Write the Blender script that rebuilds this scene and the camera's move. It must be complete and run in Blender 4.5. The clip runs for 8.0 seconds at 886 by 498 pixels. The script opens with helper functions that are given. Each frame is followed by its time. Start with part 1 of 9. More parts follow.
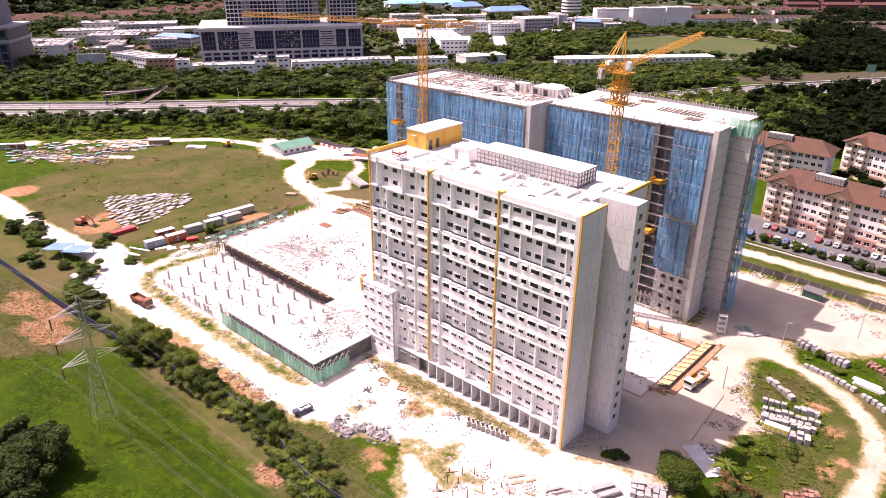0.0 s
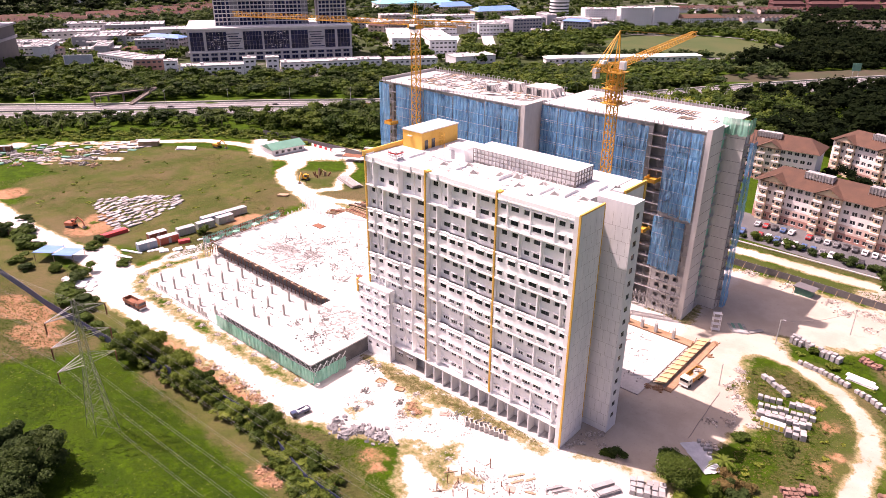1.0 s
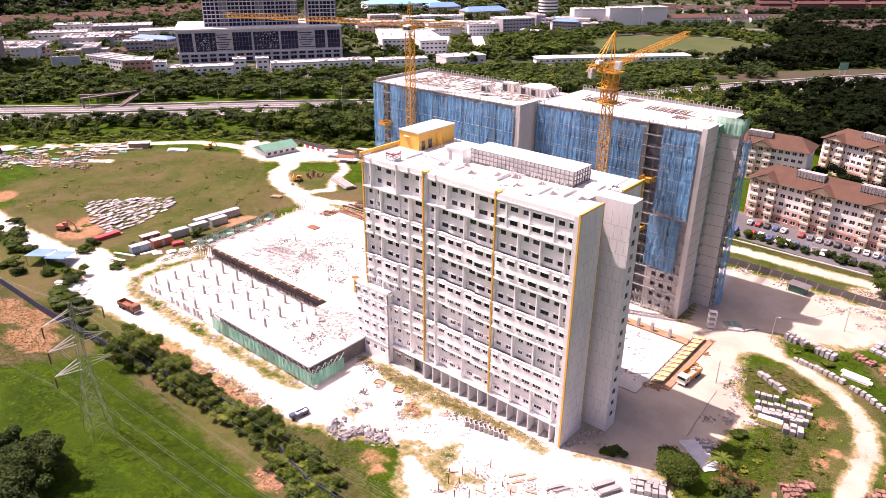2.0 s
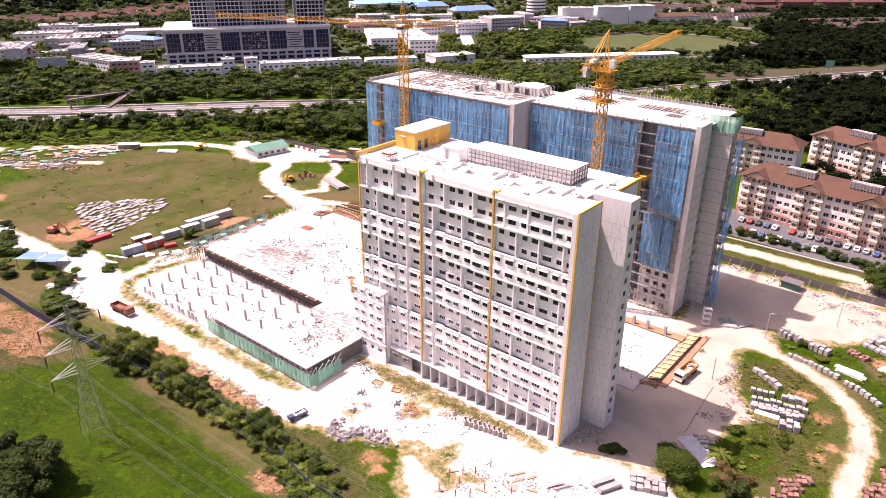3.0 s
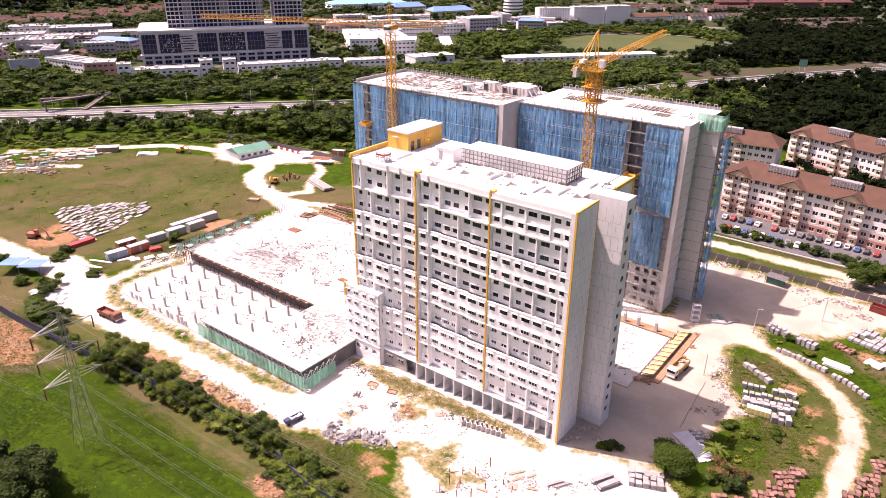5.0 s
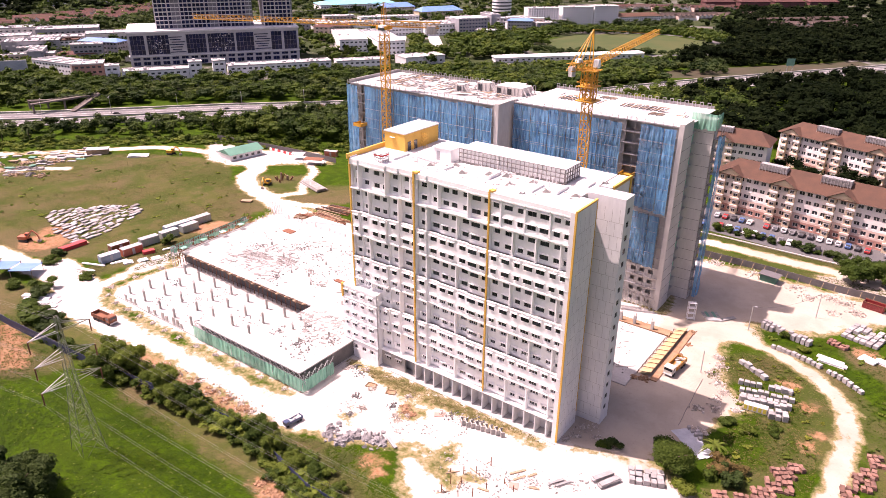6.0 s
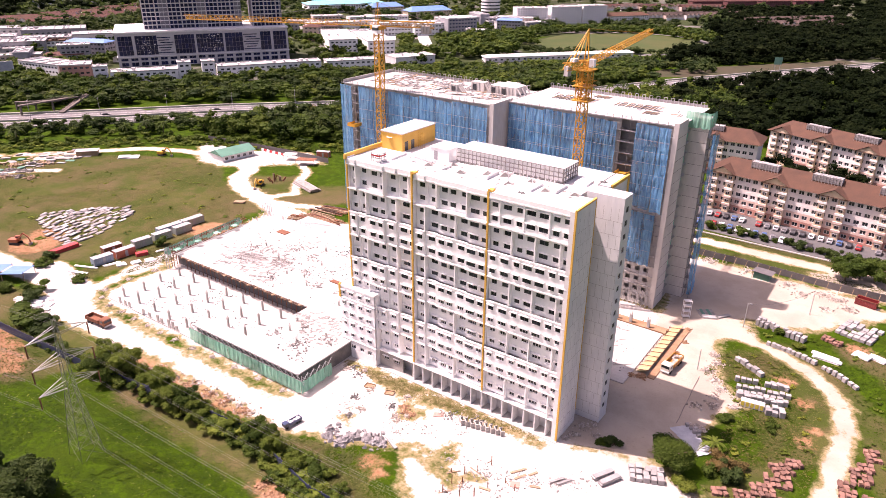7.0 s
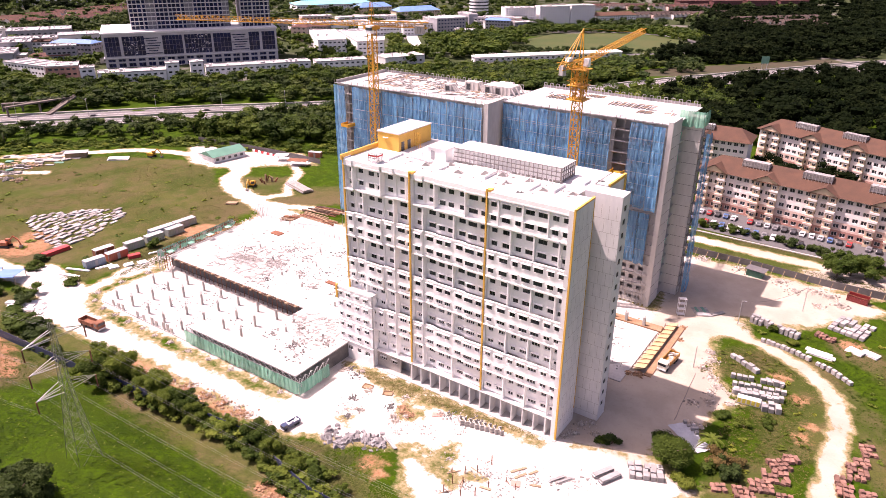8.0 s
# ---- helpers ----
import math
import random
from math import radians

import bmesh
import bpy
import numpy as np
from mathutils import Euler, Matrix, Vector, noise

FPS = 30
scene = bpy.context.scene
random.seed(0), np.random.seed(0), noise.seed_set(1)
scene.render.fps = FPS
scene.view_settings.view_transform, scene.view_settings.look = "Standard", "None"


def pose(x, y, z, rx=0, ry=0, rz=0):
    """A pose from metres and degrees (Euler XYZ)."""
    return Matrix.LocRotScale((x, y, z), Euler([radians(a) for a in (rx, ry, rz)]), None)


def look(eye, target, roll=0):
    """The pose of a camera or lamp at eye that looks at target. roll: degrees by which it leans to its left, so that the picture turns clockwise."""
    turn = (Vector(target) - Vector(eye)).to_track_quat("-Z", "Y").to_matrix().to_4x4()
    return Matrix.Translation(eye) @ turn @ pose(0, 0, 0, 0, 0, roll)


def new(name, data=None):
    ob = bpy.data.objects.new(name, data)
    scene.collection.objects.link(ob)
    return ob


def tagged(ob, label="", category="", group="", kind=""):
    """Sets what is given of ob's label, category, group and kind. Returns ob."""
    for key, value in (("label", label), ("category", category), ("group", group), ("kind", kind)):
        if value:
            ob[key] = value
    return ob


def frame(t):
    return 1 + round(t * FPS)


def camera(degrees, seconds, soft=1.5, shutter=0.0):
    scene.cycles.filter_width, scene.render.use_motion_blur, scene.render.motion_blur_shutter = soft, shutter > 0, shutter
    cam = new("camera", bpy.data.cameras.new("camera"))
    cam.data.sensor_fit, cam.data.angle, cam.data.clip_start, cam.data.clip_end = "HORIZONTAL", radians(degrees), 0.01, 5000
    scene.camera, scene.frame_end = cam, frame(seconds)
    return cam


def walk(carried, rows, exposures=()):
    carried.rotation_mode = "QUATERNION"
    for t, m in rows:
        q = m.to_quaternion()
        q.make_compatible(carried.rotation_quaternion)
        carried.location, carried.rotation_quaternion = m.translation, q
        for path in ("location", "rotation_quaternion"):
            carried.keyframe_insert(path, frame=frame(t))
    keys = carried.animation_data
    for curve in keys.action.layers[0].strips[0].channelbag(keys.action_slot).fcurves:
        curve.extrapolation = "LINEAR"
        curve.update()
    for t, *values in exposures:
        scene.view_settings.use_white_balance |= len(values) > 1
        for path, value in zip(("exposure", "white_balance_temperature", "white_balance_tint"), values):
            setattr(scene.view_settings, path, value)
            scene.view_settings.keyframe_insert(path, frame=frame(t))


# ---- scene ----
cam = camera(65.5, 8.0, soft=0.4)
EXPOSURE, KELVIN, TINT = 0.90, 7080, 44
PATH = [
    (0, (-0.238, 0.005, 93.041), (-1.462, 1.356, 92.219), 0.4),
    (0.5, (-0.902, -0.575, 93.028), (-2.114, 0.787, 92.206), 0.4),
    (1, (-1.575, -1.118, 93.013), (-2.775, 0.255, 92.191), 0.4),
    (1.5, (-2.268, -1.699, 93.012), (-3.457, -0.316, 92.191), 0.4),
    (3, (-4.41, -3.41, 93.023), (-5.562, -1.997, 92.201), 0.3),
    (3.5, (-5.126, -3.957, 93.021), (-6.265, -2.534, 92.199), 0.3),
    (4, (-5.865, -4.554, 93.021), (-6.992, -3.121, 92.2), 0.3),
    (4.5, (-6.637, -5.145, 93.024), (-7.751, -3.701, 92.203), 0.4),
    (6, (-8.9, -6.884, 93.003), (-9.976, -5.411, 92.183), 0.4),
    (6.5, (-9.691, -7.432, 92.996), (-10.755, -5.95, 92.176), 0.4),
    (7, (-10.499, -7.998, 92.977), (-11.549, -6.507, 92.157), 0.4),
    (7.5, (-11.302, -8.538, 92.966), (-12.34, -7.038, 92.146), 0.4),
    (8, (-12.09, -9.086, 92.955), (-13.113, -7.576, 92.135), 0.4),
]
walk(cam, [(t, look(eye, target, roll)) for t, eye, target, roll in PATH], [(0, EXPOSURE, KELVIN, TINT), (8, EXPOSURE, KELVIN, TINT)])

# ---- world and sun ----
SUN_FROM = Vector((-0.934, -0.358, 0.0)).normalized()
SUN_ELEV = radians(62.5)
world = bpy.data.worlds.new("sky")
scene.world = world
world.use_nodes = True
wn = world.node_tree.nodes
sky = wn.new("ShaderNodeTexSky")
sky.sky_type = "NISHITA"
sky.sun_disc = False
sky.sun_elevation = SUN_ELEV
sky.sun_rotation = math.atan2(SUN_FROM.x, SUN_FROM.y)
sky.air_density, sky.dust_density, sky.ozone_density = 1.0, 5.0, 0.6
wn["Background"].inputs["Strength"].default_value = 0.098
world.node_tree.links.new(sky.outputs[0], wn["Background"].inputs["Color"])
sun_data = bpy.data.lights.new("sun", "SUN")
sun_data.energy = 5.0
sun_data.angle = radians(0.55)
sun_data.color = (1.0, 0.95, 0.88)
sun_ob = new("sun", sun_data)
sun_dir = SUN_FROM * math.cos(SUN_ELEV) + Vector((0, 0, math.sin(SUN_ELEV)))
sun_ob.matrix_world = look(sun_dir * 400, (0, 0, 0))

# ---- materials ----
def material(name, c1, c2=None, rough=0.8, scale=0.6, fine=6.0, bump=0.15, metal=0.0, vary=0.0, island=False, spec=0.3, stretch=(1, 1, 1), fine_mix=0.35):
    """Two-scale noise between two colours, fine relief, and a shift of value from piece to piece."""
    m = bpy.data.materials.new(name)
    m.use_nodes = True
    nt = m.node_tree
    n, l = nt.nodes, nt.links
    b = n["Principled BSDF"]
    c2 = c2 or tuple(x * 0.8 for x in c1)
    geo = n.new("ShaderNodeNewGeometry")
    mp = n.new("ShaderNodeMapping")
    mp.inputs["Scale"].default_value = stretch
    l.new(geo.outputs["Position"], mp.inputs["Vector"])
    n1 = n.new("ShaderNodeTexNoise")
    n1.inputs["Scale"].default_value, n1.inputs["Detail"].default_value = scale, 5
    n2 = n.new("ShaderNodeTexNoise")
    n2.inputs["Scale"].default_value, n2.inputs["Detail"].default_value = fine, 4
    for k in (n1, n2):
        l.new(mp.outputs[0], k.inputs["Vector"])
    add = n.new("ShaderNodeMix")
    add.data_type = "FLOAT"
    add.inputs[0].default_value = fine_mix
    l.new(n1.outputs[0], add.inputs[2])
    l.new(n2.outputs[0], add.inputs[3])
    ramp = n.new("ShaderNodeMapRange")
    ramp.inputs[1].default_value, ramp.inputs[2].default_value = 0.36, 0.64
    l.new(add.outputs[0], ramp.inputs[0])
    mix = n.new("ShaderNodeMix")
    mix.data_type = "RGBA"
    mix.inputs[6].default_value, mix.inputs[7].default_value = (*c1, 1), (*c2, 1)
    l.new(ramp.outputs[0], mix.inputs[0])
    out = mix.outputs[2]
    if vary:
        rnd = geo.outputs["Random Per Island"] if island else n.new("ShaderNodeObjectInfo").outputs["Random"]
        mr = n.new("ShaderNodeMapRange")
        mr.inputs[3].default_value, mr.inputs[4].default_value = 1 - vary, 1 + vary
        l.new(rnd, mr.inputs[0])
        hs = n.new("ShaderNodeHueSaturation")
        l.new(mr.outputs[0], hs.inputs["Value"])
        l.new(out, hs.inputs["Color"])
        out = hs.outputs[0]
    l.new(out, b.inputs["Base Color"])
    b.inputs["Roughness"].default_value = rough
    b.inputs["Metallic"].default_value = metal
    b.inputs["Specular IOR Level"].default_value = spec
    if bump:
        bp = n.new("ShaderNodeBump")
        bp.inputs["Strength"].default_value = bump
        bp.inputs["Distance"].default_value = 0.1
        l.new(n2.outputs[0], bp.inputs["Height"])
        l.new(bp.outputs[0], b.inputs["Normal"])
    return m


def netting(name, dark, light, clear):
    """Woven sheet, creased, part open weave; vertical colour streaks mimic lit and shaded pleats."""
    m = material(name, dark, light, 0.7, 0.9, 3.6, 0.5, vary=0.30, stretch=(2.4, 2.4, 0.07), fine_mix=0.5)
    n, l = m.node_tree.nodes, m.node_tree.links
    t = n.new("ShaderNodeBsdfTransparent")
    mx = n.new("ShaderNodeMixShader")
    geo = n.new("ShaderNodeNewGeometry")
    k = n.new("ShaderNodeTexNoise")
    k.inputs["Scale"].default_value, k.inputs["Detail"].default_value = 0.45, 4
    l.new(geo.outputs["Position"], k.inputs["Vector"])
    r = n.new("ShaderNodeMapRange")
    r.inputs[1].default_value, r.inputs[2].default_value, r.inputs[3].default_value, r.inputs[4].default_value = 0.35, 0.7, clear * 0.7, clear * 1.35
    l.new(k.outputs[0], r.inputs[0])
    l.new(r.outputs[0], mx.inputs[0])
    l.new(n["Principled BSDF"].outputs[0], mx.inputs[1])
    l.new(t.outputs[0], mx.inputs[2])
    l.new(mx.outputs[0], n["Material Output"].inputs["Surface"])
    return m


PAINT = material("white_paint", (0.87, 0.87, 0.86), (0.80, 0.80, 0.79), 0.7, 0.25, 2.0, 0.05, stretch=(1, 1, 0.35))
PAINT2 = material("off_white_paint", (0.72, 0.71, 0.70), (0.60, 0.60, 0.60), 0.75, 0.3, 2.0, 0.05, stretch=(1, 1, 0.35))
ROOFW = material("roof_screed", (0.58, 0.57, 0.56), (0.46, 0.45, 0.44), 0.85, 0.15, 1.4, 0.1)
CONC = material("concrete", (0.40, 0.38, 0.355), (0.31, 0.295, 0.275), 0.85, 0.25, 2.5, 0.12)
CONC_L = material("pale_concrete", (0.47, 0.46, 0.44), (0.33, 0.32, 0.305), 0.85, 0.12, 1.5, 0.12)
CONC_W = material("fair_faced_concrete", (0.60, 0.58, 0.55), (0.47, 0.45, 0.425), 0.85, 0.12, 1.5, 0.12, stretch=(1, 1, 0.3))
# dark concrete, also used for the shade below the podium deck
CONC_D_SHADE = material("dark_concrete_and_shade", (0.16, 0.155, 0.15), (0.10, 0.10, 0.10), 0.9, 0.3, 2.0, 0.1)
ORANGE = material("orange_paint", (0.70, 0.42, 0.09), (0.60, 0.35, 0.07), 0.6, 0.4, 3.0, 0.03)
GLASS = material("dark_glass", (0.035, 0.04, 0.045), (0.055, 0.06, 0.065), 0.12, 0.5, 1.0, 0.0, vary=0.5, spec=0.5)
GLASS_B = material("blue_glass", (0.020, 0.026, 0.075), (0.012, 0.016, 0.045), 0.2, 0.2, 1.0, 0.0, vary=0.4, spec=0.25)
NET_B = netting("blue_net", (0.022, 0.155, 0.36), (0.17, 0.45, 0.66), 0.34)
NET_G = netting("green_net", (0.12, 0.40, 0.28), (0.27, 0.56, 0.43), 0.14)
PYLON = material("weathered_galvanised_steel", (0.24, 0.26, 0.20), (0.15, 0.17, 0.12), 0.6, 1.0, 6.0, 0.05, metal=0.3)
WIREM = material("aluminium_conductor", (0.24, 0.24, 0.22), (0.19, 0.19, 0.18), 0.6)
STEEL = material("galvanised_steel", (0.50, 0.50, 0.51), (0.38, 0.38, 0.39), 0.45, 1.0, 6.0, 0.05, metal=0.6)
SCAFF = material("scaffold_steel", (0.34, 0.33, 0.32), (0.22, 0.20, 0.18), 0.6, 1.0, 6.0, 0.05, metal=0.4)
CRANE = material("crane_yellow", (0.62, 0.34, 0.035), (0.46, 0.22, 0.03), 0.5, 0.6, 4.0, 0.05)
RUST = material("rusty_steel", (0.24, 0.10, 0.055), (0.15, 0.065, 0.04), 0.85, 1.0, 6.0, 0.15)
TIMBER = material("formwork_timber", (0.40, 0.29, 0.18), (0.26, 0.18, 0.12), 0.85, 1.2, 8.0, 0.15, vary=0.3, island=True)
BLOCK = material("block_stack", (0.33, 0.32, 0.315), (0.235, 0.23, 0.225), 0.85, 0.8, 5.0, 0.2, vary=0.18)
BRICKS = material("brick_stack", (0.25, 0.13, 0.095), (0.14, 0.085, 0.07), 0.9, 1.0, 6.0, 0.2, vary=0.3)
# dark red tiles, toned down further for cloud shade and lens falloff
ROOF_DIM = material("dimmed_dark_tile_roof", (0.095, 0.038, 0.032), (0.065, 0.028, 0.026), 0.85, 0.3, 3.0, 0.2, vary=0.2)
ROOF_R = material("clay_tile_roof", (0.098, 0.049, 0.031), (0.068, 0.037, 0.025), 0.85, 0.3, 3.0, 0.2, vary=0.12)
ROOF_R2 = material("weathered_tile_roof", (0.092, 0.037, 0.028), (0.052, 0.026, 0.022), 0.85, 0.12, 1.0, 0.2, vary=0.35)
ROOF_BN = material("brown_tile_roof", (0.085, 0.060, 0.050), (0.055, 0.040, 0.036), 0.85, 0.12, 1.0, 0.2, vary=0.35)
TOWERB = material("tower_dark_wall", (0.19, 0.19, 0.22), (0.15, 0.15, 0.18), 0.5, 0.2, 2.0, 0.05)
SLABG = material("weathered_precast", (0.30, 0.285, 0.27), (0.17, 0.16, 0.15), 0.9, 0.8, 5.0, 0.2, vary=0.3)
SLABW = material("bleached_precast", (0.34, 0.335, 0.335), (0.21, 0.205, 0.205), 0.9, 0.8, 5.0, 0.2, vary=0.3)
BRIDGE = material("stained_concrete", (0.17, 0.145, 0.125), (0.11, 0.095, 0.085), 0.9, 0.4, 3.0, 0.15)
PRINT = material("faded_print", (0.44, 0.48, 0.50), (0.30, 0.34, 0.38), 0.6, 0.15, 1.0, 0.0)
FIELDM = material("rough_field", (0.030, 0.058, 0.011), (0.062, 0.068, 0.020), 0.95, 0.035, 0.6, 0.3)
STREETM = material("sunlit_street", (0.50, 0.49, 0.48), (0.30, 0.29, 0.285), 0.9, 0.05, 0.6, 0.1)
VERGEM = material("dry_verge", (0.055, 0.042, 0.026), (0.035, 0.042, 0.016), 0.95, 0.05, 0.8, 0.3)
ROOF_GR = material("green_metal_roof", (0.075, 0.20, 0.145), (0.10, 0.25, 0.185), 0.5, 0.3, 3.0, 0.05)
ROOF_BL = material("blue_metal_roof", (0.08, 0.19, 0.42), (0.14, 0.26, 0.48), 0.5, 0.3, 3.0, 0.05)
ROOF_TL = material("teal_metal_roof", (0.12, 0.42, 0.48), (0.16, 0.50, 0.55), 0.5, 0.1, 1.0, 0.05)
ROOF_G = material("grey_sheet_roof", (0.40, 0.40, 0.41), (0.28, 0.27, 0.27), 0.6, 0.2, 1.5, 0.05, vary=0.2)
PEACH = material("peach_paint", (0.66, 0.51, 0.44), (0.58, 0.45, 0.39), 0.75, 0.3, 2.0, 0.05)
SALMON = material("salmon_paint", (0.46, 0.25, 0.20), (0.38, 0.215, 0.18), 0.75, 0.3, 2.0, 0.05)
CREAMP = material("cream_white_paint", (0.82, 0.77, 0.73), (0.74, 0.69, 0.66), 0.75, 0.3, 2.0, 0.05)
YELLOWP = material("cream_yellow_paint", (0.68, 0.55, 0.39), (0.59, 0.48, 0.34), 0.75, 0.3, 2.0, 0.05)
GREYD = material("dark_frame", (0.10, 0.10, 0.105), (0.075, 0.075, 0.08), 0.5, 0.2, 2.0, 0.05)
GREYP = material("grey_panel", (0.36, 0.36, 0.38), (0.28, 0.28, 0.30), 0.6, 0.2, 2.0, 0.05)
TOWERW = material("tower_cladding", (0.52, 0.51, 0.53), (0.44, 0.43, 0.45), 0.6, 0.2, 2.0, 0.05)
ASPHALT = material("asphalt", (0.075, 0.075, 0.078), (0.11, 0.11, 0.11), 0.9, 0.1, 2.0, 0.1)
PALE_ROAD = material("pale_concrete_road", (0.165, 0.16, 0.158), (0.125, 0.122, 0.122), 0.9, 0.08, 1.0, 0.1)
LINE = material("road_marking", (0.75, 0.75, 0.72), (0.65, 0.65, 0.62), 0.7, 1.0, 4.0, 0.0)
BARK = material("bark", (0.16, 0.11, 0.08), (0.10, 0.075, 0.055), 0.95, 2.0, 9.0, 0.4)
RUBBER = material("tyre_rubber", (0.025, 0.025, 0.025), (0.04, 0.04, 0.04), 0.9)
REDP = material("red_paint", (0.45, 0.05, 0.05), (0.38, 0.05, 0.05), 0.5)
BLUEF = material("blue_hoarding", (0.022, 0.032, 0.070), (0.032, 0.044, 0.088), 0.6, 0.4, 3.0, 0.05)
HOARD = material("dark_hoarding", (0.10, 0.095, 0.10), (0.14, 0.13, 0.13), 0.7, 0.4, 3.0, 0.05)
TARP = material("grey_tarpaulin", (0.46, 0.48, 0.52), (0.34, 0.36, 0.40), 0.7, 0.6, 4.0, 0.4)
RUBBLE = material("rubble", (0.48, 0.44, 0.39), (0.28, 0.235, 0.20), 0.95, 0.8, 5.0, 0.3, vary=0.35, island=True)
EARTH = material("red_earth", (0.27, 0.15, 0.085), (0.36, 0.23, 0.14), 0.95, 0.5, 4.0, 0.4, vary=0.2, island=True)


def leafy(name, dark, light, vary=0.2, spec=0.10):
    m = material(name, dark, light, 0.65, 0.12, 1.5, 0.0, vary=vary, island=True, spec=spec)
    n, l = m.node_tree.nodes, m.node_tree.links
    b = n["Principled BSDF"]
    tr = n.new("ShaderNodeBsdfTranslucent")
    mx = n.new("ShaderNodeMixShader")
    mx.inputs[0].default_value = 0.40
    at = n.new("ShaderNodeAttribute")
    at.attribute_name = "tone"
    sh = n.new("ShaderNodeHueSaturation")
    for lo, hi, sock in ((0.525, 0.478, "Hue"), (0.55, 1.5, "Value")):
        mr = n.new("ShaderNodeMapRange")
        mr.inputs[1].default_value, mr.inputs[2].default_value, mr.inputs[3].default_value, mr.inputs[4].default_value = -1, 1, lo, hi
        l.new(at.outputs["Fac"], mr.inputs[0])
        l.new(mr.outputs[0], sh.inputs[sock])
    l.new(b.inputs["Base Color"].links[0].from_socket, sh.inputs["Color"])
    l.new(sh.outputs[0], b.inputs["Base Color"])
    l.new(sh.outputs[0], tr.inputs["Color"])
    l.new(b.outputs[0], mx.inputs[1])
    l.new(tr.outputs[0], mx.inputs[2])
    l.new(mx.outputs[0], n["Material Output"].inputs["Surface"])
    return m


LEAF = leafy("leaf_green", (0.036, 0.068, 0.011), (0.066, 0.102, 0.016))
LEAF_D = leafy("leaf_dark", (0.027, 0.050, 0.014), (0.048, 0.075, 0.019))
# leaf tone darkened to carry the cloud shadow over the far woods
LEAF_SHADED = leafy("leaf_shade_toned", (0.0060, 0.0112, 0.0042), (0.011, 0.0185, 0.0062), spec=0.015)
LEAF_N = leafy("leaf_soft_green", (0.082, 0.126, 0.018), (0.13, 0.172, 0.028))
DKWOOD = material("dark_timber", (0.12, 0.075, 0.05), (0.07, 0.045, 0.035), 0.9, 1.2, 8.0, 0.15)
LEAF_Y = leafy("leaf_yellow_green", (0.09, 0.128, 0.018), (0.145, 0.172, 0.026))
LEAF_A = leafy("leaf_autumn", (0.10, 0.085, 0.03), (0.16, 0.11, 0.04))
GRASSM = leafy("grass_blades", (0.022, 0.052, 0.002), (0.040, 0.074, 0.003))


def paint(name, c):
    return material(name, c, tuple(x * 0.9 for x in c), 0.35, 1.0, 4.0, 0.0, spec=0.5)


CARS = [paint("car_white", (0.75, 0.75, 0.75)), paint("car_silver", (0.42, 0.43, 0.45)), paint("car_black", (0.03, 0.03, 0.035)),
        paint("car_red", (0.32, 0.03, 0.03)), paint("car_blue", (0.06, 0.12, 0.26)), paint("car_grey", (0.16, 0.16, 0.17))]

# ---- mesh helpers ----
def part(name, bm, mat, parent=None, label=""):
    me = bpy.data.meshes.new(name)
    bm.to_mesh(me)
    bm.free()
    me.materials.append(mat)
    ob = new(name, me)
    if parent:
        ob.parent = parent
    if label:
        tagged(ob, label)
    return ob


def share(name, me, parent, m):
    """One more object on a mesh that is already there."""
    ob = new(name, me)
    ob.parent = parent
    ob.matrix_basis = m
    return ob


def mesh_of(name, bm, mat):
    me = bpy.data.meshes.new(name)
    bm.to_mesh(me)
    bm.free()
    me.materials.append(mat)
    return me


def thing(name, label, category, group="", kind="", m=None):
    ob = new(name)
    ob.empty_display_size = 0.5
    if m is not None:
        ob.matrix_basis = m
    return tagged(ob, label, category, group, kind)


def box(bm, x0, x1, y0, y1, z0, z1, m=None):
    vs = [bm.verts.new((m @ Vector(p)) if m is not None else p) for p in
          ((x0, y0, z0), (x1, y0, z0), (x1, y1, z0), (x0, y1, z0), (x0, y0, z1), (x1, y0, z1), (x1, y1, z1), (x0, y1, z1))]
    for f in ((0, 3, 2, 1), (4, 5, 6, 7), (0, 1, 5, 4), (1, 2, 6, 5), (2, 3, 7, 6), (3, 0, 4, 7)):
        bm.faces.new([vs[i] for i in f])
    return bm


def beam(bm, p, q, w, h=None):
    """A square bar from p to q."""
    p, q = Vector(p), Vector(q)
    d = q - p
    n = d.length
    if n < 1e-4:
        return bm
    t = d.to_track_quat("Z", "Y").to_matrix().to_4x4()
    t.translation = p
    h = h or w
    return box(bm, -w / 2, w / 2, -h / 2, h / 2, 0, n, t)


def tube(bm, p, q, r0, r1=None, n=8, cap=True):
    p, q = Vector(p), Vector(q)
    r1 = r0 if r1 is None else r1
    t = (q - p).to_track_quat("Z", "Y").to_matrix()
    ring = []
    for c, r in ((p, r0), (q, r1)):
        ring.append([bm.verts.new(c + t @ Vector((r * math.cos(2 * math.pi * i / n), r * math.sin(2 * math.pi * i / n), 0))) for i in range(n)])
    for i in range(n):
        bm.faces.new((ring[0][i], ring[0][(i + 1) % n], ring[1][(i + 1) % n], ring[1][i]))
    if cap:
        bm.faces.new(ring[1])
        bm.faces.new(ring[0][::-1])
    return bm


def B():
    return bmesh.new()


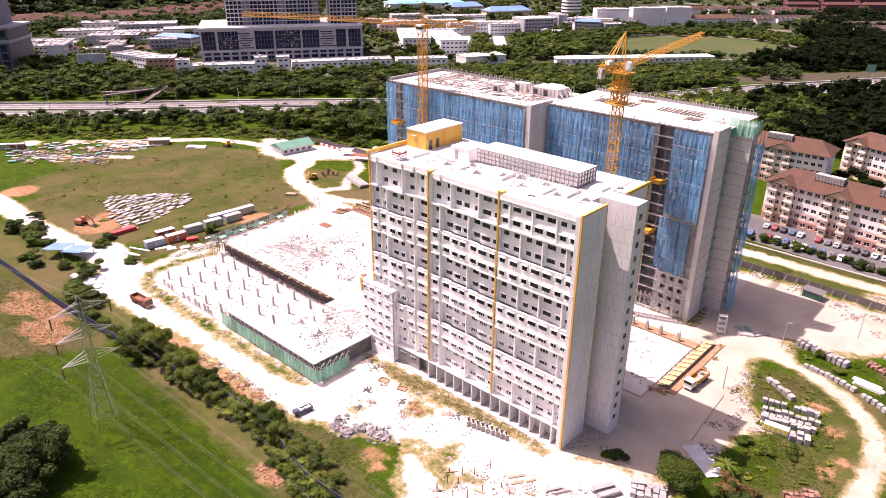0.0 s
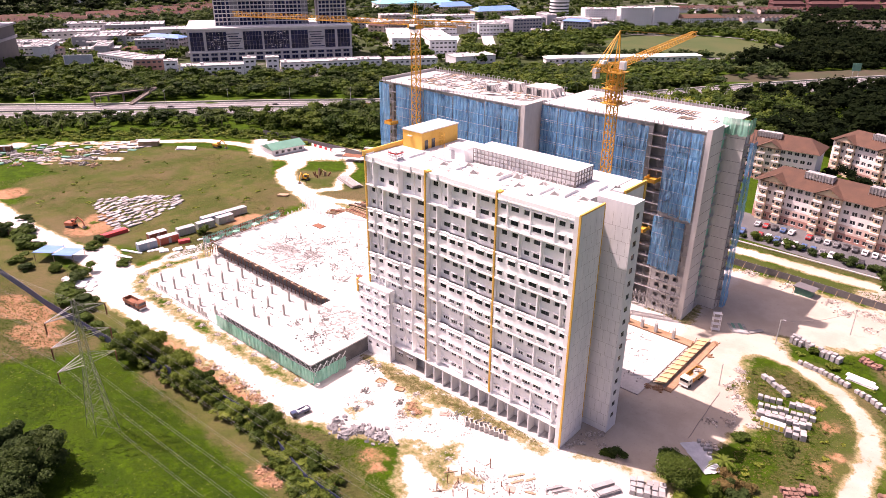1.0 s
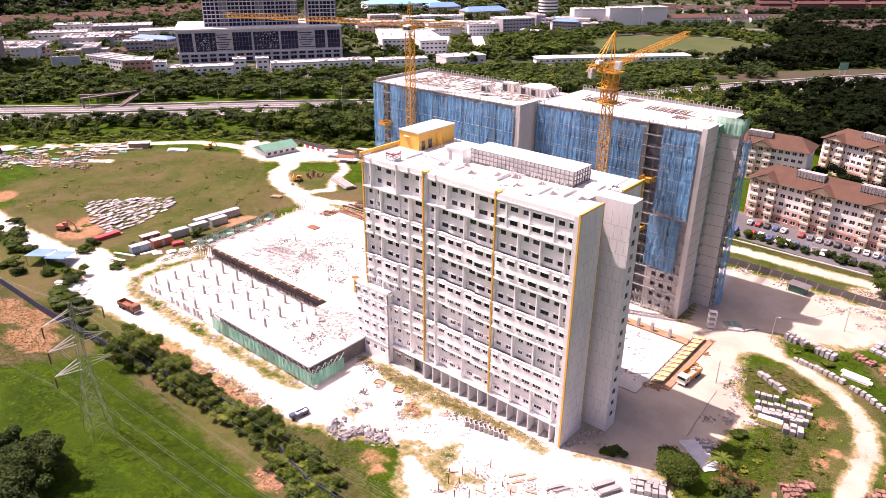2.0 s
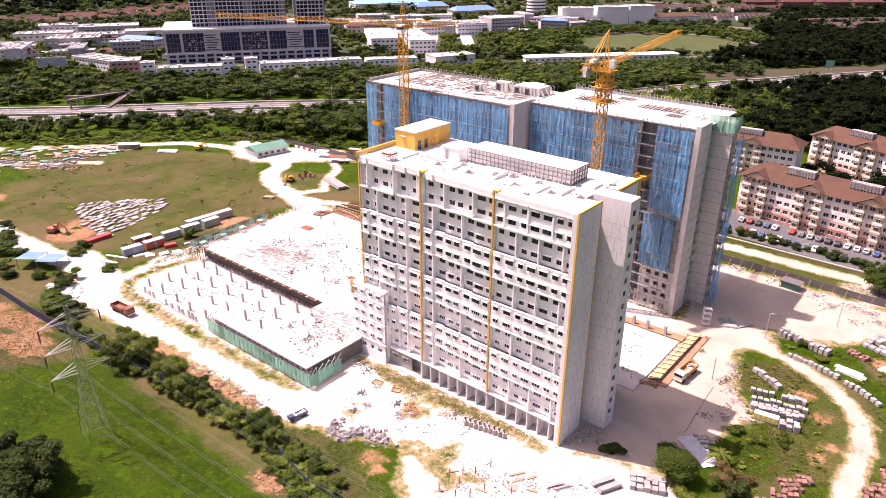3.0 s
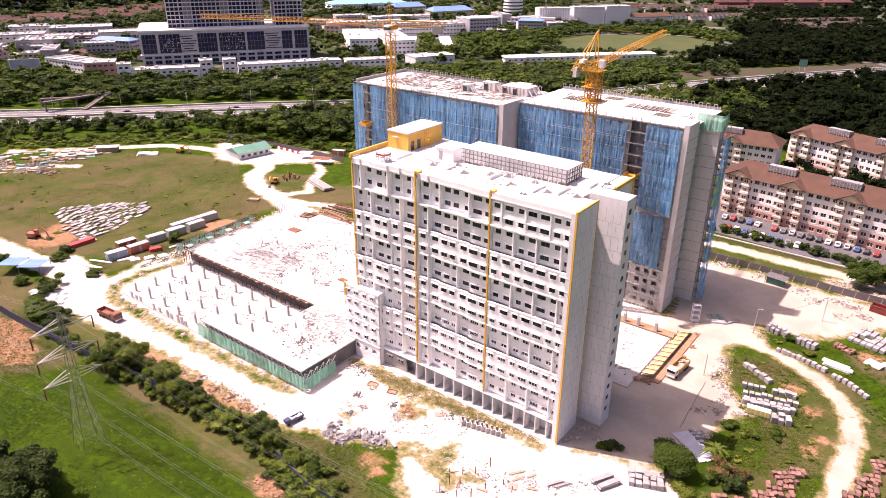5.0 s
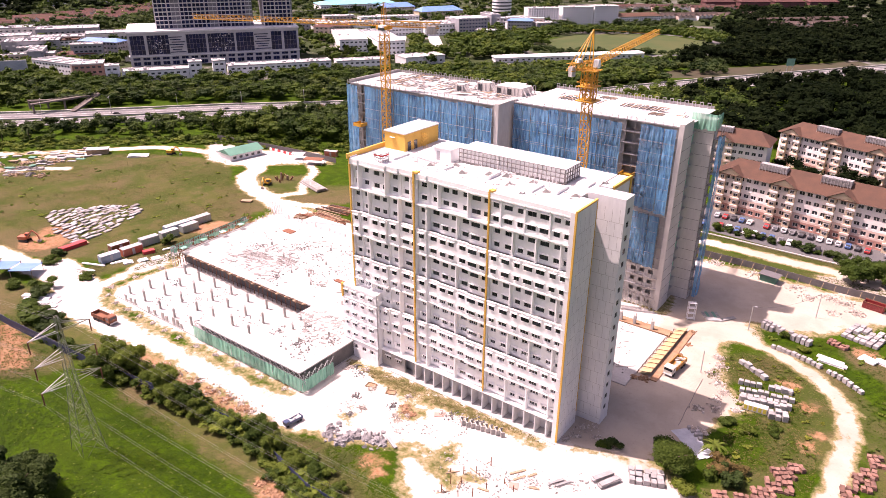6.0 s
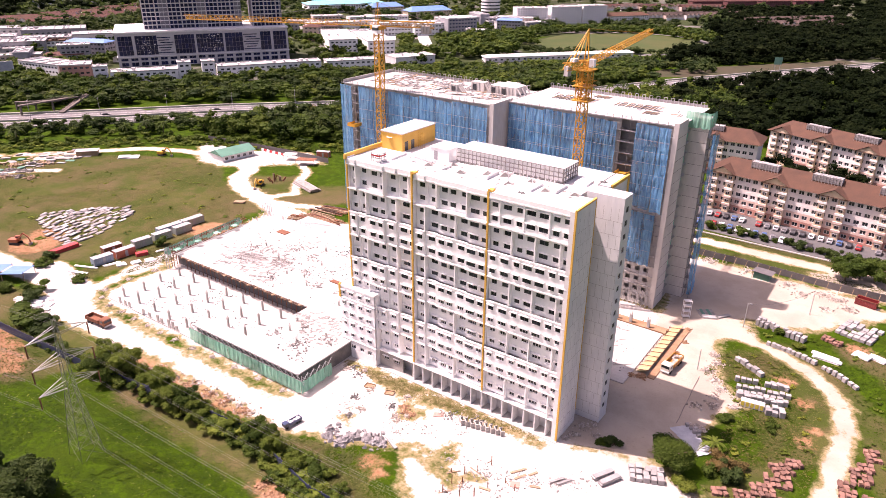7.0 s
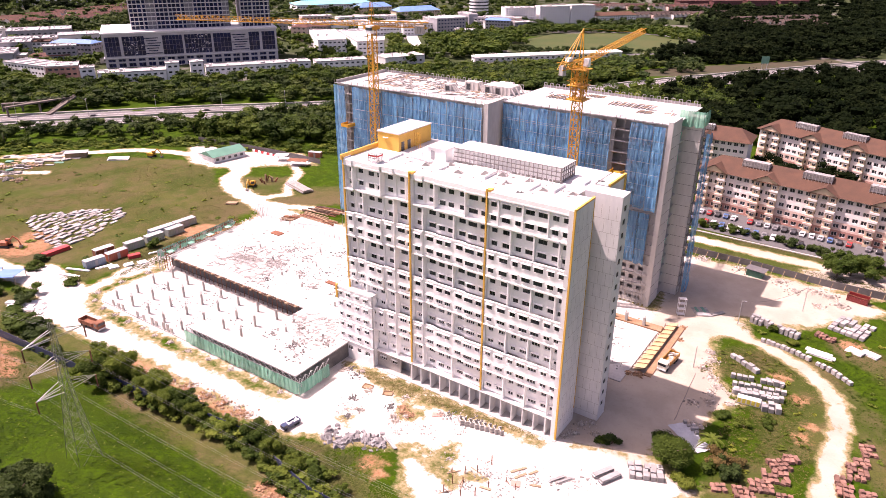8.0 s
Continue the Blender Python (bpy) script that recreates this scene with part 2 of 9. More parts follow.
def holed(bm, o, u, n, w, h, holes, depth=0.22):
    """A wall sheet of width w and height h with openings that go in by depth."""
    o, u, n = Vector(o), Vector(u), Vector(n)
    us = sorted({0.0, w, *[x for k in holes for x in k[:2]]})
    vs = sorted({0.0, h, *[x for k in holes for x in k[2:]]})
    grid = {}

    def at(i, j):
        if (i, j) not in grid:
            grid[i, j] = bm.verts.new(o + u * us[i] + Vector((0, 0, vs[j])))
        return grid[i, j]
    flip = u.cross(Vector((0, 0, 1))).dot(n) < 0
    for i in range(len(us) - 1):
        for j in range(len(vs) - 1):
            cx, cz = (us[i] + us[i + 1]) / 2, (vs[j] + vs[j + 1]) / 2
            if any(a < cx < b and c < cz < d for a, b, c, d in holes):
                continue
            f = [at(i, j), at(i + 1, j), at(i + 1, j + 1), at(i, j + 1)]
            bm.faces.new(f[::-1] if flip else f)
    for a, b, c, d in holes:
        fr = [o + u * x + Vector((0, 0, z)) for x, z in ((a, c), (b, c), (b, d), (a, d))]
        v1 = [bm.verts.new(p) for p in fr]
        v2 = [bm.verts.new(p - n * depth) for p in fr]
        for k in range(4):
            f = [v1[k], v2[k], v2[(k + 1) % 4], v1[(k + 1) % 4]]
            bm.faces.new(f)
    return bm


def inside(poly, x, y):
    r = False
    for (x0, y0), (x1, y1) in zip(poly, poly[1:] + poly[:1]):
        if (y0 > y) != (y1 > y) and x < (x1 - x0) * (y - y0) / (y1 - y0) + x0:
            r = not r
    return r


def scatter(poly, n, rng, gap=0.0):
    xs, ys = [p[0] for p in poly], [p[1] for p in poly]
    out, tries = [], 0
    while len(out) < n and tries < n * 40:
        tries += 1
        x, y = rng.uniform(min(xs), max(xs)), rng.uniform(min(ys), max(ys))
        if inside(poly, x, y) and (not gap or all((x - a) ** 2 + (y - b) ** 2 > gap * gap for a, b in out[-120:])):
            out.append((x, y))
    return out


def quads_mesh(name, verts, mat, tone=None):
    """A mesh of loose quads from an (n, 4, 3) array."""
    n = len(verts)
    me = bpy.data.meshes.new(name)
    me.vertices.add(n * 4)
    me.vertices.foreach_set("co", np.asarray(verts, dtype=np.float32).ravel())
    me.loops.add(n * 4)
    me.loops.foreach_set("vertex_index", np.arange(n * 4, dtype=np.int32))
    me.polygons.add(n)
    me.polygons.foreach_set("loop_start", np.arange(0, n * 4, 4, dtype=np.int32))
    me.materials.append(mat)
    me.update()
    if tone is not None:
        at = me.attributes.new("tone", "FLOAT", "POINT")
        at.data.foreach_set("value", np.repeat(np.asarray(tone, dtype=np.float32), 4))
    return me


def leaf_quads(rs, centres, sizes, out=None):
    """Leaf clumps: bent quads at the given centres, turned at random or roughly outward."""
    n = len(centres)
    a = rs.normal(size=(n, 3))
    a[:, 2] *= 0.6
    if out is not None:
        f = out * 0.75 + rs.normal(size=(n, 3)) * 0.36 + np.array([-0.34, -0.18, 0.55])
        f /= np.linalg.norm(f, axis=1)[:, None]
        a -= f * np.sum(a * f, axis=1)[:, None]
    a /= np.linalg.norm(a, axis=1)[:, None]
    b = rs.normal(size=(n, 3)) if out is None else np.cross(f, a)
    b -= a * np.sum(a * b, axis=1)[:, None]
    b /= np.linalg.norm(b, axis=1)[:, None]
    s = np.asarray(sizes)[:, None]
    a, b = a * s * 0.5, b * s * 0.5 * rs.uniform(0.5, 0.9, (n, 1))
    c = np.cross(a, b)
    c /= np.maximum(np.linalg.norm(c, axis=1)[:, None], 1e-6)
    bend = c * s * 0.18
    return np.stack([centres - a - b * 0.5, centres + b - a * 0.2 + bend, centres + a + b * 0.3, centres - b + a * 0.2 - bend], axis=1)


def hull_quads(rs, cs, rad, squash, lat, lon, rough=0.28):
    """A lumpy closed skin of quads round each lobe, so that no light falls through the crown."""
    k = len(cs)
    el = np.linspace(-0.75, math.pi / 2, lat + 1)
    az = np.linspace(0, 2 * math.pi, lon + 1)[:-1]
    q = 1 + rs.uniform(-rough, rough, (k, lat + 1, lon))
    q[:, -1, :] = q[:, -1, :1]
    a = az[None, None, :] + rs.uniform(0, 1, (k, 1, 1)) + np.arange(lat + 1)[None, :, None] * 0.35
    e = el[None, :, None]
    p = np.stack([np.cos(e) * np.cos(a) * q, np.cos(e) * np.sin(a) * q, np.sin(e) * np.ones_like(a) * q * squash], axis=-1)
    p = p * rad[:, None, None, None] + cs[:, None, None, :]
    r = np.roll(p, -1, axis=2)
    return np.stack([p[:, :-1], r[:, :-1], r[:, 1:], p[:, 1:]], axis=3).reshape(-1, 4, 3)


def crown_quads(rs, n, r, h, leaf, lobes=7, spread=0.42, lat=4, lon=7):
    """Overlapping lobes, each with an inner skin and loose leaf clumps standing off it."""
    cs = np.clip(rs.normal(size=(lobes, 3)), -1.6, 1.6) * np.array([r * spread, r * spread, h * spread * 0.48])
    rad = rs.uniform(0.34, 0.64, lobes) * r * (1 + 1.5 * (0.42 - spread)) * (7 / max(7, lobes)) ** 0.45
    squash = min(1.2, h / (2 * r) * 1.1)
    k = rs.integers(0, lobes, n)
    d = rs.normal(size=(n, 3))
    d[:, 2] += 0.25
    d /= np.linalg.norm(d, axis=1)[:, None]
    q = 0.74 + 0.42 * rs.uniform(0, 1, n)
    pts = cs[k] + d * (rad[k] * q)[:, None] * np.array([1, 1, squash])
    return np.concatenate([hull_quads(rs, cs, rad * 0.76, squash, lat, lon), leaf_quads(rs, pts, rs.uniform(0.7, 1.4, n) * leaf, d)])

# ---- ground ----
def seg_dist(X, Y, line):
    d = np.full(X.shape, 1e9)
    for (x0, y0), (x1, y1) in zip(line, line[1:]):
        vx, vy = x1 - x0, y1 - y0
        t = np.clip(((X - x0) * vx + (Y - y0) * vy) / (vx * vx + vy * vy + 1e-9), 0, 1)
        d = np.minimum(d, np.hypot(X - x0 - t * vx, Y - y0 - t * vy))
    return d


def poly_dist(X, Y, poly):
    """Positive inside, negative outside."""
    d = seg_dist(X, Y, poly + poly[:1])
    r = np.zeros(X.shape, bool)
    for (x0, y0), (x1, y1) in zip(poly, poly[1:] + poly[:1]):
        if y0 != y1:
            r ^= ((y0 > Y) != (y1 > Y)) & (X < (x1 - x0) * (Y - y0) / (y1 - y0) + x0)
    return np.where(r, d, -d)


def steps(lo, hi, step, far):
    core = list(np.arange(lo, hi + 0.01, step))
    a, b, g = [], [], step
    x = hi
    while x < far:
        g *= 1.35
        x += g
        b.append(x)
    g, x = step, lo
    while x > -far:
        g *= 1.35
        x -= g
        a.append(x)
    return np.array(a[::-1] + core + b)


SAND_LINES = [
    (2.6, [(-344, 101), (-332, 112), (-322, 124), (-314, 130)]),
    (2.6, [(-338, 134), (-330, 143), (-325, 150)]),
    (4.5, [(-300, 69), (-257, 69.5), (-229, 72), (-210, 76)]),
    (6.5, [(-218, 77), (-200, 74), (-192, 68)]),
    (6.0, [(-192, 69), (-165, 70), (-140, 71), (-110, 71)]),
    (4.0, [(-192, 72), (-196, 92), (-197, 104)]),
    (4.5, [(-196, 152), (-211, 157), (-232, 163), (-243, 170), (-247, 180), (-262, 190), (-280, 186)]),
    (3.0, [(-280, 185), (-296, 181), (-313, 174), (-337, 147), (-365, 117), (-385, 90), (-410, 60)]),
    (2.6, [(-211, 158), (-200, 160), (-186, 166)]),
    (2.2, [(-213, 162), (-209, 171), (-216, 178), (-224, 192), (-240, 203)]),
    (2.3, [(-42, 164), (-36, 161), (-29, 159.7), (-21, 155.7), (-14, 150), (-9.5, 143), (-8, 134), (-8.5, 122), (-8, 110), (-6, 92)]),
    (3.2, [(-90, 219), (-31, 218.6), (30, 221)]),
]
SAND_POLYS = [
    [(-126, 69), (-104, 67), (-90, 73), (-80, 78), (-75, 72), (-70, 66), (-60, 60), (-45, 72), (-36, 86), (-28, 98), (-38, 102), (-55, 97), (-115, 95), (-126, 78)],
    [(-57, 96), (-40, 102), (-36, 108), (-32, 124), (-28, 131), (-35, 138), (-39, 150), (-40, 157), (-33, 163), (-38, 172), (-24, 173), (-14, 184), (-4, 196), (-14, 203), (-64, 203), (-57, 162), (-57, 121)],
    [(-112, 92), (-54, 96), (-54, 162), (-110, 164), (-120, 156)],
    [(-194, 74), (-108, 76), (-108, 158), (-160, 158), (-202, 158), (-194, 104)],
    [(-303, 197), (-277, 176), (-262, 176), (-238, 198), (-228, 205), (-246, 214), (-270, 200)],
    [(-20, 203), (-28, 213), (-20, 220), (10, 221), (10, 208)],
]
SOIL_SPOTS = [(-190, 46, 7.5), (-181, 48, 4), (-174, 43.5, 6), (-200, 47, 4), (-241, 85, 8), (-247, 92, 6), (-204, 127, 7), (-212, 122, 5), (-91.5, 52.7, 2.4), (-95, 53.5, 1.8), (-83, 69.8, 2.0), (-79.4, 68.4, 1.6), (-81, 71.4, 1.4), (-22, 147, 2.2), (-17, 140, 2.0), (-14.5, 126, 1.9), (-13.5, 131, 1.5),
              (-143, 66, 4.5), (-128, 66, 3.5), (-300, 79, 7), (-167.5, 42, 4), (-10, 172, 3), (-58, 94.3, 1.8), (-66, 94.5, 1.5)]
DRY_LINES = [(8.0, [(-266, 55), (-232, 57), (-205, 58)]), (6.0, [(-202, 61), (-180, 58), (-164, 59)]), (5.0, [(-206, 84), (-203, 100), (-205, 118)]), (9.0, [(-236, 168), (-222, 177)]), (5.0, [(-100, 211), (-30, 211), (12, 210)]), (3.0, [(-100, 225), (-30, 225), (12, 225)]),
             (4.2, [(-140, 55), (-118, 55.5), (-98, 55), (-80, 53)]), (16.0, [(-192, 12), (-174, 44)]), (20.0, [(-228, 5), (-216, 44)]), (11.0, [(-206, 164), (-196, 178), (-180, 188)]), (7.0, [(-232, 172), (-222, 168)]), (26.0, [(-318, 128), (-272, 152), (-242, 132), (-228, 108), (-262, 88)]), (20.0, [(-300, 120), (-250, 140), (-225, 145)]), (15.0, [(-270, 108), (-300, 95)]),
             (6.0, [(-95, 62), (-70, 55)]), (6.0, [(-36, 145), (-26, 152), (-14, 144), (-12, 128)]), (3.0, [(-24, 136), (-18, 120), (-17, 104)]), (4.0, [(-28, 160), (-14, 154), (-3, 138), (2, 120)]), (5.0, [(-10, 170), (4, 160), (8, 140)]), (4.0, [(-16, 100), (-20, 110), (-24, 98)]), (3.0, [(-14, 120), (-14, 138)]), (8.0, [(-200, 118), (-215, 140)]),
             (2.5, [(-110, 92), (-85, 93.5), (-60, 94)])]

def land(x, y):
    """Height of the raised grass bank south of the site fence."""
    def smooth(t):
        t = min(max(t, 0.0), 1.0)
        return t * t * (3 - 2 * t)
    return (5.0 * smooth((55.0 - y) / 19.0) + 1.5 * smooth((36.0 - y) / 25.0)) * smooth((x + 235.0) / 35.0)


gx, gy = steps(-330, 40, 1.5, 6000), steps(0, 225, 1.5, 6000)
GX, GY = np.meshgrid(gx, gy)
sand = np.full(GX.shape, -9.0)
for w, line in SAND_LINES:
    sand = np.maximum(sand, (w - 0.5 - seg_dist(GX, GY, line)) * 2.0)
for poly in SAND_POLYS:
    sand = np.maximum(sand, poly_dist(GX, GY, poly))
# grass islands inside the sand
for poly in ([(-99, 64), (-90, 72), (-79, 73), (-74, 66), (-70, 62), (-85, 55)], [(-112, 94), (-92, 96), (-60, 96), (-57, 94), (-75, 92), (-95, 90.5)], [(-99, 92), (-89, 92), (-83, 88), (-82, 85), (-87, 83.5), (-90, 88)], [(-98.5, 76.5), (-94, 77), (-93.5, 80), (-98, 80)], [(-79, 76), (-73, 84), (-70, 83), (-69, 78), (-62, 79), (-66, 74)]):
    sand = np.minimum(sand, np.maximum(-poly_dist(GX, GY, poly), -1.1 if poly[0][1] > 75 else -9))
sand = np.minimum(sand, seg_dist(GX, GY, [(-112, 75.6), (-150, 74.6), (-184, 74.4), (-191.5, 79), (-192.8, 90), (-190.5, 98), (-194, 103)]) - 1.9)
VERGE = [(-160, 66.4), (-148, 67.8), (-131.5, 66.8), (-124, 67.8), (-107, 66.8), (-104, 63.5), (-118, 62.5), (-140, 62.5), (-160, 62)]
sand = np.minimum(sand, -poly_dist(GX, GY, VERGE))
soil = np.minimum(poly_dist(GX, GY, VERGE) - 0.6, 1.2)
for x, y, r in SOIL_SPOTS:
    soil = np.maximum(soil, r - np.hypot(GX - x, GY - y))
dry = np.full(GX.shape, -9.0)
for w, line in DRY_LINES:
    dry = np.maximum(dry, w - seg_dist(GX, GY, line))
town = np.where((GX + 400) * -0.74 + (GY - 190) * 0.67 > 60, 1.0, 0.0)
town = np.where(poly_dist(GX, GY, [(-372, 600), (-240, 640), (-195, 700), (-260, 770), (-350, 720)]) > 0, 0.0, town)
town = np.where((GX > -260) & (GY < 700), 0.0, town)
hill = np.array([[noise.noise((x * 0.06, y * 0.06, 0)) if -400 < x < 100 and 0 < y < 300 else 0.0 for x in gx] for y in gy])
rough_z = np.where(sand > 0.5, 0.03, 0.22) * hill
rough_z = np.where(poly_dist(GX, GY, [(-195, 74), (-45, 74), (-45, 195), (-195, 195)]) > 0, -0.02, rough_z)
rough_z = np.where((GY > 216) & (GY < 264) & (GX > -140), -0.04, rough_z)
rough_z = rough_z + np.array([[land(x, y) for x in gx] for y in gy])
ny, nx = GX.shape
gm = bpy.data.meshes.new("ground")
idx = np.arange(ny * nx).reshape(ny, nx)
gm.from_pydata(np.stack([GX, GY, rough_z], axis=-1).reshape(-1, 3).tolist(), [],
               np.stack([idx[:-1, :-1], idx[:-1, 1:], idx[1:, 1:], idx[1:, :-1]], axis=-1).reshape(-1, 4).tolist())
# east of the white block the gravel is toned darker for its shade
pale = np.clip(np.minimum(-57.0 - GX, 20.0) / 2.0, -9, 9)
pale = np.maximum(pale, np.clip((98.0 - GY) / 2.0, -9, 9))
for key, val in (("pale", pale), ("sand", sand), ("soil", soil), ("dry", dry), ("town", town)):
    at = gm.attributes.new(key, "FLOAT", "POINT")
    at.data.foreach_set("value", np.clip(val, -9, 9).astype(np.float32).ravel())
gm.polygons.foreach_set("use_smooth", [True] * len(gm.polygons))
ground = tagged(new("ground", gm), "site ground of white gravel, grass and red soil", "ground", kind="structure")

GMAT = bpy.data.materials.new("site_ground")
GMAT.use_nodes = True
gn, gl = GMAT.node_tree.nodes, GMAT.node_tree.links
gpos = gn.new("ShaderNodeNewGeometry").outputs["Position"]


def gnoise(scale, detail=6, rough=0.6):
    k = gn.new("ShaderNodeTexNoise")
    k.inputs["Scale"].default_value, k.inputs["Detail"].default_value, k.inputs["Roughness"].default_value = scale, detail, rough
    gl.new(gpos, k.inputs["Vector"])
    return k.outputs[0]


def gmath(op, a, b):
    k = gn.new("ShaderNodeMath")
    k.operation = op
    for i, v in enumerate((a, b)):
        if isinstance(v, (int, float)):
            k.inputs[i].default_value = v
        else:
            gl.new(v, k.inputs[i])
    return k.outputs[0]


def gmix(fac, a, b):
    k = gn.new("ShaderNodeMix")
    k.data_type = "RGBA"
    gl.new(fac, k.inputs[0])
    for i, v in ((6, a), (7, b)):
        if isinstance(v, tuple):
            k.inputs[i].default_value = (*v, 1)
        else:
            gl.new(v, k.inputs[i])
    return k.outputs[2]


def gramp(v, lo, hi):
    k = gn.new("ShaderNodeMapRange")
    k.interpolation_type = "SMOOTHSTEP"
    k.inputs[1].default_value, k.inputs[2].default_value = lo, hi
    gl.new(v, k.inputs[0])
    return k.outputs[0]


def gattr(key, wobble, lo, hi):
    a = gn.new("ShaderNodeAttribute")
    a.attribute_name = key
    return gramp(gmath("ADD", a.outputs["Fac"], wobble), lo, hi)


edge = gmath("MULTIPLY", gmath("SUBTRACT", gnoise(0.22, 8, 0.68), 0.5), 11.0)
edge2 = gmath("MULTIPLY", gmath("SUBTRACT", gnoise(0.5, 8, 0.7), 0.5), 8.0)
fine = gnoise(2.2, 6, 0.75)
grass_c = gmix(gramp(gnoise(0.07, 5), 0.35, 0.65), (0.020, 0.049, 0.002), (0.034, 0.062, 0.003))
grass_c = gmix(gramp(gnoise(0.28, 6, 0.7), 0.45, 0.60), grass_c, (0.037, 0.080, 0.002))
grass_c = gmix(gramp(gnoise(0.9, 6, 0.75), 0.52, 0.68), grass_c, (0.020, 0.042, 0.003))
grass_c = gmix(gramp(fine, 0.40, 0.75), grass_c, (0.022, 0.042, 0.004))
olive_c = gmix(gramp(gnoise(0.16, 6), 0.35, 0.65), (0.072, 0.078, 0.020), (0.098, 0.083, 0.036))
olive_c = gmix(gramp(gnoise(0.045, 7, 0.7), 0.42, 0.56), olive_c, (0.046, 0.066, 0.012))
olive_c = gmix(gramp(gnoise(0.022, 5, 0.6), 0.46, 0.60), olive_c, (0.108, 0.084, 0.042))
olive_c = gmix(gramp(fine, 0.4, 0.75), olive_c, (0.042, 0.050, 0.018))
dirt_c = gmix(gramp(gnoise(0.6, 6, 0.7), 0.35, 0.65), (0.25, 0.125, 0.068), (0.30, 0.185, 0.105))
# darker gravel: the east yard's shade put into the colour
sand_c = gmix(gramp(gnoise(0.10, 6, 0.65), 0.36, 0.66), (0.405, 0.352, 0.290), (0.335, 0.290, 0.238))
pale_c = gmix(gramp(gnoise(0.10, 6, 0.65), 0.36, 0.66), (0.52, 0.495, 0.465), (0.43, 0.405, 0.375))
sand_c = gmix(gattr("pale", gmath("MULTIPLY", edge, 0.2), -1.0, 1.0), sand_c, pale_c)
sand_c = gmix(gramp(gnoise(1.4, 7, 0.75), 0.56, 0.72), sand_c, (0.26, 0.225, 0.19))
fringe_c = gmix(gramp(gnoise(0.8, 6, 0.7), 0.35, 0.65), (0.30, 0.24, 0.14), (0.13, 0.125, 0.045))
town_c = gmix(gramp(gnoise(0.02, 6, 0.6), 0.5, 0.68), (0.036, 0.050, 0.020), (0.16, 0.15, 0.145))
col = gmix(gattr("dry", edge, -1.5, 2.5), grass_c, olive_c)
col = gmix(gattr("soil", edge2, -1.0, 1.5), col, dirt_c)
col = gmix(gattr("sand", edge, -2.6, -0.4), col, fringe_c)
col = gmix(gattr("sand", edge, -0.4, 0.9), col, sand_c)
col = gmix(gattr("town", gmath("MULTIPLY", edge, 0.0), 0.4, 0.6), col, town_c)
gb = gn["Principled BSDF"]
gl.new(col, gb.inputs["Base Color"])
gb.inputs["Roughness"].default_value = 0.95
gb.inputs["Specular IOR Level"].default_value = 0.05
gbump = gn.new("ShaderNodeBump")
gbump.inputs["Strength"].default_value, gbump.inputs["Distance"].default_value = 0.6, 0.25
gl.new(fine, gbump.inputs["Height"])
gl.new(gbump.outputs[0], gb.inputs["Normal"])
gm.materials.append(GMAT)


def strip(name, line, half, mat, label, category, z=0.06):
    """A road laid on the ground along a line."""
    bm = B()
    prev = None
    pts = [Vector((*p, 0)) for p in line]
    for i, p in enumerate(pts):
        d = (pts[min(i + 1, len(pts) - 1)] - pts[max(i - 1, 0)]).normalized()
        s = Vector((-d.y, d.x, 0)) * half
        a = [bm.verts.new(p + s + Vector((0, 0, z))), bm.verts.new(p - s + Vector((0, 0, z))), bm.verts.new(p + s + Vector((0, 0, -0.3))), bm.verts.new(p - s + Vector((0, 0, -0.3)))]
        if prev:
            bm.faces.new((prev[1], a[1], a[0], prev[0]))
            bm.faces.new((prev[0], a[0], a[2], prev[2]))
            bm.faces.new((a[1], prev[1], prev[3], a[3]))
        prev = a
    return tagged(part(name, bm, mat), label, category, kind="structure")


# highway with two carriageways beyond the tree belt, and roads further off
def offset_line(line, k):
    out = []
    for i, p in enumerate(line):
        a, b = Vector(line[max(i - 1, 0)]), Vector(line[min(i + 1, len(line) - 1)])
        d = (b - a).normalized()
        out.append((p[0] - d.y * k, p[1] + d.x * k))
    return out


STREETS = [[(-385, 500), (-401, 521), (-470, 603), (-518, 657)], [(-396, 450), (-407, 464), (-461, 536), (-501, 590)]]
HWY = [(-900, -330), (-660, -70), (-452, 130), (-420, 162), (-352, 240), (-306, 286), (-250, 345), (-192, 424), (-152, 500), (-124, 545), (-98, 587), (-71, 628), (-30, 690), (60, 800), (300, 1000)]
strip("highway_near", offset_line(HWY, -9), 7, PALE_ROAD, "pale grey highway carriageway behind a tree belt", "road")
strip("highway_far", offset_line(HWY, 9), 7, PALE_ROAD, "pale grey highway carriageway behind a tree belt", "road")
for k, nm in ((0, "highway_divider"), (17.5, "highway_barrier"), (-17.5, "highway_kerb")):
    strip(nm, offset_line(HWY, k), 0.5, CONC, "low pale concrete barrier along the highway", "barrier", 0.9)
strip("service_road", [(-120, 226), (-60, 226.5), (-28, 226), (60, 227)], 0.35, CONC, "concrete drain edge along the service road", "kerb", 0.25)
strip("car_park", [(-130, 243), (-66, 242.5), (-20, 238.5), (40, 232)], 13.0, ASPHALT, "grey asphalt car park before the flats", "road", 0.05)


for k in (-12.6, -5.4, 5.4, 12.6):
    strip("highway_dark_line", offset_line(HWY, k), 0.75, ASPHALT, "dark lengthwise line on the carriageway", "road marking", 0.075)
for k in (-15.6, -9.0, -2.4, 2.4, 9.0, 15.6):
    strip("lane_line", offset_line(HWY, k), 0.10, LINE, "white lane line on the highway", "road marking", 0.08)


def patch(name, poly, mat, label, category, z=0.03):
    bm = B()
    bm.faces.new([bm.verts.new((x, y, z)) for x, y in poly])
    return tagged(part(name, bm, mat), label, category, kind="structure")


